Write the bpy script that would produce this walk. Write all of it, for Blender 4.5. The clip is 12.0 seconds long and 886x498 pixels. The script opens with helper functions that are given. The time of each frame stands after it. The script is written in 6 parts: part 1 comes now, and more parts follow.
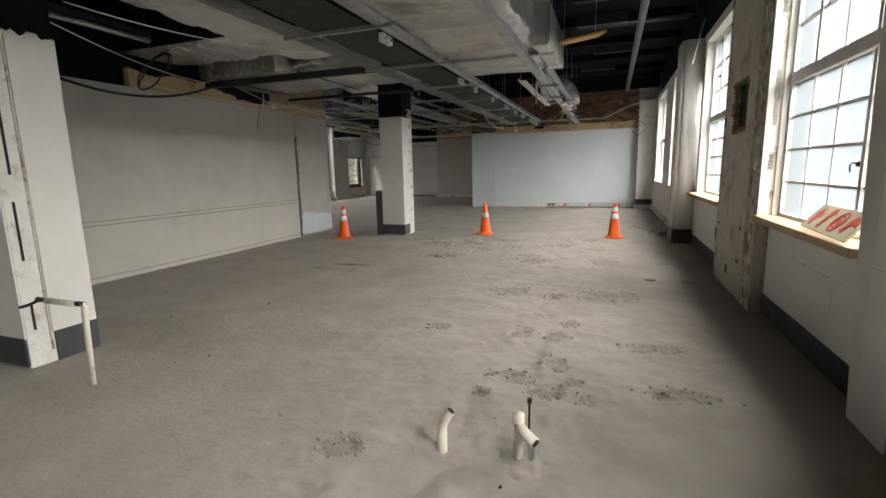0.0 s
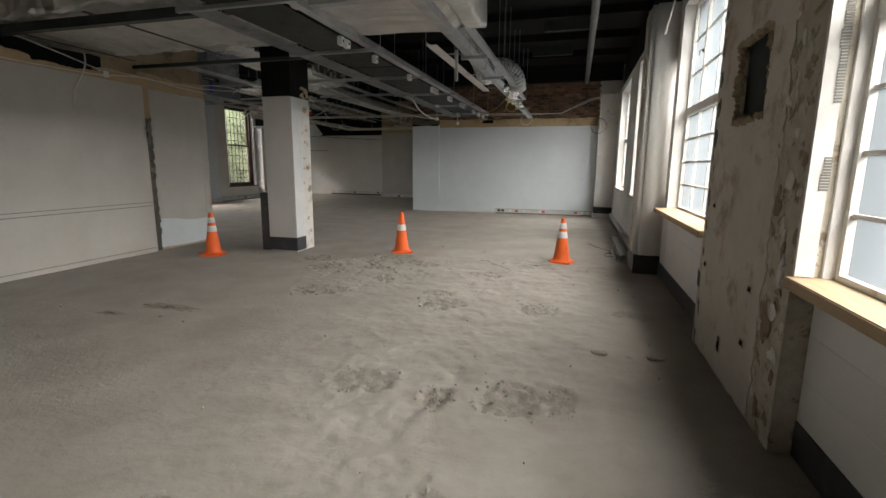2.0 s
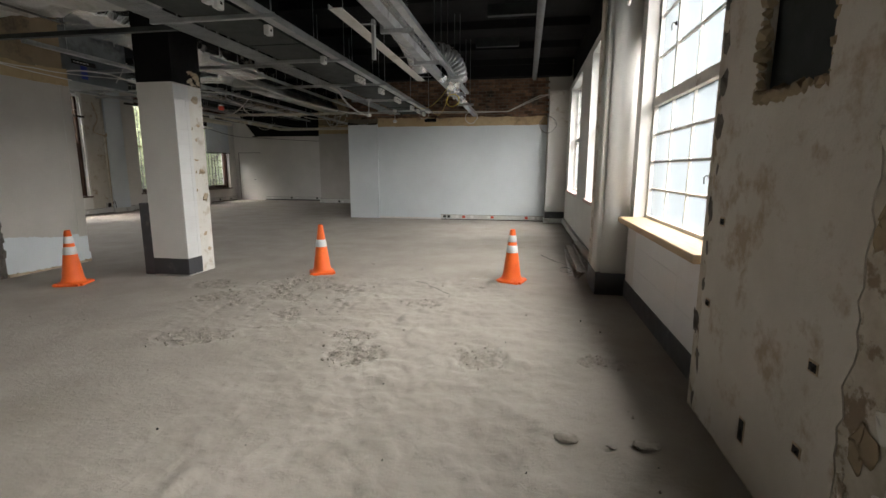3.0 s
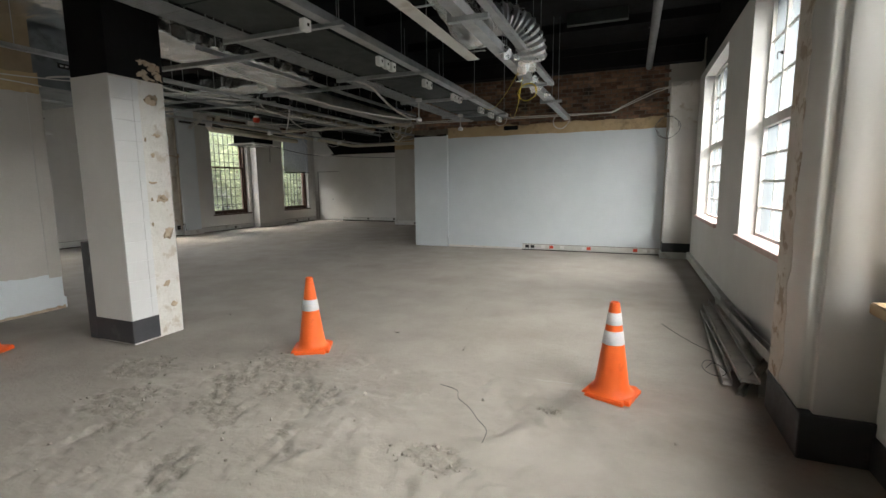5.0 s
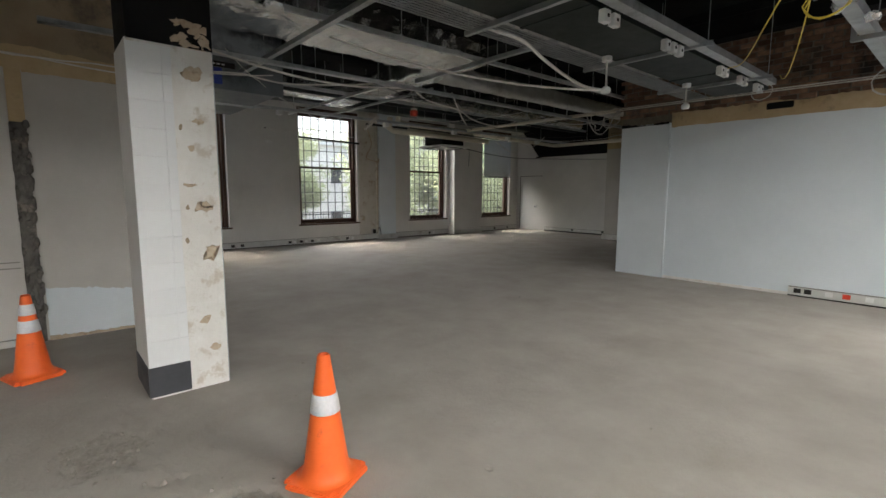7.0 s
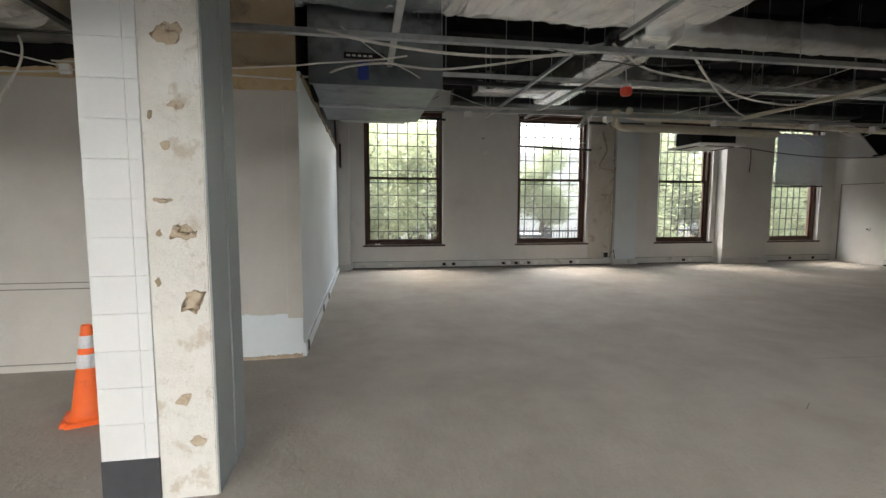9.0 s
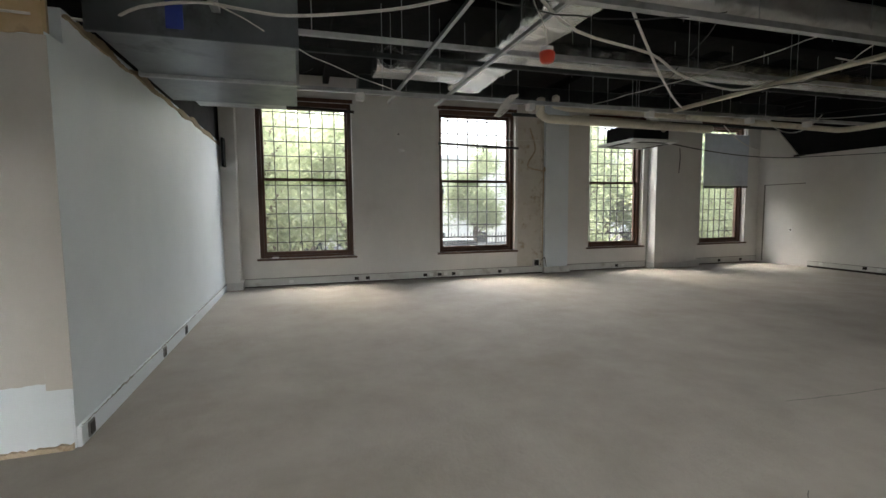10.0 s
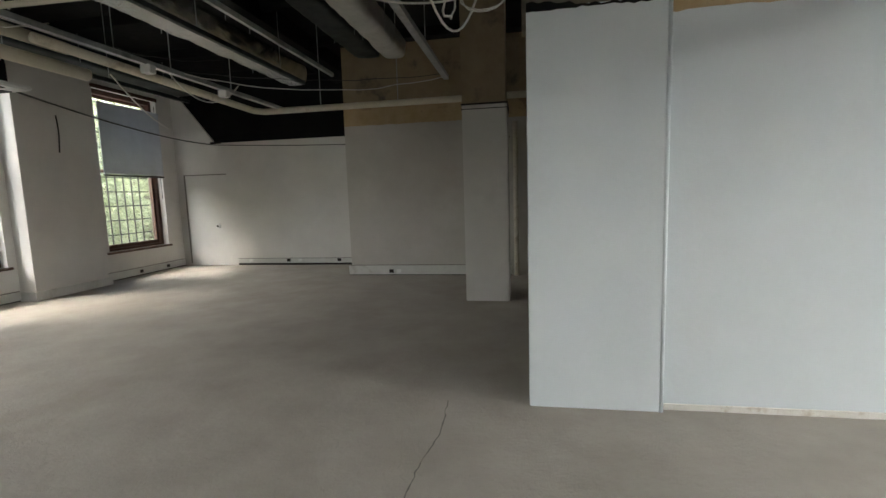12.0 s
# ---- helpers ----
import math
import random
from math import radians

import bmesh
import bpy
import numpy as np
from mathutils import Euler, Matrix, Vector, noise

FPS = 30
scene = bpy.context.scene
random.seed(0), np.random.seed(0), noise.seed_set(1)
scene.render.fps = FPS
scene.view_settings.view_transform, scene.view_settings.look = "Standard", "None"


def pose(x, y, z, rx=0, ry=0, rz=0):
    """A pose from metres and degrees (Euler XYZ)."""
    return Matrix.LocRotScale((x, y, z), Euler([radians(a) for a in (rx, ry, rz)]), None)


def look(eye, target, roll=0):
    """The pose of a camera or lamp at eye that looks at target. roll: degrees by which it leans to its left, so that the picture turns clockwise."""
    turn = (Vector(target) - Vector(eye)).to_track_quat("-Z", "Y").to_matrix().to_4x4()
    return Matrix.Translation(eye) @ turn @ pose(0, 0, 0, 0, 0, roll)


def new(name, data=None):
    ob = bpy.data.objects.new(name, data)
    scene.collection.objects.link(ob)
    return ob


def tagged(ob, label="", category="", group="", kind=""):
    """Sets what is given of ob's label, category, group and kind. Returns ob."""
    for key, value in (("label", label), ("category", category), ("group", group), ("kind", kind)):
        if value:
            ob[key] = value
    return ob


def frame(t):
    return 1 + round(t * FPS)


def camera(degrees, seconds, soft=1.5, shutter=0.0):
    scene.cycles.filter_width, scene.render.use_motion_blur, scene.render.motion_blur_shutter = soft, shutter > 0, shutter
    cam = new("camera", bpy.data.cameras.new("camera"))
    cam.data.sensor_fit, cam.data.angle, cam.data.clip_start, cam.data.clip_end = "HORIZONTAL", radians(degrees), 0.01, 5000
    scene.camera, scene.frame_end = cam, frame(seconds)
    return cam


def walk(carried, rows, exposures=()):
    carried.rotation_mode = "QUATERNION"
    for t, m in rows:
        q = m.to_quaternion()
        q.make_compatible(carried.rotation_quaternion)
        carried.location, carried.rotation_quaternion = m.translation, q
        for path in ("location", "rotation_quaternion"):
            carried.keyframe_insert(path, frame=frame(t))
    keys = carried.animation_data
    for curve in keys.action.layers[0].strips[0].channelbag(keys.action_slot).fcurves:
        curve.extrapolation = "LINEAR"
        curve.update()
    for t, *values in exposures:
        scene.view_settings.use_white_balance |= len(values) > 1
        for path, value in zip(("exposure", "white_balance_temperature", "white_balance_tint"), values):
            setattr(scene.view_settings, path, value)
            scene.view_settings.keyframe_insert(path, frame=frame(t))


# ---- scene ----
cam = camera(87.2, 12.0)
PATH = [
    (0, (0.192, 0.003, 1.474), (-0.476, 1.858, 1.136), -1.2),
    (0.5, (0.272, 0.651, 1.501), (-0.038, 2.603, 1.193), -0.7),
    (1, (0.395, 1.272, 1.519), (0.039, 3.213, 1.197), 0.5),
    (1.5, (0.418, 1.846, 1.522), (-0.136, 3.736, 1.176), 0.7),
    (2, (0.458, 2.576, 1.511), (-0.076, 4.471, 1.159), 0.5),
    (2.5, (0.444, 3.212, 1.508), (0.037, 5.138, 1.158), 0.5),
    (2.7, (0.441, 3.49, 1.496), (0.111, 5.431, 1.148), 0.3),
    (4.3, (0.483, 5.691, 1.576), (-0.13, 7.576, 1.311), -0.4),
    (4.5, (0.436, 5.925, 1.575), (-0.244, 7.788, 1.315), -0.1),
    (5, (0.382, 6.609, 1.565), (-0.362, 8.446, 1.295), -0.5),
    (5.5, (0.327, 7.305, 1.588), (-0.457, 9.126, 1.322), -0.2),
    (6, (0.157, 7.935, 1.542), (-0.789, 9.676, 1.276), -0.1),
    (6.5, (0.032, 8.531, 1.581), (-1.167, 10.11, 1.323), 0.1),
    (7, (-0.206, 9.074, 1.574), (-1.704, 10.376, 1.331), 0.2),
    (7.5, (-0.435, 9.631, 1.603), (-2.171, 10.596, 1.366), 1.1),
    (7.7, (-0.543, 9.803, 1.614), (-2.346, 10.632, 1.364), 1.4),
    (9.3, (-1.938, 11.26, 1.577), (-3.906, 11.571, 1.403), -0.0),
    (9.5, (-2.204, 11.429, 1.55), (-4.167, 11.776, 1.386), 0.1),
    (10, (-2.898, 11.857, 1.604), (-4.806, 12.434, 1.438), -0.5),
    (10.5, (-3.589, 12.505, 1.656), (-5.252, 13.602, 1.485), -1.2),
    (11, (-4.102, 13.088, 1.627), (-5.378, 14.615, 1.428), -2.1),
    (11.5, (-4.553, 13.752, 1.606), (-5.362, 15.567, 1.379), -2.1),
    (12, (-4.945, 14.394, 1.6), (-5.291, 16.35, 1.365), -1.8),
]
walk(cam, [(t, look(eye, target, roll)) for t, eye, target, roll in PATH], [(0, 2.4, 6550, 11), (1.5, 2.15, 6550, 11), (2.0, 2.15, 6550, 11), (2.5, 2.4, 6550, 11), (4.5, 1.97, 6400, 10), (5.0, 2.4, 6400, 9), (5.5, 2.5, 6400, 8), (6.5, 2.25, 6400, 10), (7.5, 2.45, 6400, 10), (9.5, 2.85, 6450, 10), (10.0, 2.82, 6400, 9), (10.5, 3.02, 6350, 8), (11.5, 3.0, 6350, 8), (12, 3.15, 6400, 8)])

# ---- world and sun: an overcast day ----
world = bpy.data.worlds.new("world")
scene.world = world
world.use_nodes = True
wn = world.node_tree
sky = wn.nodes.new("ShaderNodeTexSky")
sky.sky_type = "NISHITA"
sky.sun_disc = False
sky.sun_elevation, sky.sun_rotation = radians(55), radians(250)
sky.air_density, sky.dust_density, sky.ozone_density = 1.0, 6.0, 0.6
wn.nodes["Background"].inputs["Strength"].default_value = 0.15
wn.links.new(sky.outputs["Color"], wn.nodes["Background"].inputs["Color"])

sun = new("sun", bpy.data.lights.new("sun", "SUN"))
sun.data.energy, sun.data.angle, sun.data.color = 1.2, radians(25), (1.0, 0.96, 0.9)
sun.matrix_world = pose(0, 0, 30, 35, 0, 250 - 90)


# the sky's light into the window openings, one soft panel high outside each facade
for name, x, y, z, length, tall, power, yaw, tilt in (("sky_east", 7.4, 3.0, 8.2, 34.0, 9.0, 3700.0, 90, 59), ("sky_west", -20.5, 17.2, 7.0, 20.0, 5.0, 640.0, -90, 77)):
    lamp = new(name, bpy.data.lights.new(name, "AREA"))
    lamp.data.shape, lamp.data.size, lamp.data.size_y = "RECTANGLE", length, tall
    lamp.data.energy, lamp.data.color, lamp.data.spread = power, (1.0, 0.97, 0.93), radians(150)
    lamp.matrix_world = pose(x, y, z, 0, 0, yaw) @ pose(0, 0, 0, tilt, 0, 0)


# ---- materials ----
def mat(name, a, b, scale=6.0, rough=0.8, metal=0.0, bump=0.15, fine=60.0, stain=None, stain_scale=0.7, amount=0.5, edge=0.12, spec=0.4, stretch=(1, 1, 1), vary=0.0):
    """A worn surface: two tones at one scale, fine relief, and stains of a third tone at a larger one."""
    m = bpy.data.materials.new(name)
    m.use_nodes = True
    n, l = m.node_tree.nodes, m.node_tree.links
    p = n["Principled BSDF"]
    geo = n.new("ShaderNodeNewGeometry")
    mp = n.new("ShaderNodeMapping")
    mp.inputs["Scale"].default_value = stretch
    l.new(geo.outputs["Position"], mp.inputs["Vector"])

    def cloud(s, detail, roughness=0.6):
        t = n.new("ShaderNodeTexNoise")
        t.inputs["Scale"].default_value, t.inputs["Detail"].default_value, t.inputs["Roughness"].default_value = s, detail, roughness
        l.new(mp.outputs["Vector"], t.inputs["Vector"])
        return t.outputs["Fac"]

    def step(fac, lo, hi):
        r = n.new("ShaderNodeMapRange")
        r.inputs["From Min"].default_value, r.inputs["From Max"].default_value = lo, hi
        l.new(fac, r.inputs["Value"])
        return r.outputs["Result"]

    def mix(fac, c1, c2):
        x = n.new("ShaderNodeMix")
        x.data_type = "RGBA"
        l.new(fac, x.inputs["Factor"])
        for socket, c in ((x.inputs[6], c1), (x.inputs[7], c2)):
            if isinstance(c, tuple):
                socket.default_value = (*c, 1)
            else:
                l.new(c, socket)
        return x.outputs[2]

    col = mix(step(cloud(scale, 6), 0.3, 0.7), a, b)
    if stain:
        lo = 0.72 - 0.4 * amount
        col = mix(step(cloud(stain_scale, 5, 0.65), lo, lo + edge), col, stain)
    if vary:
        info = n.new("ShaderNodeObjectInfo")
        hsv = n.new("ShaderNodeHueSaturation")
        r = n.new("ShaderNodeMapRange")
        r.inputs["To Min"].default_value, r.inputs["To Max"].default_value = 1 - vary, 1 + vary
        l.new(info.outputs["Random"], r.inputs["Value"])
        l.new(r.outputs["Result"], hsv.inputs["Value"])
        l.new(col, hsv.inputs["Color"])
        col = hsv.outputs["Color"]
    l.new(col, p.inputs["Base Color"])
    rr = n.new("ShaderNodeMapRange")
    rr.inputs["To Min"].default_value, rr.inputs["To Max"].default_value = max(0.03, rough - 0.12), min(1, rough + 0.12)
    l.new(cloud(scale * 2.3, 4), rr.inputs["Value"])
    l.new(rr.outputs["Result"], p.inputs["Roughness"])
    p.inputs["Metallic"].default_value = metal
    p.inputs["Specular IOR Level"].default_value = spec
    if bump:
        bn = n.new("ShaderNodeBump")
        bn.inputs["Strength"].default_value, bn.inputs["Distance"].default_value = bump, 0.02
        l.new(cloud(fine, 8, 0.7), bn.inputs["Height"])
        l.new(bn.outputs["Normal"], p.inputs["Normal"])
    return m


def glass(name, haze=0.0, tint=(1, 1, 1)):
    m = bpy.data.materials.new(name)
    m.use_nodes = True
    n, l = m.node_tree.nodes, m.node_tree.links
    n.remove(n["Principled BSDF"])
    out = n["Material Output"]
    clear, gloss, fr, mx = n.new("ShaderNodeBsdfTransparent"), n.new("ShaderNodeBsdfGlossy"), n.new("ShaderNodeLayerWeight"), n.new("ShaderNodeMixShader")
    clear.inputs["Color"].default_value = (*tint, 1)
    gloss.inputs["Roughness"].default_value = 0.05
    rise, ramp = n.new("ShaderNodeMath"), n.new("ShaderNodeMapRange")
    rise.operation, rise.inputs[1].default_value = "POWER", 5.0
    ramp.inputs["To Min"].default_value, ramp.inputs["To Max"].default_value = 0.04, 0.6
    l.new(fr.outputs["Facing"], rise.inputs[0])
    l.new(rise.outputs[0], ramp.inputs["Value"])
    l.new(ramp.outputs[0], mx.inputs["Fac"])
    body = clear.outputs[0]
    if haze:
        milk, m2 = n.new("ShaderNodeBsdfTranslucent"), n.new("ShaderNodeMixShader")
        milk.inputs["Color"].default_value = (*tint, 1)
        m2.inputs["Fac"].default_value = haze
        l.new(body, m2.inputs[1])
        l.new(milk.outputs[0], m2.inputs[2])
        body = m2.outputs[0]
    l.new(body, mx.inputs[1])
    l.new(gloss.outputs[0], mx.inputs[2])
    l.new(mx.outputs[0], out.inputs["Surface"])
    return m


M_FLOOR = mat("dusty_concrete", (0.31, 0.283, 0.245), (0.39, 0.36, 0.318), 1.7, 0.85, bump=0.7, fine=18, stain=(0.27, 0.238, 0.195), stain_scale=0.6, amount=0.45, edge=0.3, spec=0.3)
M_SCREED = mat("broken_screed", (0.25, 0.225, 0.19), (0.375, 0.345, 0.30), 22, 0.95, bump=1.0, fine=45, stain=(0.365, 0.335, 0.29), stain_scale=7, amount=0.6, edge=0.3)
M_RUBBLE = mat("mortar_rubble", (0.25, 0.225, 0.19), (0.41, 0.375, 0.33), 14, 0.95, bump=0.4, fine=50)
M_WHITE = mat("white_wall_paint", (0.65, 0.635, 0.605), (0.72, 0.705, 0.675), 1.5, 0.75, bump=0.12, fine=35, stain=(0.54, 0.52, 0.48), stain_scale=0.8, amount=0.3, edge=0.3)
M_BLUEWHITE = mat("cool_white_wall_paint", (0.64, 0.69, 0.72), (0.705, 0.755, 0.785), 1.2, 0.6, bump=0.1, fine=30, stain=(0.60, 0.63, 0.66), stain_scale=0.6, amount=0.35, edge=0.35)
M_BLUEGREY = mat("dull_blue_grey_paint", (0.30, 0.33, 0.33), (0.36, 0.39, 0.39), 1.5, 0.6, bump=0.08, stain=(0.26, 0.28, 0.28), stain_scale=0.8, amount=0.4)
M_SCAR = mat("rusty_brown_scar", (0.46, 0.36, 0.25), (0.56, 0.47, 0.35), 14, 0.95, bump=0.5, fine=40, stain=(0.33, 0.23, 0.14), stain_scale=16, amount=0.4, edge=0.15)
M_CREAM = mat("bare_plaster_band", (0.46, 0.34, 0.19), (0.56, 0.43, 0.26), 5, 0.9, bump=0.3, fine=25, stain=(0.30, 0.22, 0.13), stain_scale=2.5, amount=0.4)
M_CREAMWALL = mat("aged_cream_plaster", (0.50, 0.478, 0.437), (0.57, 0.547, 0.506), 1.6, 0.85, bump=0.2, fine=25, stain=(0.49, 0.455, 0.40), stain_scale=1.3, amount=0.3, edge=0.3)
M_STRIPPED = mat("stripped_plaster", (0.66, 0.635, 0.585), (0.78, 0.765, 0.73), 3.5, 0.9, bump=0.7, fine=18, stain=(0.57, 0.515, 0.44), stain_scale=6, amount=0.42, edge=0.1)
M_TORN = mat("torn_mottled_plaster", (0.62, 0.57, 0.49), (0.78, 0.74, 0.68), 5, 0.92, bump=1.0, fine=14, stain=(0.45, 0.37, 0.28), stain_scale=7, amount=0.45, edge=0.06)
M_PATCHY = mat("torn_patchy_plaster", (0.44, 0.39, 0.31), (0.62, 0.58, 0.50), 9, 0.92, bump=0.8, fine=14, stain=(0.27, 0.215, 0.155), stain_scale=8, amount=0.45, edge=0.07)
M_BROWNWALL = mat("dusty_brown_upper_wall", (0.28, 0.22, 0.145), (0.37, 0.30, 0.20), 3, 0.95, bump=0.3, fine=20, stain=(0.15, 0.12, 0.09), stain_scale=1.5, amount=0.4)
M_TROUGH = mat("dark_green_black_trough_steel", (0.010, 0.015, 0.013), (0.022, 0.029, 0.026), 3, 0.55, metal=0.2, bump=0.06, fine=12, stain=(0.04, 0.045, 0.045), stain_scale=2.5, amount=0.3, spec=0.3)
M_STAINED = mat("stained_cream_plaster", (0.55, 0.515, 0.45), (0.64, 0.605, 0.545), 2.5, 0.88, bump=0.5, fine=16, stain=(0.42, 0.345, 0.255), stain_scale=3.6, amount=0.45, edge=0.12)
# Black ceiling paint; also stands in for unlit voids over the walls.
M_BLACK = mat("black_paint_and_void", (0.007, 0.007, 0.0075), (0.012, 0.012, 0.0125), 2, 0.88, bump=0.25, fine=15, stain=(0.022, 0.021, 0.02), stain_scale=1.5, amount=0.25, spec=0.15)
M_DARKTILE = mat("dark_grey_skirting_tile", (0.045, 0.047, 0.052), (0.065, 0.067, 0.072), 4, 0.45, bump=0.08, stain=(0.13, 0.125, 0.12), stain_scale=3, amount=0.3, vary=0.15)
M_TILE = mat("glazed_white_tile", (0.69, 0.695, 0.69), (0.72, 0.725, 0.72), 3, 0.35, bump=0.05, fine=8, stain=(0.66, 0.655, 0.64), stain_scale=2, amount=0.25, edge=0.3, vary=0.02)
M_BRICK = mat("sooty_old_brick", (0.13, 0.075, 0.05), (0.26, 0.155, 0.10), 9, 0.95, bump=0.6, fine=30, stain=(0.07, 0.058, 0.048), stain_scale=2.2, amount=0.45, vary=0.5)
M_MORTAR = mat("lime_mortar", (0.13, 0.11, 0.085), (0.20, 0.17, 0.135), 12, 0.98, bump=0.5, fine=40)
M_STEEL = mat("galvanised_steel", (0.40, 0.415, 0.42), (0.56, 0.575, 0.58), 7, 0.40, metal=0.85, bump=0.05, stain=(0.30, 0.31, 0.31), stain_scale=2, amount=0.4)
M_DARKSTEEL = mat("dull_grey_green_sheet_steel", (0.026, 0.032, 0.031), (0.05, 0.057, 0.056), 4, 0.5, metal=0.3, bump=0.06, fine=12, stain=(0.022, 0.026, 0.026), stain_scale=1.5, amount=0.45, spec=0.3)
M_BLUEDUCT = mat("blue_grey_duct_steel", (0.16, 0.178, 0.19), (0.23, 0.25, 0.26), 2, 0.33, metal=0.8, bump=0.05, fine=8, stain=(0.07, 0.08, 0.085), stain_scale=1.2, amount=0.4)
M_FOIL = mat("crumpled_foil_insulation", (0.86, 0.865, 0.86), (0.95, 0.955, 0.95), 5, 0.22, metal=0.95, bump=0.4, fine=22, stain=(0.66, 0.66, 0.65), stain_scale=1.6, amount=0.35, edge=0.2)
M_HOSE = mat("ribbed_bright_hose_foil", (0.72, 0.725, 0.73), (0.84, 0.845, 0.85), 5, 0.3, metal=0.9, bump=0, stain=(0.6, 0.6, 0.6), stain_scale=3, amount=0.3)
M_FOILDUST = mat("dusty_foil_facing", (0.52, 0.515, 0.50), (0.70, 0.695, 0.67), 3, 0.34, metal=0.75, bump=0.5, fine=5, stain=(0.27, 0.25, 0.225), stain_scale=1.4, amount=0.4, edge=0.2)
M_STEELPAINT = mat("white_painted_steel_frame", (0.62, 0.60, 0.56), (0.72, 0.70, 0.66), 12, 0.5, bump=0.1, stain=(0.42, 0.36, 0.28), stain_scale=6, amount=0.25)
M_BROWNWOOD = mat("dark_red_brown_window_wood", (0.055, 0.024, 0.014), (0.09, 0.042, 0.024), 10, 0.5, bump=0.15, fine=30, stretch=(1, 1, 0.15))
# Black iron; also colours the drawn shadow strip under the trunking.
M_BAR = mat("black_iron_and_gap_shade", (0.02, 0.018, 0.016), (0.035, 0.032, 0.03), 20, 0.6, metal=0.5, bump=0.1)
M_PLY = mat("pale_plywood_sill", (0.40, 0.29, 0.17), (0.50, 0.38, 0.24), 5, 0.65, bump=0.12, fine=25, stretch=(6, 0.6, 6), stain=(0.32, 0.22, 0.12), stain_scale=1.5, amount=0.25)
M_PINK = mat("pinkish_stone_sill", (0.55, 0.40, 0.36), (0.66, 0.52, 0.48), 6, 0.6, bump=0.15, stain=(0.42, 0.30, 0.27), stain_scale=3, amount=0.3)
M_ORANGE = mat("orange_cone_plastic", (0.82, 0.125, 0.02), (0.90, 0.16, 0.03), 6, 0.5, bump=0.04, stain=(0.62, 0.10, 0.03), stain_scale=7, amount=0.25)
M_REFLECT = mat("white_reflective_sheeting", (0.60, 0.60, 0.62), (0.70, 0.70, 0.71), 60, 0.35, bump=0.1, fine=150, stain=(0.62, 0.61, 0.6), stain_scale=8, amount=0.3)
M_PVC = mat("off_white_pvc", (0.66, 0.62, 0.53), (0.75, 0.71, 0.62), 8, 0.45, bump=0.06, stain=(0.48, 0.42, 0.33), stain_scale=7, amount=0.4)
M_PIPE = mat("cream_pipe_lagging", (0.60, 0.55, 0.44), (0.70, 0.65, 0.54), 5, 0.7, bump=0.2, fine=25, stain=(0.42, 0.36, 0.27), stain_scale=3, amount=0.35)
M_GREYPIPE = mat("dull_grey_pipe", (0.13, 0.13, 0.13), (0.2, 0.2, 0.2), 6, 0.6, metal=0.2, bump=0.1)
M_PLASTIC = mat("white_plastic", (0.72, 0.72, 0.70), (0.78, 0.78, 0.76), 10, 0.4, bump=0.02)
M_CABLE = mat("pale_grey_cable", (0.62, 0.60, 0.55), (0.72, 0.70, 0.65), 15, 0.5, bump=0.02)
M_BLACKCABLE = mat("black_cable", (0.02, 0.02, 0.02), (0.035, 0.035, 0.035), 15, 0.5, bump=0.02)
M_YELLOWCABLE = mat("yellow_cable", (0.65, 0.48, 0.05), (0.75, 0.58, 0.08), 15, 0.5, bump=0.02)
M_TRUNK = mat("grey_white_trunking", (0.56, 0.56, 0.53), (0.64, 0.64, 0.61), 4, 0.5, bump=0.05, stain=(0.42, 0.40, 0.36), stain_scale=2.5, amount=0.4)
M_RED = mat("red_plastic", (0.62, 0.06, 0.03), (0.72, 0.09, 0.04), 8, 0.4, bump=0.02)
M_BLUE = mat("blue_label", (0.03, 0.05, 0.28), (0.04, 0.07, 0.34), 8, 0.5, bump=0)
M_SIGN = mat("cream_painted_board", (0.62, 0.57, 0.42), (0.70, 0.65, 0.50), 7, 0.7, bump=0.1, stain=(0.5, 0.43, 0.3), stain_scale=9, amount=0.3)
M_BLIND = mat("pale_blue_grey_blind", (0.50, 0.54, 0.60), (0.56, 0.60, 0.66), 5, 0.6, bump=0.05)
M_HATCH = mat("raw_orange_chipboard", (0.52, 0.30, 0.11), (0.62, 0.38, 0.16), 15, 0.85, bump=0.2)
M_CHASE = mat("rough_grey_chase_mortar", (0.10, 0.095, 0.085), (0.19, 0.175, 0.155), 9, 0.98, bump=1.0, fine=14, stain=(0.27, 0.24, 0.2), stain_scale=6, amount=0.35, edge=0.1)
# Dark grey for the door's drawn shadow, trim lines and tile adhesive.
M_GROOVE = mat("dark_grey_line", (0.20, 0.19, 0.17), (0.27, 0.255, 0.23), 5, 0.9, bump=0.1)
M_DEBRIS = mat("dusty_grey_metal_offcut", (0.38, 0.37, 0.345), (0.50, 0.485, 0.45), 5, 0.6, metal=0.3, bump=0.1, stain=(0.2, 0.18, 0.15), stain_scale=4, amount=0.4)


def leaf(name, a, b):
    """Thin leaves: half of the light falls through them."""
    m = mat(name, a, b, 1.5, 0.5, bump=0, spec=0.35)
    n, l = m.node_tree.nodes, m.node_tree.links
    thin, mx = n.new("ShaderNodeBsdfTranslucent"), n.new("ShaderNodeMixShader")
    thin.inputs["Color"].default_value = (0.46, 0.50, 0.30, 1)
    mx.inputs["Fac"].default_value = 0.5
    l.new(n["Principled BSDF"].outputs[0], mx.inputs[1])
    l.new(thin.outputs[0], mx.inputs[2])
    l.new(mx.outputs[0], n["Material Output"].inputs["Surface"])
    return m


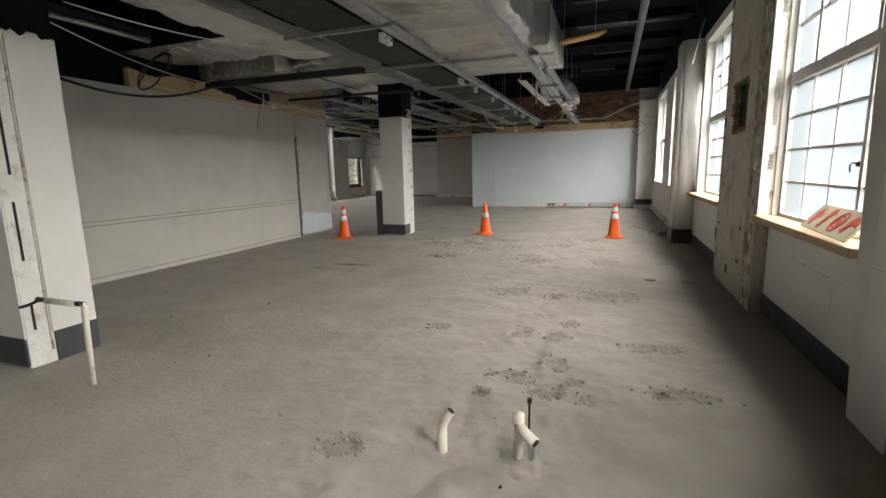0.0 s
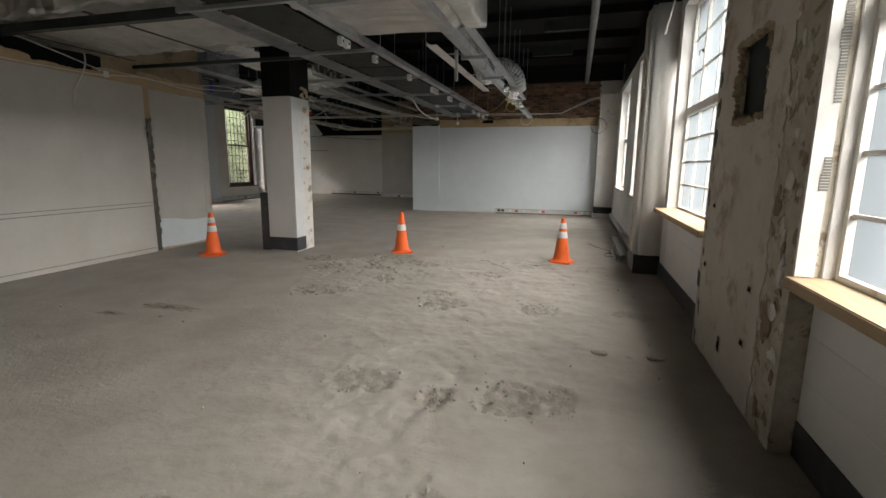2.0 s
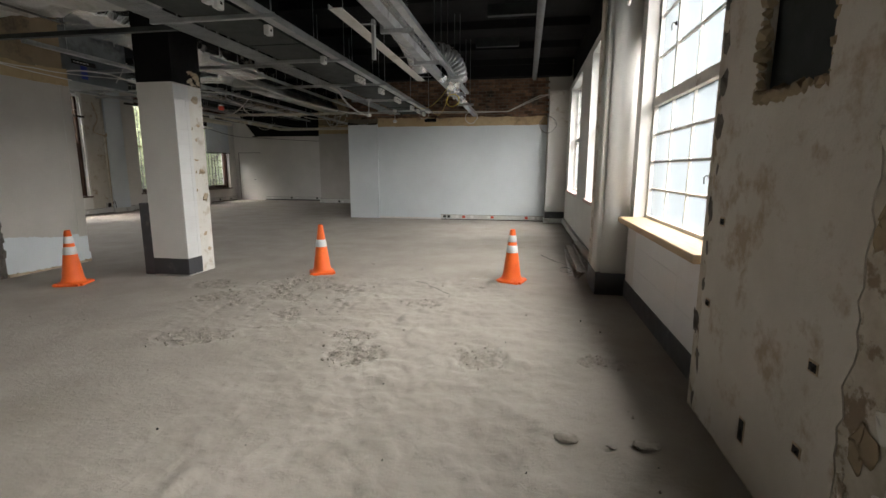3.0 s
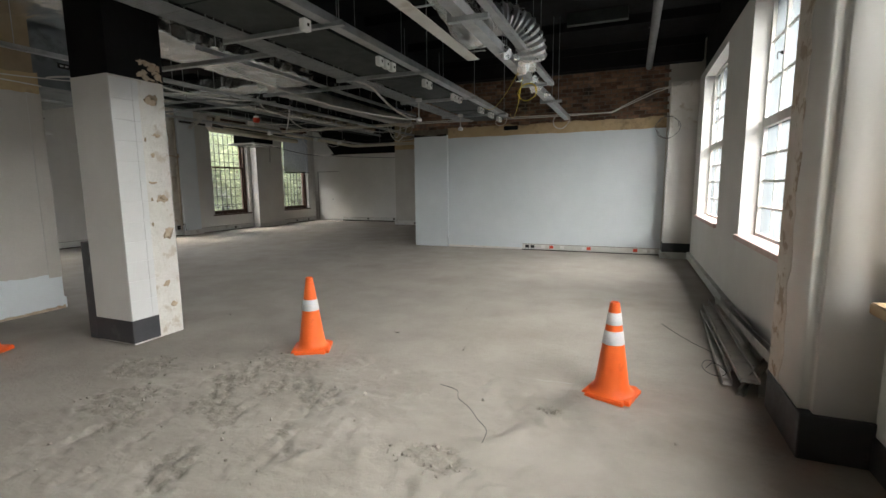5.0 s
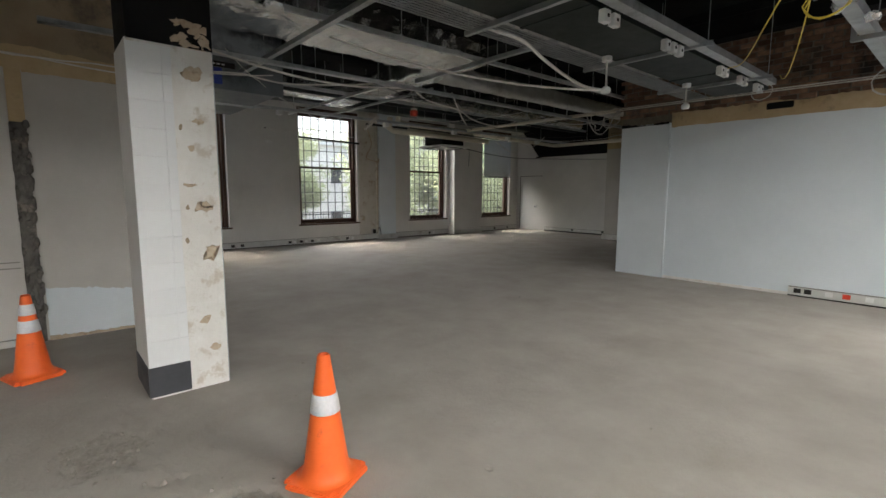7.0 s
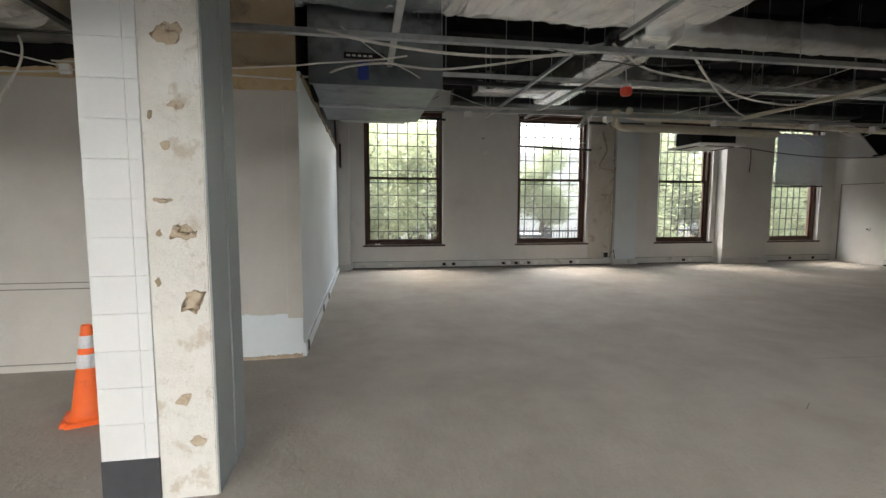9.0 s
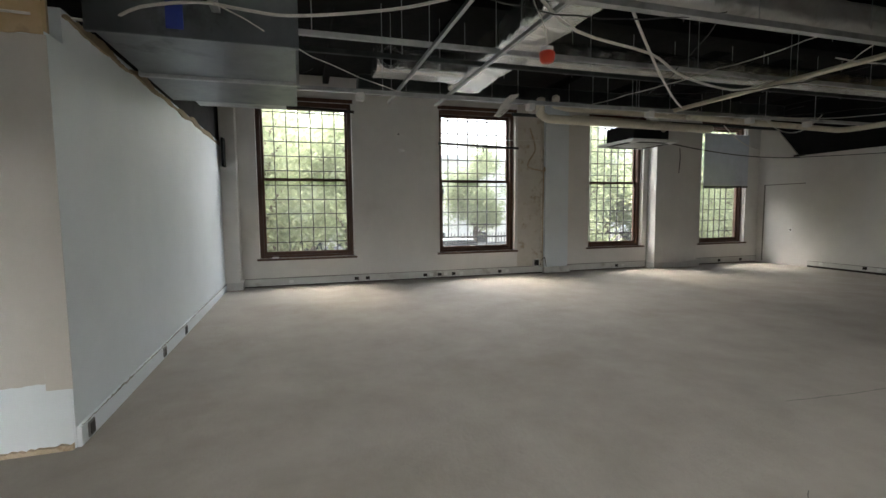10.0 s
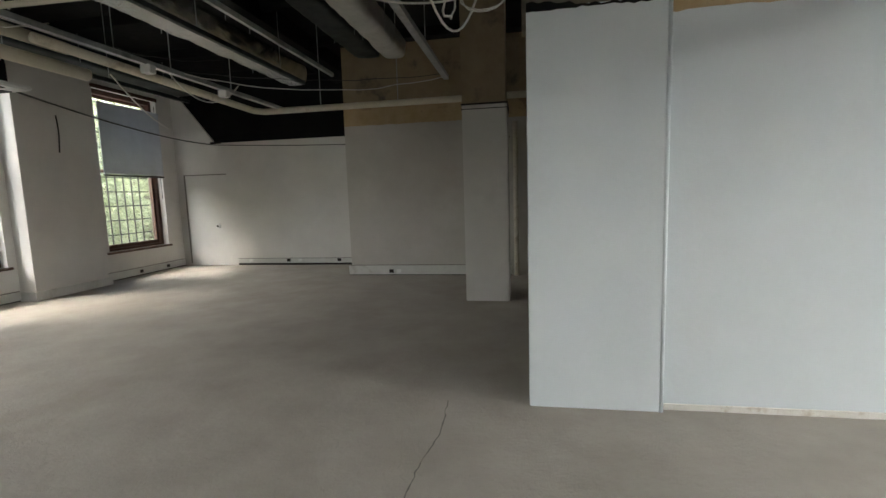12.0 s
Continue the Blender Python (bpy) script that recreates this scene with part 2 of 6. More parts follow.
M_LEAF = leaf("fresh_green_leaves", (0.17, 0.21, 0.11), (0.30, 0.34, 0.20))
M_BARK = mat("grey_brown_bark", (0.10, 0.08, 0.06), (0.17, 0.14, 0.11), 8, 0.95, bump=0.6, fine=15, stretch=(1, 1, 0.3))
M_ASPHALT = mat("asphalt", (0.05, 0.05, 0.05), (0.075, 0.075, 0.073), 8, 0.9, bump=0.3, fine=60)
M_RENDERWALL = mat("pale_rendered_facade", (0.66, 0.62, 0.55), (0.74, 0.70, 0.63), 1, 0.85, bump=0.1, stain=(0.58, 0.54, 0.47), stain_scale=0.4, amount=0.4, edge=0.3)
M_CARWHITE = mat("white_car_paint", (0.74, 0.75, 0.76), (0.78, 0.79, 0.80), 1, 0.2, bump=0)
M_DARKGLASS = mat("dark_window_glass", (0.03, 0.035, 0.04), (0.05, 0.055, 0.06), 1, 0.1, bump=0)
M_TYRE = mat("black_rubber", (0.015, 0.015, 0.015), (0.025, 0.025, 0.025), 10, 0.8, bump=0.1)
# Trace of milk in the panes imitates veiling glare over the view.
M_GLASS = glass("glare_veiled_window_glass", 0.012, (0.95, 0.97, 0.97))
# Frosted panes; their dark tint dims the outdoor glare seen through them.
M_FROST = glass("dimmed_hazed_window_glass", 0.75, (0.178, 0.197, 0.208))


# ---- building helpers ----
BASE = {}


def thing(name, at, label="", category="", group="", kind=""):
    """An Empty at the base of a thing; its parts are built in world metres."""
    ob = new(name)
    ob.location = at
    ob.empty_display_size = 0.1
    BASE[ob.name] = Vector(at)
    return tagged(ob, label, category, group, kind)


def part(name, bm, material, parent=None, label="", smooth=False, bevel=0.0):
    """One mesh out of a bmesh in world metres, under a thing or part, or alone."""
    if bevel:
        bmesh.ops.bevel(bm, geom=bm.edges[:], offset=bevel, segments=2, affect="EDGES", clamp_overlap=True)
    if parent is None:
        vs = [v.co for v in bm.verts]
        lo = [min(v[i] for v in vs) for i in range(3)]
        hi = [max(v[i] for v in vs) for i in range(3)]
        base = Vector(((lo[0] + hi[0]) / 2, (lo[1] + hi[1]) / 2, lo[2]))
    else:
        base = BASE[parent.name]
    bmesh.ops.translate(bm, verts=bm.verts[:], vec=-base)
    me = bpy.data.meshes.new(name)
    if smooth:
        for f in bm.faces:
            f.smooth = True
    bm.to_mesh(me)
    bm.free()
    me.materials.append(material)
    ob = new(name, me)
    if parent is None:
        ob.location = base
    else:
        ob.parent = parent
    BASE[ob.name] = base
    return tagged(ob, label)


def single(name, bm, material, label, category, group="", kind="", smooth=False, bevel=0.0):
    return tagged(part(name, bm, material, None, "", smooth, bevel), label, category, group, kind)


def box(x0, x1, y0, y1, z0, z1, bm=None):
    bm = bm or bmesh.new()
    v = [bm.verts.new((x, y, z)) for z in (z0, z1) for y in (y0, y1) for x in (x0, x1)]
    for q in ((0, 2, 3, 1), (4, 5, 7, 6), (0, 1, 5, 4), (2, 6, 7, 3), (0, 4, 6, 2), (1, 3, 7, 5)):
        bm.faces.new([v[i] for i in q])
    return bm


def boxes(rows):
    bm = bmesh.new()
    for r in rows:
        box(*r, bm=bm)
    return bm


def tube(points, r, seg=8, bm=None, closed=True):
    """A round tube along points; r is one radius or one for each point."""
    bm = bm or bmesh.new()
    pts = [Vector(p) for p in points]
    rr = r if isinstance(r, (list, tuple)) else [r] * len(pts)
    rings, up = [], Vector((0.13, 0.21, 0.97))
    for i, p in enumerate(pts):
        d = (pts[min(i + 1, len(pts) - 1)] - pts[max(i - 1, 0)]).normalized()
        s = d.cross(up)
        s = s.normalized() if s.length > 0.05 else d.cross(Vector((1, 0, 0))).normalized()
        u = s.cross(d)
        rings.append([bm.verts.new(p + rr[i] * (math.cos(6.28318 * k / seg) * s + math.sin(6.28318 * k / seg) * u)) for k in range(seg)])
    for a, b in zip(rings, rings[1:]):
        for k in range(seg):
            bm.faces.new((a[k], a[(k + 1) % seg], b[(k + 1) % seg], b[k]))
    if closed:
        bm.faces.new(rings[0][::-1])
        bm.faces.new(rings[-1])
    return bm


def sag(a, b, drop, n=12, wob=0.0, seed=1):
    """Points of a cable that hangs from a to b."""
    rnd = random.Random(seed)
    a, b = Vector(a), Vector(b)
    out = []
    for i in range(n + 1):
        f = i / n
        p = a.lerp(b, f) - Vector((0, 0, drop * 4 * f * (1 - f)))
        if 0 < i < n:
            p += Vector([rnd.uniform(-wob, wob) for _ in range(3)])
        out.append(p)
    return out


def curl(c, r, turns, n=40, flat=0.4, seed=1):
    """Points of a loose coil of cable."""
    rnd = random.Random(seed)
    return [Vector(c) + Vector((r * (1 + rnd.uniform(-0.12, 0.12)) * math.cos(6.283 * turns * i / n), r * flat * math.sin(6.283 * turns * i / n * 0.97), r * math.sin(6.283 * turns * i / n) - 0.1 * r * i / n)) for i in range(n + 1)]


def lathe(profile, at, seg=32):
    """A turned shape: (radius, height) rows round a vertical axis."""
    bm = bmesh.new()
    rings = [[bm.verts.new((at[0] + r * math.cos(6.28318 * k / seg), at[1] + r * math.sin(6.28318 * k / seg), at[2] + h)) for k in range(seg)] for r, h in profile]
    for a, b in zip(rings, rings[1:]):
        for k in range(seg):
            bm.faces.new((a[k], a[(k + 1) % seg], b[(k + 1) % seg], b[k]))
    return bm


def channel(a, b, w, h, t=0.004, bm=None):
    """A steel C-channel, open upward, from a to b (level, along x or y)."""
    bm = bm or bmesh.new()
    a, b = Vector(a), Vector(b)
    d = (b - a).normalized()
    s = Vector((-d.y, d.x, 0))
    prof = ((-w / 2, h), (-w / 2, 0), (w / 2, 0), (w / 2, h), (w / 2 - t, h), (w / 2 - t, t), (-w / 2 + t, t), (-w / 2 + t, h))
    ends = [[bm.verts.new(p + s * u + Vector((0, 0, v))) for u, v in prof] for p in (a, b)]
    for k in range(8):
        bm.faces.new((ends[0][k], ends[0][(k + 1) % 8], ends[1][(k + 1) % 8], ends[1][k]))
    for e in ends:
        for q in ((0, 1, 6, 7), (1, 2, 5, 6), (2, 3, 4, 5)):
            bm.faces.new([e[i] for i in q])
    bmesh.ops.recalc_face_normals(bm, faces=bm.faces[:])
    return bm


def eased(points, n=6):
    """Points of a smooth line through a few given ones."""
    p = [Vector(q) for q in points]
    p = [p[0] * 2 - p[1]] + p + [p[-1] * 2 - p[-2]]
    out = []
    for k in range(1, len(p) - 2):
        for i in range(n):
            f = i / n
            out.append(0.5 * (2 * p[k] + (p[k + 1] - p[k - 1]) * f + (2 * p[k - 1] - 5 * p[k] + 4 * p[k + 1] - p[k + 2]) * f * f + (3 * p[k] - p[k - 1] - 3 * p[k + 1] + p[k + 2]) * f ** 3))
    return out + [p[-2]]


def crumpled(points, w, h, round_=0.35, amp=0.02, step=0.12, seed=3, caps=True):
    """A foil-wrapped duct along level points: a soft-cornered section, creased by noise."""
    pts = [Vector(p) for p in points]
    path = []
    for a, b in zip(pts, pts[1:]):
        n = max(1, int((b - a).length / step))
        path += [a.lerp(b, i / n) for i in range(n)]
    path.append(pts[-1])
    sec = []
    k = 48
    for i in range(k):
        t = 6.28318 * i / k
        c, s = math.cos(t), math.sin(t)
        e = 2 / (2 + 6 * (1 - round_))
        sec.append((math.copysign(abs(c) ** e, c) * w / 2, math.copysign(abs(s) ** e, s) * h / 2))
    bm = bmesh.new()
    rings = []
    for i, p in enumerate(path):
        d = (path[min(i + 1, len(path) - 1)] - path[max(i - 1, 0)]).normalized()
        side = Vector((d.y, -d.x, 0)).normalized()
        ring = []
        for sx, sz in sec:
            q = p + side * sx + Vector((0, 0, sz))
            o = noise.noise_vector((q + Vector((seed * 7.1, 0, 0))) * 3.2) * amp + noise.noise_vector((q + Vector((0, seed * 3.3, 0))) * 8.0) * amp * 0.7 + noise.noise_vector((q + Vector((0, seed * 1.3, 5))) * 17.0) * amp * 0.3
            ring.append(bm.verts.new(q + o))
        rings.append(ring)
    for a, b in zip(rings, rings[1:]):
        for i in range(k):
            bm.faces.new((a[i], a[(i + 1) % k], b[(i + 1) % k], b[i]))
    if caps:
        bm.faces.new(rings[0][::-1])
        bm.faces.new(rings[-1])
    return bm


# ---- large structure ----
EAST, NORTH, WEST, PART, BACK = 1.66, 17.83, -13.48, -6.50, 24.85
TOP, SOUTH = 4.5, -12.0

# where the screed is broken up: x, y, half widths, depth
ROUGH = [(-2.25, 8.85, 0.80, 1.00, 0.030), (-2.5, 7.5, 0.34, 0.22, 0.018), (-0.9, 7.4, 0.28, 0.23, 0.024), (0.12, 7.47, 0.23, 0.22, 0.022), (1.1, 7.53, 0.20, 0.12, 0.016),
         (-0.93, 5.42, 0.28, 0.18, 0.022), (-0.35, 5.30, 0.10, 0.17, 0.034), (0.12, 5.43, 0.24, 0.25, 0.024), (0.44, 5.5, 0.11, 0.20, 0.022), (-0.52, 4.02, 0.10, 0.14, 0.022),
         (-0.22, 3.97, 0.13, 0.14, 0.024), (-0.12, 4.34, 0.08, 0.08, 0.016), (0.57, 3.93, 0.22, 0.13, 0.022), (-1.3, 3.95, 0.10, 0.10, 0.018), (-0.16, 3.39, 0.11, 0.11, 0.024),
         (0.63, 3.14, 0.22, 0.09, 0.024), (-0.16, 2.94, 0.12, 0.11, 0.022), (0.01, 3.11, 0.06, 0.05, 0.018), (-0.43, 3.09, 0.16, 0.09, 0.018), (0.11, 2.9, 0.07, 0.08, 0.016),
         (-0.56, 2.81, 0.06, 0.06, 0.014), (-3.66, 6.37, 0.34, 0.08, 0.010), (-0.65, 8.9, 0.22, 0.14, 0.011), (-1.1, 7.77, 0.24, 0.11, 0.018), (-0.09, 9.74, 0.08, 0.06, 0.014),
         (-2.41, 9.75, 0.32, 0.18, 0.018), (-3.55, 9.25, 0.30, 0.24, 0.016), (-3.1, 8.75, 0.26, 0.26, 0.018), (-1.14, 2.0, 0.12, 0.10, 0.016)]


def broken(x, y):
    """Height of the broken screed at a place, and how far it is broken there (0 to 1)."""
    z, most = 0.0, 0.0
    for px, py, rx, ry, deep in ROUGH:
        h = 0.75 * deep
        u, v = (x - px) / rx, (y - py) / ry
        d = u * u + v * v
        if d > 2.6:
            continue
        d = math.sqrt(d) * (1 + 0.42 * noise.noise(Vector((x * 5.5, y * 5.5, px))) + 0.22 * noise.noise(Vector((x * 15, y * 15, py))))
        k = min(1.0, max(0.0, (1.05 - d) / 0.22))
        if rx > 0.6:
            k *= min(1.0, max(0.0, 0.45 + 2.2 * noise.noise(Vector((x * 3.4 + y, y * 2.4, 8)))))
        rim = 0.35 * h * math.exp(-((d - 1.1) / 0.11) ** 2)
        z += rim + k * h * (-0.5 + 1.5 * noise.noise(Vector((x * 14, y * 14, 5))) + 1.3 * noise.noise(Vector((x * 34, y * 34, 2))))
        most = max(most, k)
    return z, most


def floor_height(x, y):
    z = 0.006 * noise.noise(Vector((x * 1.3, y * 1.3, 0))) + 0.003 * noise.noise(Vector((x * 5, y * 5, 3)))
    if y < 11.3:
        trample = max(0.0, 1 - abs(x + 0.3) / 2.2) * max(0.0, min(1, (11.3 - y) / 1.5))
        dune = noise.noise(Vector((x * 3.2 + y * 2.2, y * 4.6 - x * 1.4, 9)))
        z += trample * (0.022 * dune + 0.034 * max(0.0, noise.noise(Vector((x * 6.4, y * 6.4, 6))) - 0.08) + 0.012 * noise.noise(Vector((x * 13, y * 13, 4))))
        z += broken(x, y)[0]
    return z


def grid_floor():
    xs = [-14.0 + 0.35 * i for i in range(28)] + [-4.3 + 0.022 * i for i in range(276)]
    ys = [-12.3 + 0.3 * i for i in range(45)] + [1.2 + 0.022 * i for i in range(410)] + [10.25 + 0.3 * i for i in range(51)]
    me = bpy.data.meshes.new("floor")
    nx = len(xs)
    verts = [(x, y, floor_height(x, y)) for y in ys for x in xs]
    faces = [(j * nx + i, j * nx + i + 1, (j + 1) * nx + i + 1, (j + 1) * nx + i) for j in range(len(ys) - 1) for i in range(nx - 1)]
    me.from_pydata(verts, [], faces)
    me.polygons.foreach_set("use_smooth", [True] * len(faces))
    me.materials.append(M_FLOOR)
    me.materials.append(M_SCREED)
    me.polygons.foreach_set("material_index", [1 if 1.2 < verts[f[0]][1] < 10.3 and verts[f[0]][0] > -4.3 and broken(*verts[f[0]][:2])[1] > 0.8 else 0 for f in faces])
    return tagged(new("floor", me), "bare dusty grey concrete floor with broken screed", "floor", kind="structure")


grid_floor()
single("floor_slab", box(-14.2, 2.1, -12.4, 25.5, -0.5, -0.06), M_RUBBLE, "concrete slab under the screed", "floor", kind="structure")

# ceiling slab with its downstand beams, painted black
rows = [(-14.2, 2.1, -12.4, 25.6, TOP, TOP + 0.25)]
for i in range(22):
    y = -11.7 + 1.72 * i
    rows.append((-13.6, 1.6, y, y + 0.12, TOP - 0.16, TOP))
rows += [(-4.75, -4.1, -12, 25, TOP - 0.34, TOP), (-9.2, -8.7, 10.33, 25, TOP - 0.3, TOP)]
single("ceiling", boxes(rows), M_BLACK, "black painted ceiling slab with downstand beams", "ceiling", kind="structure")

E_WIN = [(-8.0, -5.95), (-4.3, -2.25), (-0.55, 1.5), (3.27, 5.25), (7.03, 9.46), (10.76, 12.90), (14.4, 16.72)]
W_WIN = [(10.98, 12.97), (14.98, 16.94), (19.05, 20.74), (22.70, 24.36)]
SILL_E, HEAD_E, SILL_W, HEAD_W = 0.95, 3.52, 0.60, 3.97


def wall_along_y(name, x0, x1, y0, y1, z1, wins, sill, head, material, label):
    rows, y = [], y0
    for a, b in wins:
        rows += [(x0, x1, y, a, 0, z1), (x0, x1, a, b, 0, sill), (x0, x1, a, b, head, z1)]
        y = b
    rows.append((x0, x1, y, y1, 0, z1))
    return single(name, boxes(rows), material, label, "wall", kind="structure")


wall_along_y("wall_east", EAST, EAST + 0.42, SOUTH, NORTH, 3.66, E_WIN, SILL_E, HEAD_E, M_WHITE, "white painted window wall with deep reveals")
single("wall_east_upper", box(EAST + 0.003, EAST + 0.42, SOUTH, NORTH, 3.66, TOP), M_BLACK, "black painted strip above the windows", "wall", kind="structure")
wall_along_y("wall_west", WEST - 0.4, WEST, 10.3, 25.5, TOP, W_WIN, SILL_W, HEAD_W, M_WHITE, "off-white painted wall with tall sash windows")
single("wall_south", box(-6.7, 2.0, SOUTH - 0.2, SOUTH, 0, TOP), M_WHITE, "plain white end wall", "wall", kind="structure")

# far wall: cool white below, bare plaster band, brick above
single("wall_north", box(-4.0, 1.0, NORTH, NORTH + 0.3, 0, 2.76), M_BLUEWHITE, "smooth cool-white painted wall", "wall", kind="structure")
single("wall_north_return", box(1.0, 2.0, NORTH + 0.002, NORTH + 0.3, 0, TOP), M_CREAMWALL, "plaster wall end beside the windows", "wall", kind="structure")


def ragged_band(name, axis, at, a, b, z0, z1, material, label, amp=0.04, thick=0.012, face=-1, seed=1, step=0.06, slope=0.0):
    """A band of wall finish with torn upper and lower edges, standing slightly proud."""
    rnd = random.Random(seed)
    n = max(2, int((b - a) / step))
    bm = bmesh.new()
    cols = []
    for i in range(n + 1):
        s = a + (b - a) * i / n
        lo = z0 + amp * 0.5 * noise.noise(Vector((s * 2.1, seed, 0))) + rnd.uniform(-0.006, 0.006)
        hi = z1 + slope * (s - a) + amp * noise.noise(Vector((s * 1.7, seed, 4))) + rnd.uniform(-0.01, 0.01)
        col = []
        for d in (0, thick * face):
            for z in (lo, hi):
                col.append(bm.verts.new((s, at + d, z) if axis == "x" else (at + d, s, z)))
        cols.append(col)
    for p, q in zip(cols, cols[1:]):
        for i, j in ((0, 1), (1, 3), (3, 2), (2, 0)):
            bm.faces.new((p[i], p[j], q[j], q[i]))
    bm.faces.new((cols[0][0], cols[0][1], cols[0][3], cols[0][2]))
    bm.faces.new((cols[-1][0], cols[-1][2], cols[-1][3], cols[-1][1]))
    bmesh.ops.recalc_face_normals(bm, faces=bm.faces[:])
    return single(name, bm, material, label, "wall finish", kind="structure")


brick_wall = single("wall_north_brick", box(-4.95, 1.0, NORTH + 0.03, NORTH + 0.3, 2.76, 4.04), M_MORTAR, "old sooty red brick wall above the plaster", "wall", kind="structure")
single("wall_north_top", box(-4.95, 1.6, NORTH - 0.25, NORTH + 0.3, 4.04, TOP), M_BLACK, "black painted beam over the brickwork", "wall", kind="structure")
ragged_band("trim_north_plaster_band", "x", NORTH + 0.03, -4.0, 1.0, 2.75, 2.99, M_CREAM, "ragged bare ochre plaster band", face=-1, thick=0.035, seed=2)

# end box of the far wall
jut = single("wall_north_box", box(-4.92, -4.0, NORTH - 0.06, NORTH + 0.3, 0, 2.83), M_BLUEWHITE, "cool-white boxed end of the wall", "wall", kind="structure", bevel=0.008)
ragged_band("trim_north_box_top", "x", NORTH - 0.06, -4.92, -4.02, 2.805, 2.845, M_BLACK, "torn black strip along the top of the boxed end", face=-1, thick=0.012, seed=31, amp=0.05, step=0.04)
single("trim_corner_bead", tube([(-4.0, NORTH - 0.045, 0), (-4.0, NORTH - 0.045, 2.8)], 0.02, 10), M_BLUEWHITE, "white rounded corner bead", "trim", kind="structure", smooth=True)

# pier in the far corner
pier = thing("pier_north_east", (1.3, 17.6, 0), "white plaster corner pier with stripped pink top", "pier", kind="structure")
part("shaft", box(1.02, EAST, 17.45, NORTH, 0.32, 2.66), M_WHITE, pier, bevel=0.006)
part("upper_shaft", box(1.04, EAST, 17.48, NORTH, 2.66, 3.62), M_STRIPPED, pier, "stripped pinkish plaster")
part("skirting", box(1.01, EAST, 17.43, NORTH, 0.1, 0.32), M_DARKTILE, pier, "dark grey skirting tile")
part("base_trunking", box(0.98, EAST, 17.38, NORTH, 0, 0.13), M_TRUNK, pier, bevel=0.006)

# block of rooms to the west of the hall
single("wall_partition", boxes([(PART - 0.15, PART, SOUTH, 8.92, 0, 2.76), (PART - 0.15, PART - 0.05, 8.92, 9.055, 0, 2.76), (PART - 0.17, PART - 0.07, 9.055, 10.18, 0, 2.76), (PART - 0.3, PART - 0.17, SOUTH, 10.2, 0, TOP)]),
       M_CREAMWALL, "cream-white painted partition with a chased slot", "wall", kind="structure")
single("wall_partition_north", boxes([(WEST, PART - 0.07, 10.18, 10.33, 0, 2.76), (WEST, PART - 0.3, 10.18, 10.33, 2.76, 3.0)]), M_BLUEWHITE, "cool-white painted partition", "wall", kind="structure")
ragged_band("trim_partition_north_band", "x", 10.33, WEST + 0.32, PART - 0.31, 2.93, 2.985, M_BROWNWALL, "torn brown plaster edge along the wall head", face=1, thick=0.02, seed=44, amp=0.08, step=0.03)
single("trim_partition_corner", box(PART - 0.07, PART - 0.066, 10.182, 10.334, 0.42, 2.74), M_CREAMWALL, "cream paint turning the wall corner", "trim", kind="structure")
# Black sheet painted in for the unlit void over the north partition.
single("wall_partition_north_upper", boxes([(WEST, PART - 0.3, 10.2, 10.3, 3.0, TOP)]), M_BLACK, "black sheet standing in for the unlit void above the partition", "wall", kind="structure")
single("wall_partition_upper", box(PART - 0.17, PART - 0.12, 8.35, 10.31, 2.76, TOP), M_BROWNWALL, "dusty brown wall above the partition", "wall", kind="structure")
# Same here: black sheet in place of the void's darkness.
single("wall_partition_upper_dark", box(PART - 0.17, PART - 0.12, SOUTH, 8.35, 2.76, TOP), M_BLACK, "black sheet standing in for the unlit void above the partition", "wall", kind="structure")
for a, b, top, seed in ((5.2, 6.6, 3.02, 5), (6.6, 7.3, 2.93, 11), (7.3, 8.2, 2.85, 6), (8.2, 8.9, 2.93, 7)):
    ragged_band("trim_partition_plaster_band", "y", PART - 0.12, a, b, 2.74, top, M_CREAM, "ragged bare ochre plaster band", face=1, thick=0.1, seed=seed, amp=0.11, step=0.04)
ragged_band("trim_partition_plaster_band", "y", PART - 0.12, 8.9, 10.32, 2.74, 2.97, M_CREAM, "ragged bare ochre plaster band", face=1, thick=0.062, seed=9, amp=0.05)
ragged_band("trim_partition_patch", "y", PART - 0.071, 9.07, 10.32, 0.02, 0.56, M_BLUEWHITE, "repainted cool-white patch along the wall foot", face=1, thick=0.004, seed=12, amp=0.1, step=0.03, slope=-0.11)
single("trim_chase", box(PART - 0.052, PART - 0.04, 8.925, 9.05, 0, 2.25), M_CHASE, "rough grey mortar in the chased slot", "trim", kind="structure")
rnd = random.Random(61)
bm = bmesh.new()
for i in range(120):
    g = bmesh.ops.create_icosphere(bm, subdivisions=1, radius=rnd.uniform(0.012, 0.036), matrix=Matrix.Translation((PART - 0.042, rnd.choice((8.935, 9.04, 8.97, 9.0)) + rnd.uniform(-0.012, 0.012), rnd.uniform(0.02, 2.24))) @ Matrix.Diagonal((0.8, 1, rnd.uniform(1, 2.4), 1)))
    for v in g["verts"]:
        v.co += Vector([rnd.uniform(-0.006, 0.006) for _ in range(3)])
single("trim_chase_lumps", bm, M_CHASE, "lumps of grey mortar left in the slot", "trim", kind="structure")
single("trim_chase_top", box(PART - 0.052, PART - 0.03, 8.925, 9.05, 2.25, 2.76), M_CREAM, "ochre plaster in the chased slot", "trim", kind="structure")
single("trim_dado_rail", boxes([(PART, PART + 0.016, SOUTH, 8.9, 0.805, 0.85)]), M_CREAMWALL, "painted dado rail on the partition", "trim", kind="structure", bevel=0.004)
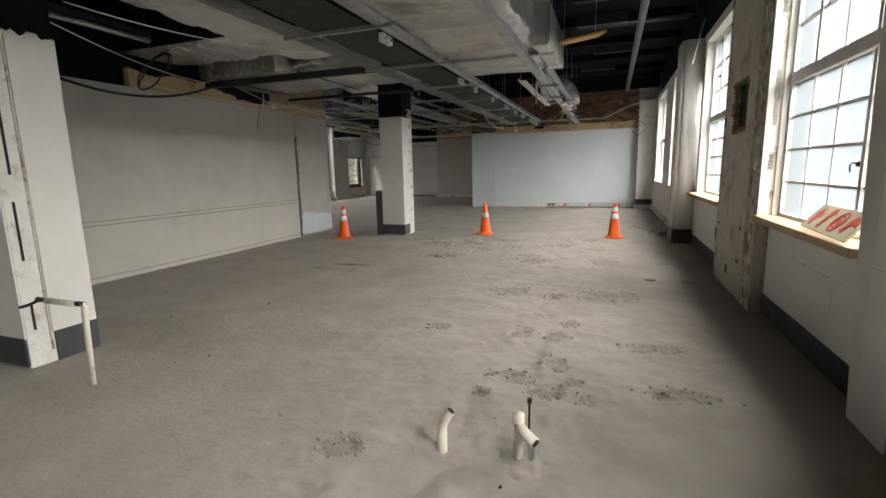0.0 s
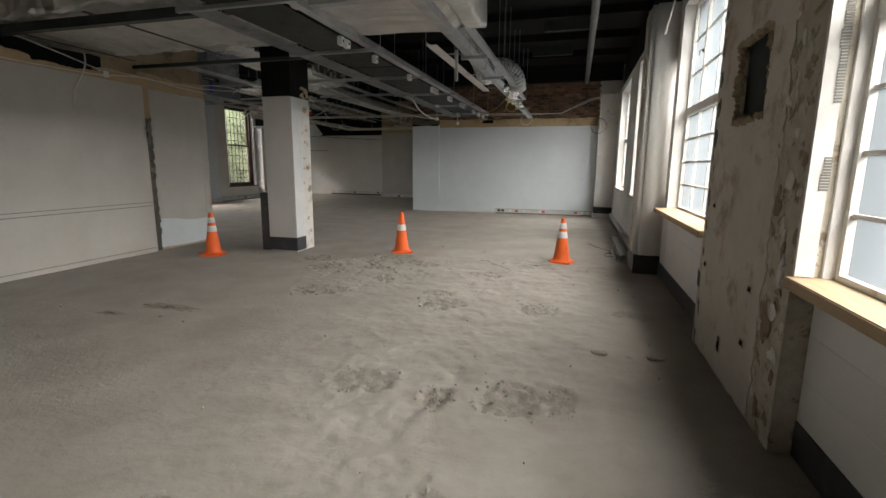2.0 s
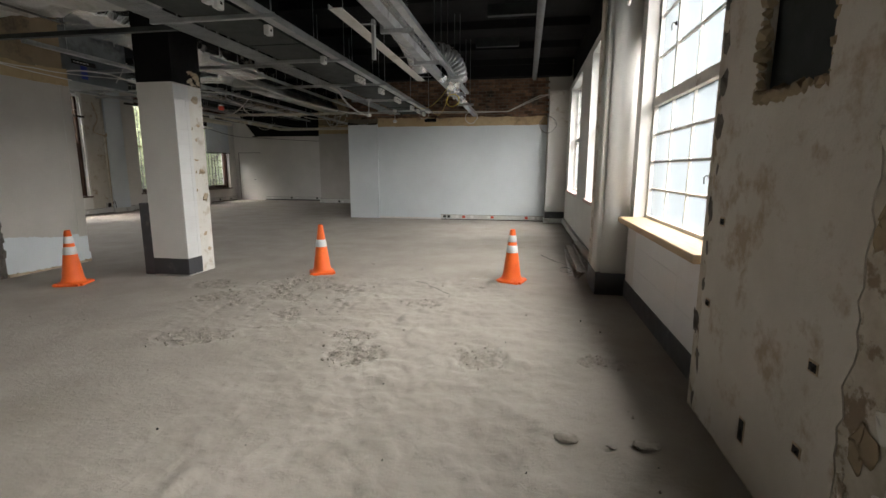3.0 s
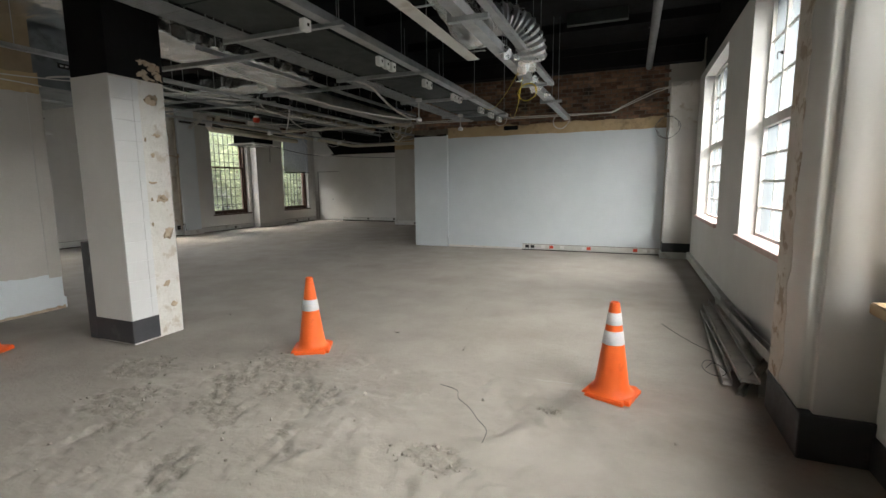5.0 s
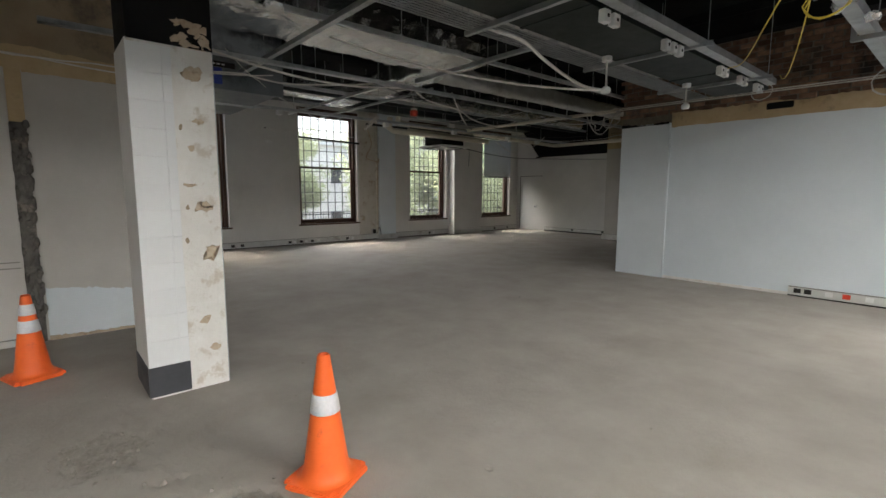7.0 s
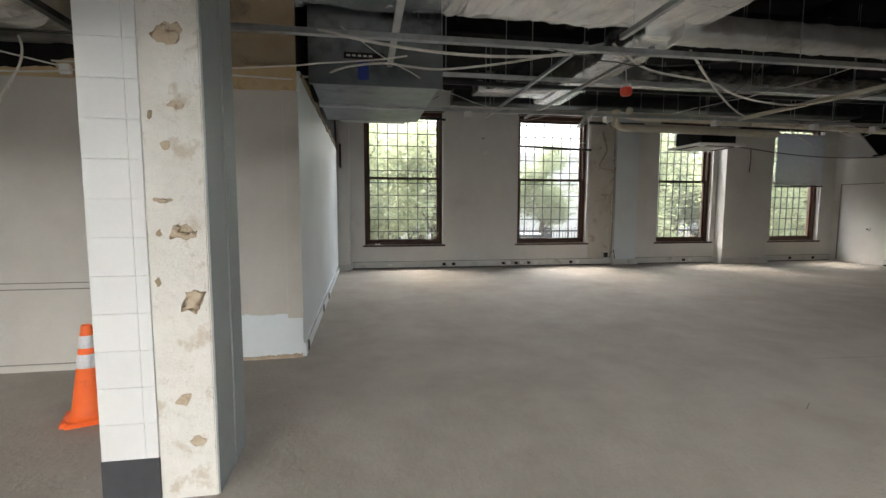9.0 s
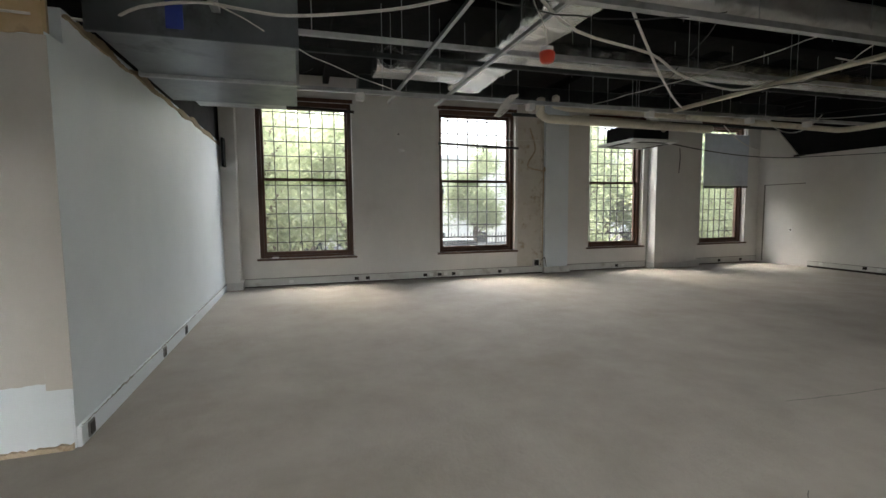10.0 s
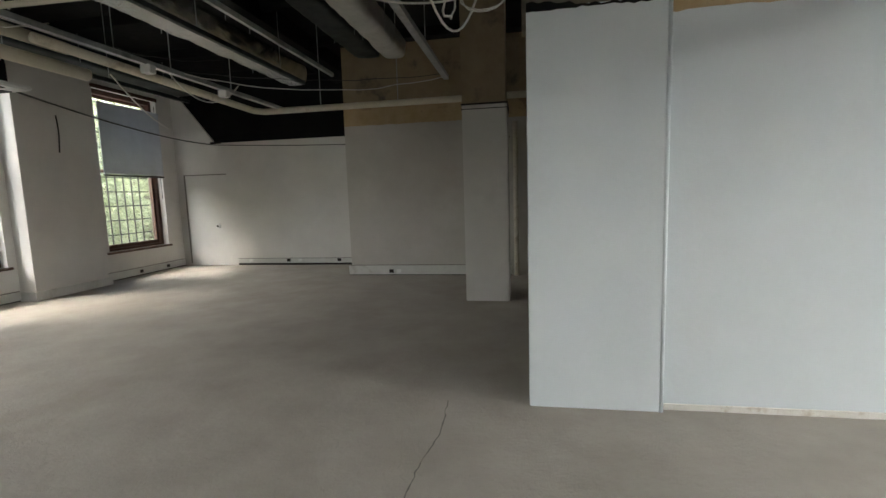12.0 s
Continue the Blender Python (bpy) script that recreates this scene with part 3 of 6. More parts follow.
single("trim_dado_groove", boxes([(PART, PART + 0.004, SOUTH, 8.9, 0.792, 0.803), (PART, PART + 0.004, SOUTH, 8.9, 0.852, 0.862), (PART, PART + 0.004, SOUTH, 8.9, 0.066, 0.076)]), M_GROOVE, "thin dark grey lines along rail and skirting", "trim", kind="structure")
single("baseboard_partition", box(PART, PART + 0.014, SOUTH, 8.9, 0, 0.065), M_CREAMWALL, "low cream-painted skirting board", "skirting", kind="structure")

# back wall of the north room
single("wall_back", boxes([(WEST, -8.46, BACK, BACK + 0.3, 0, 3.0), (WEST, -13.25, BACK, BACK + 0.3, 3.0, TOP)]), M_WHITE, "off-white painted back wall", "wall", kind="structure")
# Black sheet closes the wall head, standing in for the dark void.
single("wall_back_void", box(-13.25, -8.46, BACK + 0.06, BACK + 0.3, 3.0, TOP), M_BLACK, "black sheet standing in for the unlit void above the back wall", "wall", kind="structure")
bm = bmesh.new()
tri = [bm.verts.new(p) for p in ((-13.25, BACK, 2.999), (-12.37, BACK, 2.999), (-13.25, BACK, 4.1), (-13.25, BACK + 0.06, 2.999), (-12.37, BACK + 0.06, 2.999), (-13.25, BACK + 0.06, 4.1))]
for q in ((0, 1, 2), (5, 4, 3), (0, 3, 4, 1), (1, 4, 5, 2), (2, 5, 3, 0)):
    bm.faces.new([tri[i] for i in q])
single("wall_back_corner", bm, M_WHITE, "slanting remnant of white plaster in the corner", "wall", kind="structure")
single("wall_back_step", box(-8.46, 2.0, 23.42, 23.72, 0, 2.99), M_CREAMWALL, "cream-white wall stepping forward", "wall", kind="structure")
single("wall_back_step_side", box(-8.46, -8.3, 23.72, BACK, 0, TOP), M_CREAMWALL, "short return wall", "wall", kind="structure")
single("wall_back_step_upper", box(-8.46, 2.0, 23.44, 23.72, 2.99, TOP), M_BROWNWALL, "dusty brown upper wall", "wall", kind="structure")
ragged_band("trim_back_plaster_band", "x", 23.44, -8.46, -4.0, 2.985, 3.34, M_CREAM, "ragged ochre plaster band", face=-1, thick=0.02, seed=15)
single("wall_room_east", box(-3.9, -3.7, NORTH + 0.3, 23.42, 0, TOP), M_CREAMWALL, "plain side wall", "wall", kind="structure")
# Shadow round the old doorway is drawn as grey strips.
single("trim_blocked_door", boxes([(-13.30, -13.26, BACK - 0.006, BACK, 0.05, 2.26), (-13.26, -12.13, BACK - 0.006, BACK, 2.235, 2.26)]), M_GROOVE, "grey strips drawing the shadowed outline of a painted-over doorway", "trim", kind="structure")

# wall piers along the west windows
single("pier_west_corner", box(WEST, WEST + 0.3, 10.33, 10.62, 0.16, TOP), M_WHITE, "white corner pier", "pier", kind="structure", bevel=0.006)
single("pier_west_corner_base", box(WEST, WEST + 0.34, 10.33, 10.66, 0, 0.16), M_TRUNK, "boxed foot of the corner pier", "pier", kind="structure", bevel=0.006)
single("pier_west_pilaster", box(WEST, WEST + 0.09, 17.72, 18.38, 0.14, TOP), M_BLUEWHITE, "cool-white flat pilaster", "pier", kind="structure", bevel=0.004)
single("pier_west_pilaster_base", box(WEST, WEST + 0.13, 17.68, 18.43, 0, 0.15), M_TRUNK, "boxed foot of the pilaster", "pier", kind="structure", bevel=0.005)
single("pier_west_stripped", box(WEST, WEST + 0.012, 17.0, 17.72, 0.15, TOP), M_STAINED, "strip of aged cream plaster", "wall finish", kind="structure")
single("pier_west_broad", box(WEST, WEST + 0.33, 20.88, 22.3, 0.14, TOP), M_WHITE, "broad off-white pier between windows", "pier", kind="structure", bevel=0.006)
single("pier_west_broad_base", box(WEST, WEST + 0.37, 20.84, 22.35, 0, 0.15), M_TRUNK, "trunking round the foot of the pier", "pier", kind="structure", bevel=0.005)

# wall piers along the east windows
def jagged_face(name, y0, y1, z0, z1, material, label, seed, parent=None, ja=1, jb=1):
    """A thin coat on the east wall's pier whose side edges are torn."""
    bm = bmesh.new()
    n = int((z1 - z0) / 0.05)
    cols = []
    for i in range(n + 1):
        z = z0 + (z1 - z0) * i / n
        a = y0 + ja * 0.05 * noise.noise(Vector((z * 6, seed, 0))) + ja * 0.03 * noise.noise(Vector((z * 17, seed, 1)))
        b = y1 + jb * 0.05 * noise.noise(Vector((z * 6, seed, 7))) + jb * 0.03 * noise.noise(Vector((z * 17, seed, 8)))
        cols.append([bm.verts.new((x, y, z)) for x in (1.53, 1.536) for y in (a, b)])
    for p, q in zip(cols, cols[1:]):
        for i, j in ((0, 1), (1, 3), (3, 2), (2, 0)):
            bm.faces.new((p[i], p[j], q[j], q[i]))
    bm.faces.new((cols[0][0], cols[0][1], cols[0][3], cols[0][2]))
    bm.faces.new((cols[-1][0], cols[-1][2], cols[-1][3], cols[-1][1]))
    bmesh.ops.recalc_face_normals(bm, faces=bm.faces[:])
    return part(name, bm, material, parent, label)


pier = thing("pier_east_niche", (1.57, 6.2, 0), "stripped plaster pier with an open wall niche", "pier", kind="structure")
NY0, NY1, NZ0, NZ1 = 5.93, 6.50, 1.83, 2.37
part("core", boxes([(1.536, EAST, 5.27, NY0, 0, 3.66), (1.536, EAST, NY1, 7.0, 0, 3.66), (1.536, EAST, NY0, NY1, 0, NZ0), (1.536, EAST, NY0, NY1, NZ1, 3.66)]), M_PATCHY, pier, "torn patchy plaster edges")
jagged_face("plaster_coat", 5.6, NY0, 0.02, 3.6, M_STAINED, "", 3, pier, 1, 0)
jagged_face("plaster_coat", NY1, 6.9, 0.02, 3.6, M_STAINED, "", 8, pier, 0, 1)
part("plaster_coat", boxes([(1.53, 1.536, NY0, NY1, 0.02, NZ0), (1.53, 1.536, NY0, NY1, NZ1, 3.6)]), M_STAINED, pier)
part("niche_back", box(1.590, 1.597, NY0, NY1, NZ0, NZ1), M_DARKSTEEL, pier, "dull grey metal box in the niche")
rnd = random.Random(4)
bm = bmesh.new()
for i in range(46):
    s = i / 46 * 4
    y, z = ((NY0 + (NY1 - NY0) * s, NZ0) if s < 1 else (NY1, NZ0 + (NZ1 - NZ0) * (s - 1)) if s < 2 else (NY1 - (NY1 - NY0) * (s - 2), NZ1) if s < 3 else (NY0, NZ1 - (NZ1 - NZ0) * (s - 3)))
    r = rnd.uniform(0.018, 0.045)
    g = bmesh.ops.create_icosphere(bm, subdivisions=1, radius=r, matrix=Matrix.Translation((1.545, y, z)))
    for v in g["verts"]:
        v.co += Vector([rnd.uniform(-0.01, 0.01) for _ in range(3)])
part("niche_edge", bm, M_BROWNWALL, pier, "broken brown brick edge round the niche")
for y, z in ((6.25, 0.24), (5.81, 0.415), (5.78, 0.775), (6.81, 0.73), (6.72, 1.22)):
    tall = 0.055 if z < 0.3 else 0.016
    part("socket_hole", boxes([(1.5265, 1.531, y - 0.032, y + 0.032, z - tall - 0.01, z + tall + 0.01)]), M_SCAR, pier, "rusty ring of the socket hole", bevel=0.002)
    part("hole_plug", boxes([(1.524, 1.527, y - 0.022, y + 0.022, z - tall, z + tall), (1.516, 1.524, y - 0.012, y + 0.004, z - tall * 0.5, z + tall * 0.3)]), M_BAR, pier, "dark empty socket hole")
# blotches where the coat has come off along the window edge
rnd = random.Random(88)
for i in range(58):
    z = 0.1 + 3.4 * i / 58
    y = rnd.uniform(5.29, 5.60) if i % 4 else rnd.uniform(6.86, 6.98)
    w, h = rnd.uniform(0.015, 0.05), rnd.uniform(0.02, 0.075)
    bm = bmesh.new()
    bmesh.ops.create_icosphere(bm, subdivisions=3, radius=1, matrix=Matrix.Translation((1.531, y, z)) @ Matrix.Diagonal((0.004, w, h, 1)))
    for v in bm.verts:
        v.co += Vector((0, w * noise.noise(v.co * 26), h * noise.noise(v.co * 26 + Vector((5, 2, 1))))) * 1.1
    part("scar", bm, (M_CHASE, M_BROWNWALL, M_TORN, M_STRIPPED)[i % 4], pier, ("grey mortar scar", "brown scar", "pale torn flake", "pale torn flake")[i % 4], True)
part("edge_bead", box(1.536, 1.62, 5.243, 5.268, SILL_E + 0.03, 3.5), M_STEELPAINT, pier, "chipped white corner of the reveal")
for i in range(30):
    z = 1.0 + 2.45 * i / 30
    if noise.noise(Vector((z * 2.2, 3, 1))) > 0.02:
        continue
    w = 0.03 + 0.02 * noise.noise(Vector((z * 9, 1, 1)))
    part("adhesive_rib", boxes([(1.62 - w, 1.622, 5.238, 5.2445, z + 0.014 * q, z + 0.008 + 0.014 * q) for q in range(6)]), M_GROOVE, pier, "ribbed grey tile adhesive")

pier = thing("pier_east_near", (1.56, 2.4, 0), "white tiled pier, half stripped to plaster", "pier", kind="structure")
part("core", box(1.54, EAST, 1.5, 3.06, 0, 3.66), M_PATCHY, pier)
bm = bmesh.new()
rows = [[bm.verts.new((x, y, z)) for y, z in ((3.06, 0), (3.15, 0), (3.25, 0.95), (3.31, 2.0), (3.31, 3.66), (3.06, 3.66))] for x in (1.535, EAST)]
bm.faces.new(rows[0][::-1])
bm.faces.new(rows[1])
for k in range(6):
    bm.faces.new((rows[0][k], rows[0][(k + 1) % 6], rows[1][(k + 1) % 6], rows[1][k]))
part("cheek", bm, M_WHITE, pier, "white painted cheek beside the window", bevel=0.004)
part("plaster_coat", box(1.53, 1.54, 1.5, 2.68, 0.02, 3.64), M_TORN, pier, "stripped plaster with brown stains")
part("crack", box(1.534, 1.5405, 2.68, 2.72, 0.02, 3.64), M_BAR, pier, "open black joint")
for y, z, w, h in ((2.62, 0.86, 0.05, 0.05), (2.5, 0.9, 0.09, 0.05), (2.62, 0.73, 0.04, 0.03), (2.45, 1.2, 0.03, 0.02), (2.55, 1.62, 0.05, 0.025)):
    bm = bmesh.new()
    bmesh.ops.create_icosphere(bm, subdivisions=3, radius=1, matrix=Matrix.Translation((1.531, y, z)) @ Matrix.Diagonal((0.003, w * 0.8, h * 0.8, 1)))
    for v in bm.verts:
        v.co += Vector((0, w * noise.noise(v.co * 24), h * noise.noise(v.co * 24 + Vector((5, 2, 1))))) * 0.9
    part("scar", bm, M_BROWNWALL, pier, "dark broken scar", True)

pier = thing("pier_east_column", (1.45, 10.0, 0), "white painted half-column between windows, chipped at the edge", "pier", kind="structure")
bm = box(1.32, EAST, 9.68, 10.34, 0.27, 3.64)
bmesh.ops.bevel(bm, geom=[e for e in bm.edges if abs(e.verts[0].co.z - e.verts[1].co.z) > 1 and e.verts[0].co.x < 1.4 and e.verts[0].co.y < 10], offset=0.06, segments=6, affect="EDGES")
part("shaft", bm, M_WHITE, pier, "", True)
jagged = bmesh.new()
cols = []
for i in range(67):
    z = 0.28 + 0.05 * i
    y = 10.08 + 0.07 * noise.noise(Vector((z * 5, 2, 0))) + 0.03 * noise.noise(Vector((z * 17, 4, 0)))
    cols.append([jagged.verts.new(p) for p in ((1.3205, y, z), (1.316, y + 0.004, z), (1.316, 10.342, z), (1.3205, 10.342, z))])
for p, q in zip(cols, cols[1:]):
    for k in range(3):
        jagged.faces.new((p[k], p[k + 1], q[k + 1], q[k]))
part("stripped_edge", jagged, M_TORN, pier, "torn mottled plaster edge")
part("stripped_side", box(1.325, EAST, 10.34, 10.36, 0.02, 3.6), M_PATCHY, pier, "stripped brownish side")
part("skirting", box(1.312, EAST, 9.66, 10.34, 0, 0.27), M_DARKTILE, pier, "dark grey skirting tile", bevel=0.004)
part("pipe_bead", tube([(1.345, 9.95, 2.6), (1.31, 9.95, 2.62), (1.31, 9.95, 3.62)], 0.018, 8), M_PVC, pier)

for i, (a, b) in enumerate(((3.31, 5.27), (7.0, 9.68))):
    single("baseboard_east_%d" % (i + 1), box(EAST - 0.014, EAST, a, b, 0, 0.20), M_DARKTILE, "dark grey tiled skirting under the window", "skirting", kind="structure", bevel=0.003)
LINED = 1.545
wall_along_y("wall_east_lining", LINED, EAST, 10.36, 17.45, 3.66, E_WIN[5:], SILL_E, HEAD_E, M_WHITE, "white plastered lining round the far windows")
single("trunking_east", boxes([(LINED - 0.06, LINED, 10.36, 17.42, 0.02, 0.15), (LINED - 0.064, LINED - 0.06, 10.42, 17.4, 0.035, 0.135)]), M_TRUNK, "grey-white floor trunking along the wall", "trunking", kind="structure", bevel=0.003)


# ---- windows ----
def bar_y(x, y0, y1, z, w=0.014, d=0.02):
    return box(x - d / 2, x + d / 2, y0, y1, z - w / 2, z + w / 2)


def bar_z(x, y, z0, z1, w=0.014, d=0.02):
    return box(x - d / 2, x + d / 2, y - w / 2, y + w / 2, z0, z1)


def east_window(i, y0, y1, sill_mat, sill_label, x=1.74):
    win = thing("window_%d" % i, (1.74, (y0 + y1) / 2, SILL_E), "white steel multi-pane window with hazed glass", "window", "steel windows", "structure")
    z0, z1, tz = SILL_E + 0.02, HEAD_E, 2.215
    part("window_frame", boxes([(x - 0.03, x + 0.03, y0, y0 + 0.035, z0, z1), (x - 0.03, x + 0.03, y1 - 0.035, y1, z0, z1), (x - 0.03, x + 0.03, y0 + 0.035, y1 - 0.035, z0, z0 + 0.035), (x - 0.03, x + 0.03, y0 + 0.035, y1 - 0.035, z1 - 0.035, z1)]), M_STEELPAINT, win)
    part("transom", box(x - 0.045, x + 0.04, y0 + 0.035, y1 - 0.035, tz - 0.05, tz + 0.05), M_STEELPAINT, win, bevel=0.006)
    w = y1 - y0 - 0.07
    cols = [y0 + 0.035 + w * f for f in (0, 0.25, 0.5, 0.75, 1)]
    for k, y in enumerate(cols[1:-1]):
        heavy = k == 0
        part("mullion" if heavy else "glazing_bar", bar_z(x, y, z0 + 0.035, tz - 0.05, 0.045 if heavy else 0.02, 0.05 if heavy else 0.03), M_STEELPAINT, win)
        heavy = k != 1
        part("mullion" if heavy else "glazing_bar", bar_z(x, y, tz + 0.05, z1 - 0.035, 0.045 if heavy else 0.02, 0.05 if heavy else 0.03), M_STEELPAINT, win)
    lows = [z0 + 0.035 + (tz - 0.05 - z0 - 0.035) * f for f in (0.25, 0.5, 0.75)]
    highs = [tz + 0.05 + (z1 - 0.085 - tz) * f for f in (0.333, 0.667)]
    for z in lows + highs:
        part("glazing_bar", bar_y(x, y0 + 0.035, y1 - 0.035, z, 0.02, 0.026), M_STEELPAINT, win)
    zs = [z0 + 0.035] + lows + [tz] + highs + [z1 - 0.035]
    for ya, yb in zip(cols, cols[1:]):
        for za, zb in zip(zs, zs[1:]):
            p = part("pane", box(x + 0.006, x + 0.010, ya, yb, za, zb), M_FROST, win)
            p.visible_shadow = False
    # upright security bars outside
    for k in range(4):
        y = y0 + 0.035 + w * (k + 0.5) / 4
        part("security_bar", bar_z(x + 0.14, y, SILL_E, HEAD_E, 0.014, 0.014), M_STEELPAINT, win)
    part("window_sill", box(1.50, x - 0.03, y0 + 0.002, y1 + 0.03, SILL_E - 0.035, SILL_E + 0.025), sill_mat, win, sill_label, bevel=0.006)
    for y, z in ((cols[1] + 0.03, 1.45), (cols[3] + 0.03, 2.85)):
        h = part("latch", boxes([(x - 0.045, x - 0.026, y - 0.007, y + 0.007, z - 0.016, z + 0.016)]), M_BAR, win, "dark iron latch")
        part("latch_handle", tube([(x - 0.04, y, z), (x - 0.06, y + 0.005, z + 0.012), (x - 0.065, y + 0.03, z - 0.005), (x - 0.06, y + 0.036, z - 0.05)], 0.005, 6), M_BAR, h)


for i, (a, b) in enumerate(E_WIN):
    ply = i < 5
    east_window(i + 1, a, b, M_PLY if ply else M_PINK, "pale plywood sill" if ply else "pinkish worn sill", 1.82 if i == 4 else 1.74)


def west_window(i, y0, y1, bar_z_extra=None):
    win = thing("window_%d" % i, (-13.7, (y0 + y1) / 2, SILL_W), "tall dark-brown wooden sash window behind an iron grille", "window", "sash windows", "structure")
    x, z0, z1, mid = -13.72, SILL_W, HEAD_W, 2.30
    f = 0.085
    part("window_frame", boxes([(x - 0.09, x + 0.11, y0, y0 + f, z0, z1), (x - 0.09, x + 0.11, y1 - f, y1, z0, z1), (x - 0.09, x + 0.11, y0 + f, y1 - f, z1 - 0.1, z1), (x - 0.09, x + 0.11, y0 + f, y1 - f, z0, z0 + 0.05)]), M_BROWNWOOD, win, bevel=0.006)
    lo = part("lower_sash", boxes([(x, x + 0.05, y0 + f, y0 + f + 0.05, z0 + 0.05, mid + 0.03), (x, x + 0.05, y1 - f - 0.05, y1 - f, z0 + 0.05, mid + 0.03), (x, x + 0.05, y0 + f + 0.05, y1 - f - 0.05, z0 + 0.05, z0 + 0.13), (x, x + 0.05, y0 + f + 0.05, y1 - f - 0.05, mid - 0.03, mid + 0.03)]), M_BROWNWOOD, win)
    up = part("upper_sash", boxes([(x - 0.06, x - 0.01, y0 + f, y0 + f + 0.05, mid - 0.03, z1 - 0.1), (x - 0.06, x - 0.01, y1 - f - 0.05, y1 - f, mid - 0.03, z1 - 0.1), (x - 0.06, x - 0.01, y0 + f + 0.05, y1 - f - 0.05, z1 - 0.16, z1 - 0.1), (x - 0.06, x - 0.01, y0 + f + 0.05, y1 - f - 0.05, mid - 0.03, mid + 0.025)]), M_BROWNWOOD, win)
    for p, xx, za, zb in ((lo, x + 0.024, z0 + 0.13, mid - 0.03), (up, x - 0.036, mid + 0.025, z1 - 0.16)):
        g = part("pane", box(xx, xx + 0.004, y0 + f + 0.05, y1 - f - 0.05, za, zb), M_GLASS, p)
        g.visible_shadow = False
    a, b = y0 + f, y1 - f
    for k in range(1, 7):
        part("grille_bar", bar_z(x - 0.16, a + (b - a) * k / 7, z0, z1, 0.022, 0.02), M_BAR, win)
    for k in range(1, 11):
        part("grille_bar", bar_y(x - 0.175, a - 0.06, b + 0.06, z0 + (z1 - z0) * k / 10.6, 0.022, 0.016), M_BAR, win)
    part("window_sill", box(x + 0.11, WEST + 0.05, y0 - 0.06, y1 + 0.06, z0 - 0.045, z0), M_BROWNWOOD, win, bevel=0.008)
    part("head_casing", box(WEST, WEST + 0.02, y0 - 0.03, y1 + 0.03, z1 - 0.02, z1 + 0.06), M_BROWNWOOD, win)
    part("sash_cord", tube([(WEST - 0.02, y1 - 0.04, z1 - 0.12), (WEST - 0.015, y1 - 0.045, 1.7)], 0.006, 6), M_BAR, win)
    if bar_z_extra:
        part("blind_rail", tube([(WEST + 0.03, y0 - 0.02, bar_z_extra), (WEST + 0.03, y1 + 0.06, bar_z_extra - 0.06)], 0.03, 8), M_BAR, win, "dark blind roller across the window")
        part("blind_cord", tube([(WEST + 0.04, (y0 + y1) / 2 + 0.1, bar_z_extra), (WEST + 0.05, (y0 + y1) / 2 + 0.12, bar_z_extra - 0.17)], 0.012, 6), M_BAR, win)
    return win


west_window(8, *W_WIN[0], 3.83)
west_window(9, *W_WIN[1], 3.16)
west_window(10, *W_WIN[2])
west_window(11, *W_WIN[3])

blind = thing("venetian_blind", (WEST + 0.06, 23.55, 2.2), "half-lowered pale blue-grey venetian blind", "blind")
part("head_rail", box(WEST + 0.02, WEST + 0.07, 22.74, 24.34, 3.62, 3.68), M_BLIND, blind)
for k in range(54):
    z = 2.23 + k * 0.026
    part("slat", boxes([(WEST + 0.035, WEST + 0.058, 22.74, 24.34, z, z + 0.0225)]), M_BLIND, blind)
part("bottom_rail", box(WEST + 0.03, WEST + 0.065, 22.74, 24.34, 2.18, 2.22), M_BAR, blind, "dark bottom rail")


# ---- columns ----
def column(name, x0, x1, y0, y1, white, label):
    c = thing(name, ((x0 + x1) / 2, (y0 + y1) / 2, 0), label, "column", "hall columns", "structure")
    part("shaft", box(x0, x1 - 0.012, y0 + 0.012, y1 - 0.006, 0, white), M_STRIPPED, c, "stripped cream plaster with brown stains", bevel=0.006)
    part("upper_shaft", box(x0 - 0.004, x1 - 0.008, y0 + 0.008, y1 - 0.004, white, TOP), M_BLACK, c, "black painted upper shaft")
    part("front_lining", box(x0, x1 - 0.012, y0, y0 + 0.012, 0.24, white), M_WHITE, c, "white painted lining")
    part("skirting_tile", box(x0 - 0.002, x1 - 0.012, y0 - 0.006, y0 + 0.012, 0.02, 0.25), M_DARKTILE, c, "dark grey skirting tile", bevel=0.002)
    return c


col = column("column_hall", -4.72, -4.17, 9.61, 10.18, 2.63, "square white-tiled column, half stripped, black above")
part("skirting_tile", box(-4.182, -4.166, 9.606, 9.89, 0.02, 0.25), M_DARKTILE, col, bevel=0.002)
part("side_plate", box(-4.90, -4.722, 9.64, 9.78, 0, 1.02), M_DARKTILE, col, "dark grey metal plate")
part("rear_lining", boxes([(-4.755, -4.195, 10.166, 10.182, 0, TOP), (-4.51, -4.50, 10.182, 10.19, 0, TOP)]), M_BLUEGREY, col, "dull blue-grey lining boards")
rnd = random.Random(11)
bm = bmesh.new()
for i in range(34):
    g = bmesh.ops.create_icosphere(bm, subdivisions=1, radius=rnd.uniform(0.014, 0.034), matrix=Matrix.Translation((-4.183, rnd.uniform(9.92, 10.14), rnd.uniform(2.64, 2.82))) @ Matrix.Diagonal((0.45, 1.3, 1, 1)))
    for v in g["verts"]:
        v.co += Vector((0, rnd.uniform(-0.02, 0.02), rnd.uniform(-0.02, 0.02)))
part("broken_brick", bm, M_SCAR, col, "broken ochre masonry where the shaft turns black")
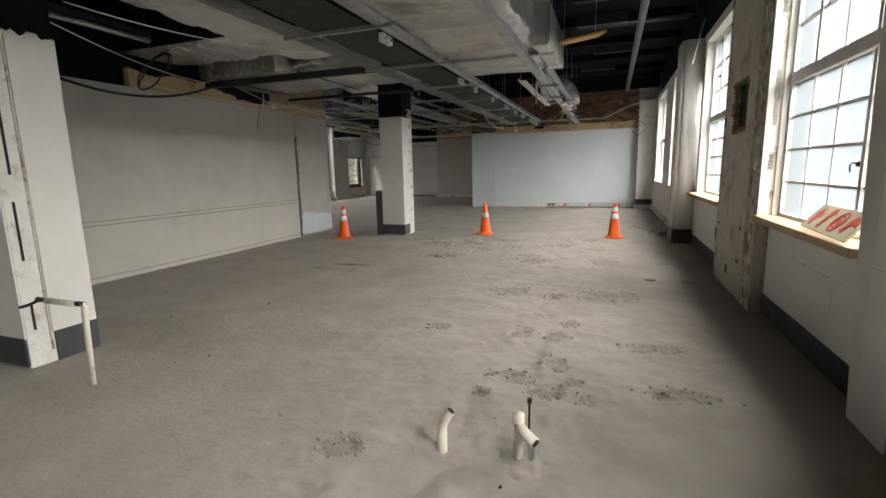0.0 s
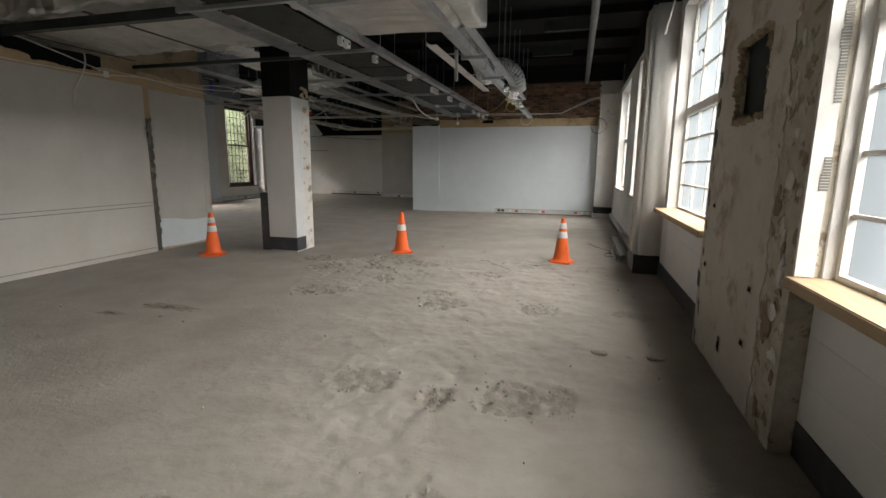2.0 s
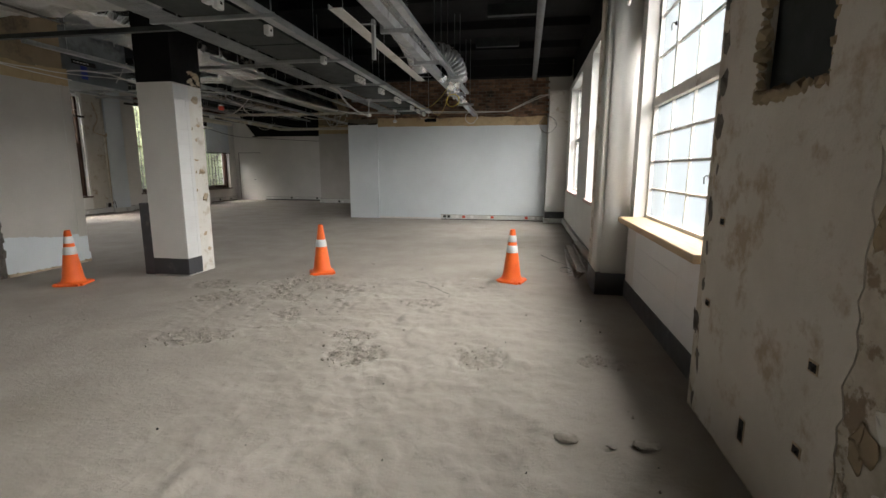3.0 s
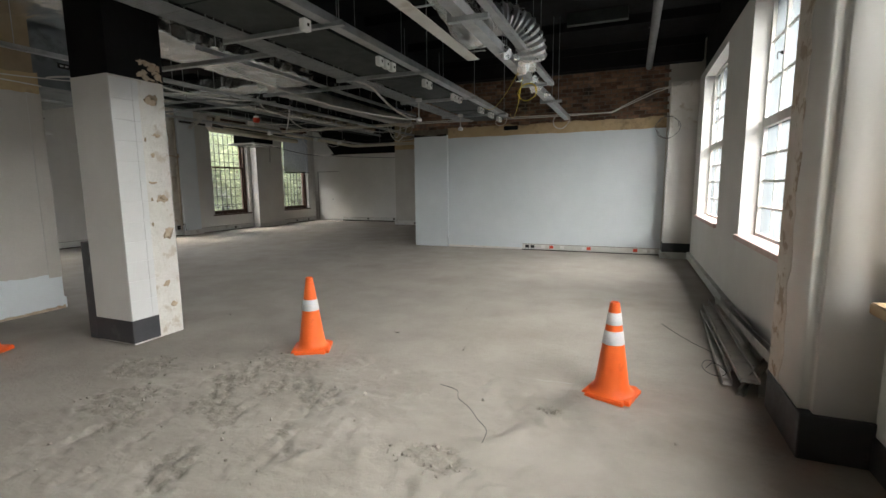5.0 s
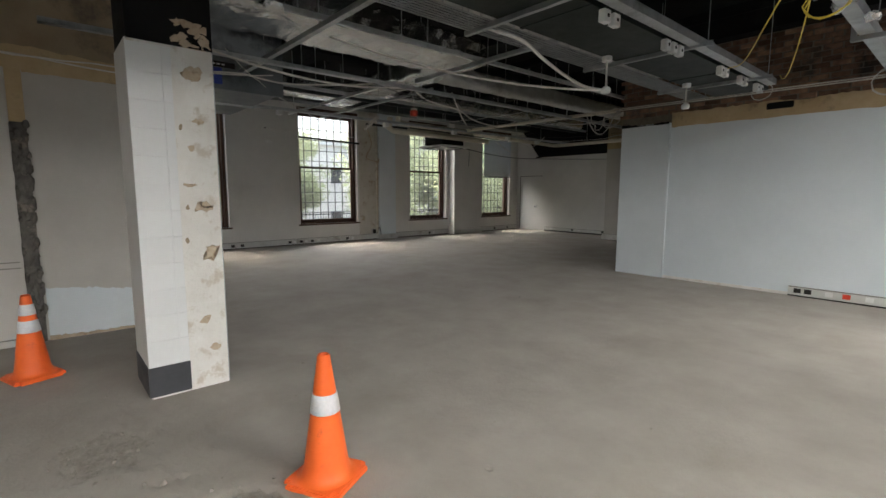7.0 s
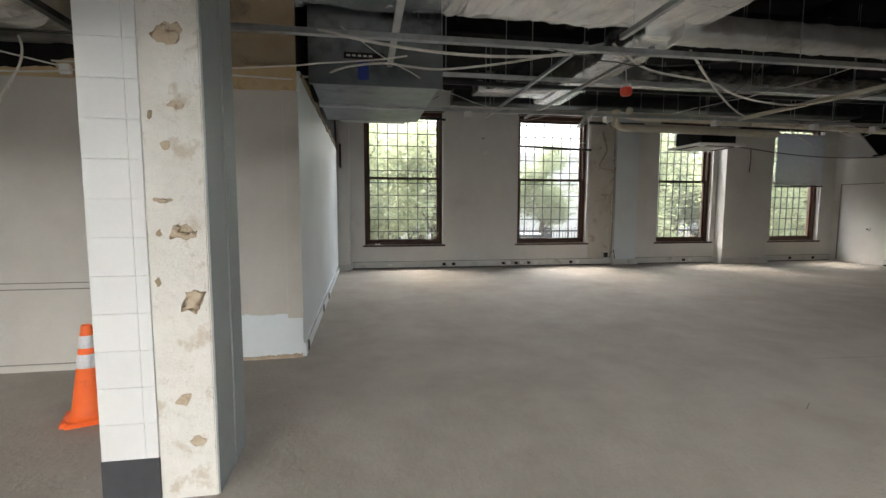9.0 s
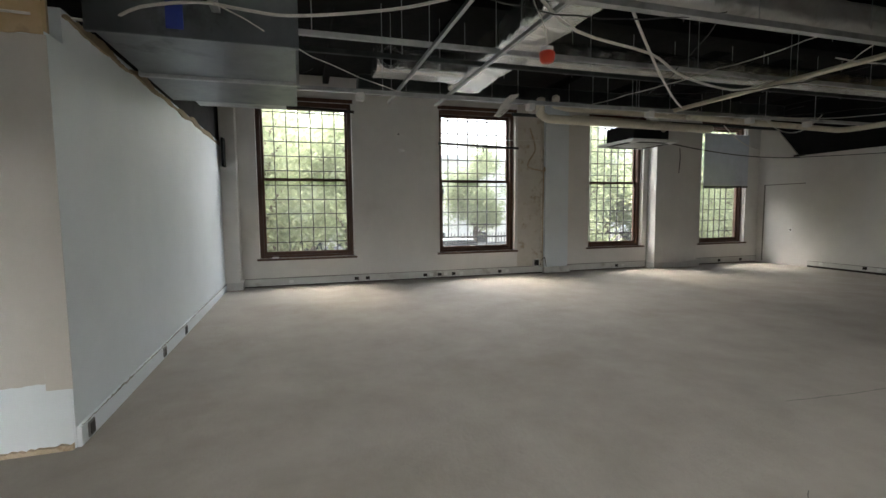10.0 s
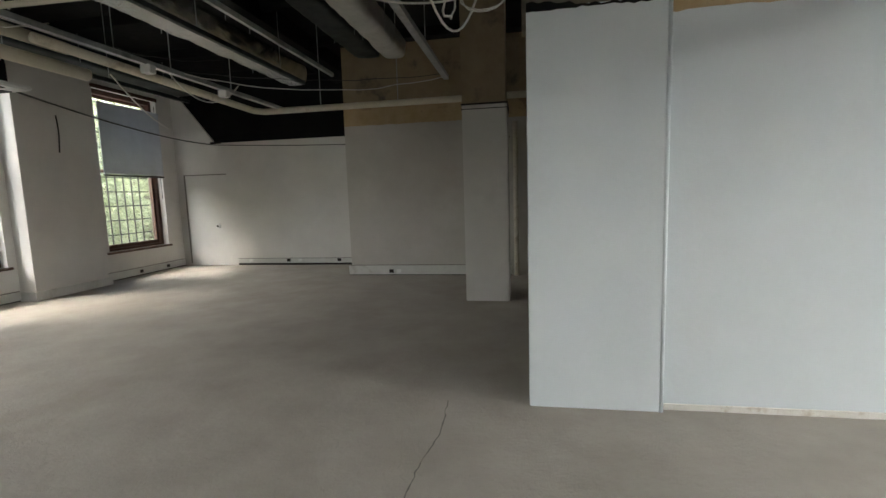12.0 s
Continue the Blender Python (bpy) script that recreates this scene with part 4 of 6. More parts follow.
for y, z, w, h in ((10.03, 2.45, 0.065, 0.05), (10.06, 1.455, 0.06, 0.045), (10.08, 1.085, 0.055, 0.06), (10.02, 0.55, 0.03, 0.03), (9.99, 1.9, 0.03, 0.018), (10.05, 2.1, 0.04, 0.014), (9.97, 1.62, 0.05, 0.012), (10.08, 0.32, 0.04, 0.03), (9.93, 1.2, 0.015, 0.02), (9.93, 2.05, 0.012, 0.02), (9.94, 1.45, 0.012, 0.02)):
    bm = bmesh.new()
    bmesh.ops.create_icosphere(bm, subdivisions=3, radius=1, matrix=Matrix.Translation((-4.182, y, z)) @ Matrix.Diagonal((0.0015, w, h, 1)))
    for v in bm.verts:
        v.co += Vector((0, 1, 1)) * 0.9 * min(w, h) * noise.noise(v.co * 22) + Vector((0, 0.35 * h * noise.noise(v.co * 50), 0.35 * w * noise.noise(v.co * 50 + Vector((3, 1, 7)))))
    part("scar", bm, M_BROWNWALL if w < 0.02 else M_SCAR, col, "rusty brown scar", True)

near = column("column_near", -4.52, -4.0, 2.13, 2.66, 2.56, "square white column with torn strips, black above")
part("face_lining", box(-4.012, -4.0, 2.32, 2.66, 0.25, 2.56), M_WHITE, near, "white painted lining")
part("skirting_tile", box(-4.014, -3.996, 2.33, 2.662, 0.0, 0.25), M_DARKTILE, near, bevel=0.002)
for y, za, zb in ((2.20, 0.3, 0.5), (2.20, 0.85, 1.3), (2.21, 1.5, 2.0), (2.2, 2.1, 2.5), (2.30, 0.1, 2.5)):
    part("slot", box(-4.0125, -4.004, y, y + 0.016, za, zb), M_BAR if y < 2.25 else M_PATCHY, near, "dark torn slot")
bm = bmesh.new()
for i in range(26):
    bmesh.ops.create_icosphere(bm, subdivisions=1, radius=rnd.uniform(0.02, 0.05), matrix=Matrix.Translation((-4.005, rnd.uniform(2.14, 2.66), 2.56 + rnd.uniform(-0.01, 0.03))))
part("broken_edge", bm, M_BLACK, near)

col2 = thing("column_back", (-5.5, 21.48, 0), "square off-white column wrapped below, bare concrete above", "column", kind="structure")
part("shaft", box(-5.81, -5.17, 21.17, 21.8, 0, 2.86), M_WHITE, col2, bevel=0.01)
part("upper_shaft", box(-5.81, -5.19, 21.19, 21.8, 2.86, TOP), M_BROWNWALL, col2, "bare brown upper shaft")
part("strap", boxes([(-5.82, -5.16, 21.16, 21.81, 2.84, 2.865), (-5.818, -5.162, 21.162, 21.808, 2.78, 2.79)]), M_BAR, col2, "black strap round the top")

single("riser_pipe", tube([(-5.1, 23.34, 0), (-5.1, 23.34, 2.9)], 0.045, 10), M_PVC, "white vertical pipe on the back wall", "pipe", smooth=True)


# ---- skirting trunking with its sockets ----
def trunking(name, axis, at, a, b, face, z0=0.02, h=0.14, d=0.05, sockets=(), label="grey-white dado trunking along the wall foot"):
    lo, hi = sorted((at, at + face * d))
    l2, h2 = sorted((at + face * d, at + face * (d + 0.006)))
    mid = ((a + b) / 2, at, z0) if axis == "x" else (at, (a + b) / 2, z0)
    t = thing(name, mid, label, "trunking", "wall trunking")
    part("body", box(a, b, lo, hi, z0, z0 + h) if axis == "x" else box(lo, hi, a, b, z0, z0 + h), M_TRUNK, t, bevel=0.004)
    part("lid", box(a, b, l2, h2, z0 + 0.02, z0 + h - 0.02) if axis == "x" else box(l2, h2, a, b, z0 + 0.02, z0 + h - 0.02), M_TRUNK, t, bevel=0.002)
    # Shadow line under the trunking, added as a black strip.
    g0, g1 = sorted((at, at + face * (d - 0.008)))
    part("foot_strip", box(a, b, g0, g1, -0.01, z0) if axis == "x" else box(g0, g1, a, b, -0.01, z0), M_BAR, t, "black strip drawing the shadow gap under the trunking")
    part("top_bead", box(a, b, lo, hi, z0 + h, z0 + h + 0.008) if axis == "x" else box(lo, hi, a, b, z0 + h, z0 + h + 0.008), M_GROOVE, t, "dark grey upper edge")
    l3, h3 = sorted((at + face * (d + 0.006), at + face * (d + 0.014)))
    for s, dark in sockets:
        m, lab = ((M_BAR, "dark open outlet"), (M_PLASTIC, "white socket plate"), (M_RED, "red socket plate"))[dark]
        so = part("socket", box(s - 0.045, s + 0.045, l3, h3, z0 + 0.035, z0 + 0.105) if axis == "x" else box(l3, h3, s - 0.045, s + 0.045, z0 + 0.035, z0 + 0.105), m, t, lab)
    return t


trunking("trunking", "x", NORTH, -2.05, 1.0, -1, 0.02, 0.12, 0.05, ((-1.93, 0), (-1.8, 0), (-1.55, 1), (-1.35, 2), (-1.1, 1), (-0.6, 1), (-0.5, 2), (0.5, 2), (0.7, 1), (0.85, 1)))
trunking("trunking", "y", WEST, 10.66, 17.68, 1, 0.02, 0.15, 0.05, ((11.6, 1), (13.0, 0), (13.25, 0), (14.6, 0), (14.75, 1), (14.95, 0), (15.1, 1), (15.3, 0), (15.5, 1), (16.5, 0), (16.7, 1)))
trunking("trunking", "y", WEST, 18.43, 20.84, 1, 0.02, 0.15, 0.05, ((19.9, 0), (20.1, 1)))
trunking("trunking", "y", WEST, 22.35, 24.8, 1, 0.02, 0.15, 0.05, ((23.4, 0), (24.2, 0)))
trunking("trunking", "x", BACK, -11.95, -9.0, -1, 0.05, 0.11, 0.05, ((-11.6, 1), (-10.6, 0), (-10.3, 1), (-9.3, 0)))
trunking("trunking", "x", 23.42, -8.5, -5.2, -1, 0.015, 0.185, 0.05, ((-7.6, 0), (-7.45, 1), (-5.5, 0)))
single("baseboard_partition_north", box(-13.1, PART - 0.075, 10.33, 10.36, 0, 0.145), M_BLUEWHITE, "cool-white boxed skirting along the partition", "skirting", kind="structure", bevel=0.004)
ragged_band("trim_partition_north_seam", "x", 10.36, -13.1, PART - 0.09, 0.143, 0.152, M_GROOVE, "dark grey torn seam over the skirting", face=1, thick=0.003, seed=51, amp=0.012, step=0.03)
ragged_band("trim_partition_foot", "y", PART - 0.067, 9.07, 10.32, -0.01, 0.025, M_SCAR, "crumbled brown plaster along the wall foot", face=1, thick=0.03, seed=53, amp=0.03, step=0.025)
for x in (-6.72, -8.6, -9.6):
    o = thing("floor_outlet", (x, 10.36, 0.02), "small open outlet box at the wall foot", "outlet", "wall foot outlets")
    part("box", box(x - 0.05, x + 0.05, 10.36, 10.372, 0.02, 0.13), M_GREYPIPE, o, bevel=0.003)
    part("mouth", box(x - 0.035, x + 0.035, 10.372, 10.376, 0.035, 0.115), M_BAR, o, "dark open mouth")
single("skirting_north", boxes([(-4.0, -2.05, NORTH - 0.012, NORTH, 0, 0.045)]), M_STRIPPED, "thin torn strip at the wall foot", "skirting", kind="structure")


# ---- services under the ceiling ----
def rods(parent, pts, z0, z1=TOP, r=0.004, name="hanger_rod"):
    for x, y in pts:
        part(name, tube([(x, y, z0), (x, y, z1)], r, 6), M_STEEL, parent)


# long sheet-steel trough down the hall, with its edge channel and mesh tray
spine = thing("service_trough", (-2.6, 8, 2.95), "long dull steel service trough hung from the ceiling", "service trough")
part("base", box(-2.92, -2.25, -3.0, 16.7, 2.97, 2.985), M_TROUGH, spine)
part("side", box(-2.92, -2.91, -3.0, 16.7, 2.985, 3.12), M_TROUGH, spine)
part("side", box(-2.26, -2.25, -3.0, 16.7, 2.985, 3.12), M_TROUGH, spine)
for i in range(7):
    part("seam", box(-2.93, -2.24, -2.2 + 2.9 * i, -2.16 + 2.9 * i, 2.962, 2.97), M_TROUGH, spine)
part("edge_channel", boxes([(-2.16, -2.06, -3.0, 16.3, 2.95, 2.956), (-2.07, -2.06, -3.0, 16.3, 2.956, 3.02), (-2.16, -2.152, -3.0, 16.3, 2.956, 3.02)]), M_STEEL, spine, "galvanised edge channel")
for i in range(9):
    y = 0.9 + 1.85 * i
    part("cross_strut", boxes([(-3.3, -1.95, y, y + 0.04, 2.925, 2.945), (-3.3, -1.95, y, y + 0.004, 2.945, 2.965)]), M_STEEL, spine)
rods(spine, [(-2.0, 0.92 + 1.85 * i) for i in range(9)] + [(-3.27, 0.92 + 1.85 * i) for i in range(9)], 2.93)

tray = thing("wire_mesh_tray", (-3.1, 8, 2.96), "wire mesh cable tray beside the trough", "cable tray")
for i in range(8):
    x = -3.24 + 0.04 * i
    part("long_wire", box(x - 0.006, x + 0.006, -3, 16.6, 2.952, 2.962), M_STEEL, tray)
bm = bmesh.new()
for i in range(98):
    y = -2.95 + 0.2 * i
    box(-3.25, -2.95, y - 0.002, y + 0.002, 2.948, 2.952, bm=bm)
    for x in (-3.25, -2.95):
        box(x - 0.003, x + 0.003, y - 0.003, y + 0.003, 2.955, 3.01, bm=bm)
tagged(part("cross_wire_mesh", bm, M_STEEL, tray), kind="stuff")
part("cable_run", tube([(-3.1 + 0.05 * math.sin(i), -3 + i, 2.985) for i in range(20)], 0.022, 6), M_BLACKCABLE, tray, "black cable bundle", True)

# socket boxes hung along the trough
for i, (y, n) in enumerate(((4.9, 2), (7.7, 2), (8.65, 1), (10.0, 1), (11.25, 3), (12.45, 2), (13.5, 3), (14.85, 2), (15.5, 2), (16.1, 2))):
    for k in range(n):
        b = thing("socket_box", (-2.23, y + 0.14 * k, 2.83), "small white plastic socket box under the trough", "socket", "trough sockets")
        part("box", box(-2.25, -2.19, y + 0.14 * k - 0.045, y + 0.14 * k + 0.045, 2.86, 2.955), M_PLASTIC, b, bevel=0.006)
        part("outlet", box(-2.19, -2.186, y + 0.14 * k - 0.012, y + 0.14 * k + 0.012, 2.895, 2.92), M_BAR, b)

# large foil-faced duct over the hall and the channel beam under its edge
duct = thing("foil_duct", (-1.5, 2.5, 3.02), "large foil-faced rectangular duct with creased wrapping", "duct", "foil ducts")
part("wrapping", crumpled([(-1.5, -6, 3.3), (-1.5, 7.95, 3.3)], 1.38, 0.56, 0.05, 0.034, 0.06, 4), M_FOILDUST, duct)
for y in (-2.6, 0.4, 3.5, 6.75):
    part("bearer", boxes([(-2.25, -0.6, y, y + 0.1, 2.985, 2.992), (-2.25, -0.6, y, y + 0.006, 2.992, 3.03), (-2.25, -0.6, y + 0.094, y + 0.1, 2.992, 3.03)]), M_STEEL, duct)
rods(duct, [(x, y + 0.05) for y in (-2.6, 0.4, 3.5, 6.75) for x in (-2.22, -0.63)], 2.99)
part("end_plate", box(-2.2, -0.82, 7.95, 7.97, 3.03, 3.56), M_STEEL, duct)
part("side_branch", crumpled([(-0.71, 6.3, 3.27), (-0.70, 7.96, 3.27)], 0.22, 0.54, 0.06, 0.022, 0.06, 8), M_FOILDUST, duct, "foil-wrapped side branch")

beam = thing("channel_beam", (-1.0, 10, 2.95), "long galvanised channel beam hung on rods", "channel beam")
part("channel", boxes([(-1.04, -0.93, 2.6, 17.2, 2.94, 2.948), (-1.04, -1.032, 2.6, 17.2, 2.948, 3.03), (-0.938, -0.93, 2.6, 17.2, 2.948, 3.03)]), M_STEEL, beam)
part("top_channel", boxes([(-0.86, -0.78, 8.0, 14.0, 3.05, 3.056), (-0.86, -0.854, 8.0, 14.0, 3.056, 3.1), (-0.786, -0.78, 8.0, 14.0, 3.056, 3.1)]), M_STEEL, beam)
for y in (8.9, 10.4, 13.2, 14.6):
    part("bracket", boxes([(-1.1, -0.75, y, y + 0.05, 2.9, 2.94), (-1.1, -1.06, y, y + 0.05, 2.94, 3.1)]), M_STEEL, beam)
part("hanging_plate", box(-1.13, -1.1, 8.7, 8.76, 2.6, 2.98), M_STEEL, beam, bevel=0.002)
part("side_strip", boxes([(-1.32, -1.2, 8.1, 11.6, 2.9, 2.906), (-1.326, -1.32, 8.1, 11.6, 2.9, 2.94)]), M_TRUNK, beam, "pale grey cut strip beside the beam")
for y in (8.6, 10.0, 11.3):
    part("strip_tie", box(-1.3, -1.05, y, y + 0.03, 2.906, 2.912), M_STEEL, beam)
rods(beam, [(-0.98 + d, y) for y in (3.2, 5.8, 8.6, 9.0, 11.5, 12.1, 13.6, 15.4) for d in (-0.05, 0.06)], 2.95)

hatch = single("ceiling_hatch", box(-0.62, 0.0, 7.3, 7.95, 3.33, 3.36), M_HATCH, "raw orange chipboard panel hanging under the ceiling", "panel", bevel=0.002)
hatch.rotation_euler = (radians(8), radians(-10), radians(12))
rods(duct, [(-0.55, 7.6), (-0.1, 7.6)], 3.34, name="panel_wire")

flex = thing("flexible_duct", (-0.75, 11.6, 2.8), "ribbed silver flexible duct bending down to the beam", "duct")
pts, rad = [], []
for i in range(37):
    f = i / 36
    a = radians(165 - 175 * f)
    pts.append((-1.02 + 0.27 * math.cos(a), 11.65 + 0.55 * f, 3.06 + 0.32 * max(math.sin(a), -0.3)))
    rad.append(0.16 + (0.012 if i % 2 else -0.01))
part("hose", tube(pts, rad, 24, closed=False), M_HOSE, flex, smooth=False)
part("collar", crumpled([(-0.8, 12.1, 2.99), (-0.85, 12.4, 2.95)], 0.2, 0.1, 0.7, 0.03, 0.05, 5), M_FOIL, flex, "torn foil collar", True)
part("inlet", crumpled([(-1.0, 8.2, 3.36), (-1.25, 11.6, 3.16)], 0.3, 0.3, 0.7, 0.03, 0.05, 6), M_FOIL, flex, "crumpled foil sleeve")
for k in range(9):
    rnd = random.Random(k)
    y = 11.6 + 0.3 * k
    bm = bmesh.new()
    bmesh.ops.create_icosphere(bm, subdivisions=2, radius=rnd.uniform(0.035, 0.075), matrix=Matrix.Translation((-1.02 + rnd.uniform(-0.05, 0.16), y, 2.93 + rnd.uniform(-0.03, 0.06))))
    for v in bm.verts:
        v.co += noise.noise_vector(v.co * 14) * 0.045
    part("foil_scrap", bm, M_FOIL, flex, "torn hanging foil scrap")

# wide foil-faced ducts crossing over the partition
cross = thing("foil_duct", (-4.8, 7.6, 3.05), "wide dusty foil-faced duct crossing the hall", "duct", "foil ducts")
part("wrapping", crumpled([(-7.2, 7.55, 3.34), (-2.95, 7.55, 3.34)], 1.9, 0.5, 0.05, 0.045, 0.06, 9), M_FOILDUST, cross)
for x in (-6.2, -4.6, -3.4):
    part("strap", box(x, x + 0.05, 6.55, 8.55, 3.055, 3.062), M_DARKSTEEL, cross)
cross = thing("foil_duct", (-4.8, 5.9, 3.2), "dusty foil-faced duct crossing the hall", "duct", "foil ducts")
part("wrapping", crumpled([(-7.2, 5.75, 3.5), (-3.0, 5.75, 3.5)], 1.2, 0.5, 0.05, 0.045, 0.06, 12), M_FOILDUST, cross)
panel = thing("insulation_panel", (-3.75, 2.5, 3.05), "pale flat insulation board over the hall", "panel")
part("board", crumpled([(-3.72, -3, 3.1), (-3.72, 5.9, 3.1)], 0.86, 0.09, 0.05, 0.03, 0.06, 17), M_FOILDUST, panel)
part("edge_strip", boxes([(-3.3, -3.27, -3, 5.9, 3.03, 3.12)]), M_STEEL, panel)
rods(panel, [(-3.28, y) for y in (-2, 1, 4)], 3.12)
single("dark_cross_channel", channel((-6.9, 6.72, 2.965), (-2.9, 6.72, 2.965), 0.09, 0.10), M_DARKSTEEL, "dark green-grey steel channel across the hall", "channel")
single("dark_cross_channel", channel((-6.4, 8.72, 2.98), (-2.95, 8.72, 2.98), 0.06, 0.05), M_DARKSTEEL, "dark green-grey steel channel across the hall", "channel")
# Black sheet added over the foil wrapping's south side.
part("black_front", box(-7.2, -3.02, 5.09, 5.15, 3.24, 3.8), M_BLACK, cross, "black sheet over the side face")

batten = thing("batten_light", (-5.9, 4.6, 3.28), "unlit batten light with a silvered reflector", "light fitting")
part("body", boxes([(-5.97, -5.83, 3.6, 5.5, 3.34, 3.42)]), M_DARKSTEEL, batten)
part("reflector", tube([(-5.9, 3.62, 3.31), (-5.9, 5.48, 3.31)], 0.035, 10), M_STEEL, batten, "silvered tube", True)
rods(batten, [(-5.9, 3.8), (-5.9, 5.3)], 3.42)
single("dark_duct", box(-6.3, -5.4, 2.2, 6.4, 3.75, 4.2), M_BLACK, "black duct box under the ceiling", "duct", bevel=0.01)

# long pipe and cross pipes under the black ceiling
single("ceiling_pipe", tube([(0.6, -10, 4.0), (0.6, 17.7, 4.0)], 0.062, 14), M_GREYPIPE, "dull grey pipe along the ceiling", "pipe", smooth=True)
for y in (0.5, 4.2, 8.0, 11.6, 15.2):
    single("pipe_clip", boxes([(0.52, 0.68, y, y + 0.03, 4.06, 4.075), (0.595, 0.605, y + 0.01, y + 0.02, 4.07, TOP)]), M_GREYPIPE, "pipe clip and drop rod", "pipe clip", "pipe clips")
for y, z in ((9.6, 4.47), (11.4, 4.47), (14.2, 4.47), (15.9, 4.47), (6.4, 4.47)):
    single("cross_pipe", tube([(-0.6, y, z), (1.6, y, z)], 0.03, 8), M_GREYPIPE, "thin grey cross pipe", "pipe", "cross pipes", smooth=True)
for x, y in ((0.0, 10.6), (0.25, 13.2), (-0.2, 15.4)):
    single("dark_batten", box(x - 0.6, x + 0.4, y - 0.06, y + 0.06, 4.3, 4.5), M_DARKSTEEL, "dark strip fitting under the ceiling", "light fitting", "dark battens", bevel=0.005)

# ceiling grid rails of the north room
def rail(name, a, b, label, hang=(), w=0.045, h=0.05, m=M_STEEL):
    t = thing(name, ((a[0] + b[0]) / 2, (a[1] + b[1]) / 2, a[2]), label, "ceiling rail", "ceiling rails")
    part("channel", channel(a, b, w, h), m, t)
    rods(t, hang, a[2])
    return t


rail("ceiling_rail", (-5.93, 9.2, 3.08), (-5.93, 20.6, 3.08), "galvanised ceiling rail on rods", [(-5.93, 9.8 + 1.9 * i) for i in range(6)], 0.07)
rail("ceiling_rail", (-8.95, 10.5, 3.08), (-8.95, 21.9, 3.08), "galvanised ceiling rail on rods", [(-8.95, 11 + 1.9 * i) for i in range(6)], 0.06)
rail("ceiling_rail", (-9.2, 11.28, 3.13), (-3.1, 11.28, 3.13), "galvanised cross rail on rods", [(-7.2, 11.28), (-4.6, 11.28)], 0.06)
for y in (13.1, 13.8):
    rail("ceiling_rail", (-9.65, y, 3.13), (-5.9, y, 3.13), "galvanised cross rail on rods", [(-9.4, y), (-7.4, y)], 0.032, 0.035)
rail("ceiling_rail", (-5.8, 13.4, 3.16), (-3.0, 13.4, 3.16), "galvanised cross rail on rods", [(-4.2, 13.4)])
rail("ceiling_rail", (-7.45, 10.6, 3.2), (-7.45, 20.5, 3.2), "thin galvanised rail on rods", [(-7.45, 12), (-7.45, 18)], 0.035)
rail("ceiling_rail", (-4.5, 10.9, 3.2), (-4.5, 17.0, 3.2), "thin galvanised rail on rods", [(-4.5, 12.2), (-4.5, 16)], 0.035)
rail("ceiling_rail", (-8.2, 11.0, 3.3), (-8.2, 21.2, 3.3), "dark steel rail on rods", [(-8.2, 13), (-8.2, 17)], 0.05, 0.05, M_DARKSTEEL)
rail("ceiling_rail", (-10.4, 15.4, 3.22), (-10.4, 21.5, 3.22), "dark steel rail on rods", [(-10.4, 17), (-10.4, 20)], 0.05, 0.05, M_DARKSTEEL)
for y in (12.61, 14.98, 17.0, 19.0, 20.3):
    b = thing("junction_box", (-8.93, y, 3.02), "small white plastic junction box on the rail", "junction box", "junction boxes")
    part("box", box(-8.99, -8.87, y - 0.05, y + 0.05, 2.99, 3.08), M_PLASTIC, b, bevel=0.008)

# two white conduits that run to the far wall
for k, z in ((0, 3.17), (1, 3.12)):
    single("conduit", tube([(-4.95, 17.68 - 0.12 * k, z), (-1.0, 17.66 - 0.12 * k, z - 0.04), (-0.1, 17.68 - 0.1 * k, z - 0.06 + 0.05 * k), (0.75, 17.7 - 0.05 * k, z + 0.3 + 0.1 * k), (1.35, 17.36, z + 0.42)], 0.011, 8), M_CABLE, "pale conduit along the wall head", "conduit", "conduits", smooth=True)

for k, z in ((0, 3.155), (1, 3.11)):
    single("ceiling_conduit", tube([(-9.08, 17.56 - 0.1 * k, z), (-4.95, 17.68 - 0.12 * k, z)], 0.023, 10), M_PIPE, "pale round conduit crossing the rails", "conduit", "conduits", smooth=True)

# foil ducts over the north room
def foil(pts, w, h, label, seed, rnd_=0.3, m=M_FOIL, amp=0.04):
    d = thing("foil_duct", pts[0], label, "duct", "foil ducts")
    part("wrapping", crumpled(pts, w, h, rnd_, amp, 0.05, seed), m, d, smooth=m is M_DARKSTEEL)
    for i, (a, b) in enumerate(zip(pts, pts[1:])):
        a, b = Vector(a), Vector(b)
        n = int((b - a).length / 1.6)
        for k in range(n):
            p = a.lerp(b, (k + 0.5) / n)
            s = Vector(((b - a).y, -(b - a).x, 0)).normalized() * (w / 2 + 0.02)
            rods(d, [(p + s).xy, (p - s).xy], p.z - h / 2)
    return d


foil([(-6.33, 8.6, 3.86), (-6.33, 14.6, 3.86), (-6.36, 14.85, 3.86)], 1.08, 0.42, "broad bright foil duct with a rounded end", 21, 0.3, M_FOIL, 0.045)
foil([(-10.35, 14.5, 3.73), (-6.7, 14.5, 3.73)], 0.58, 0.36, "bright crumpled foil branch duct", 22, 0.25, M_FOIL, 0.02)
foil([(-9.74, 12.92, 3.73), (-9.74, 14.2, 3.73)], 0.46, 0.36, "short foil box with a round spigot", 23, 0.15, M_FOIL, 0.016)
single("spigot_ring", lathe([(0.11, 0), (0.16, 0), (0.16, 0.05), (0.11, 0.05), (0.11, 0)], (0, 0, 0), 20), M_FOIL, "round bright foil spigot ring", "duct ring").matrix_world = pose(-9.525, 13.1, 3.73, 0, 90, 0)
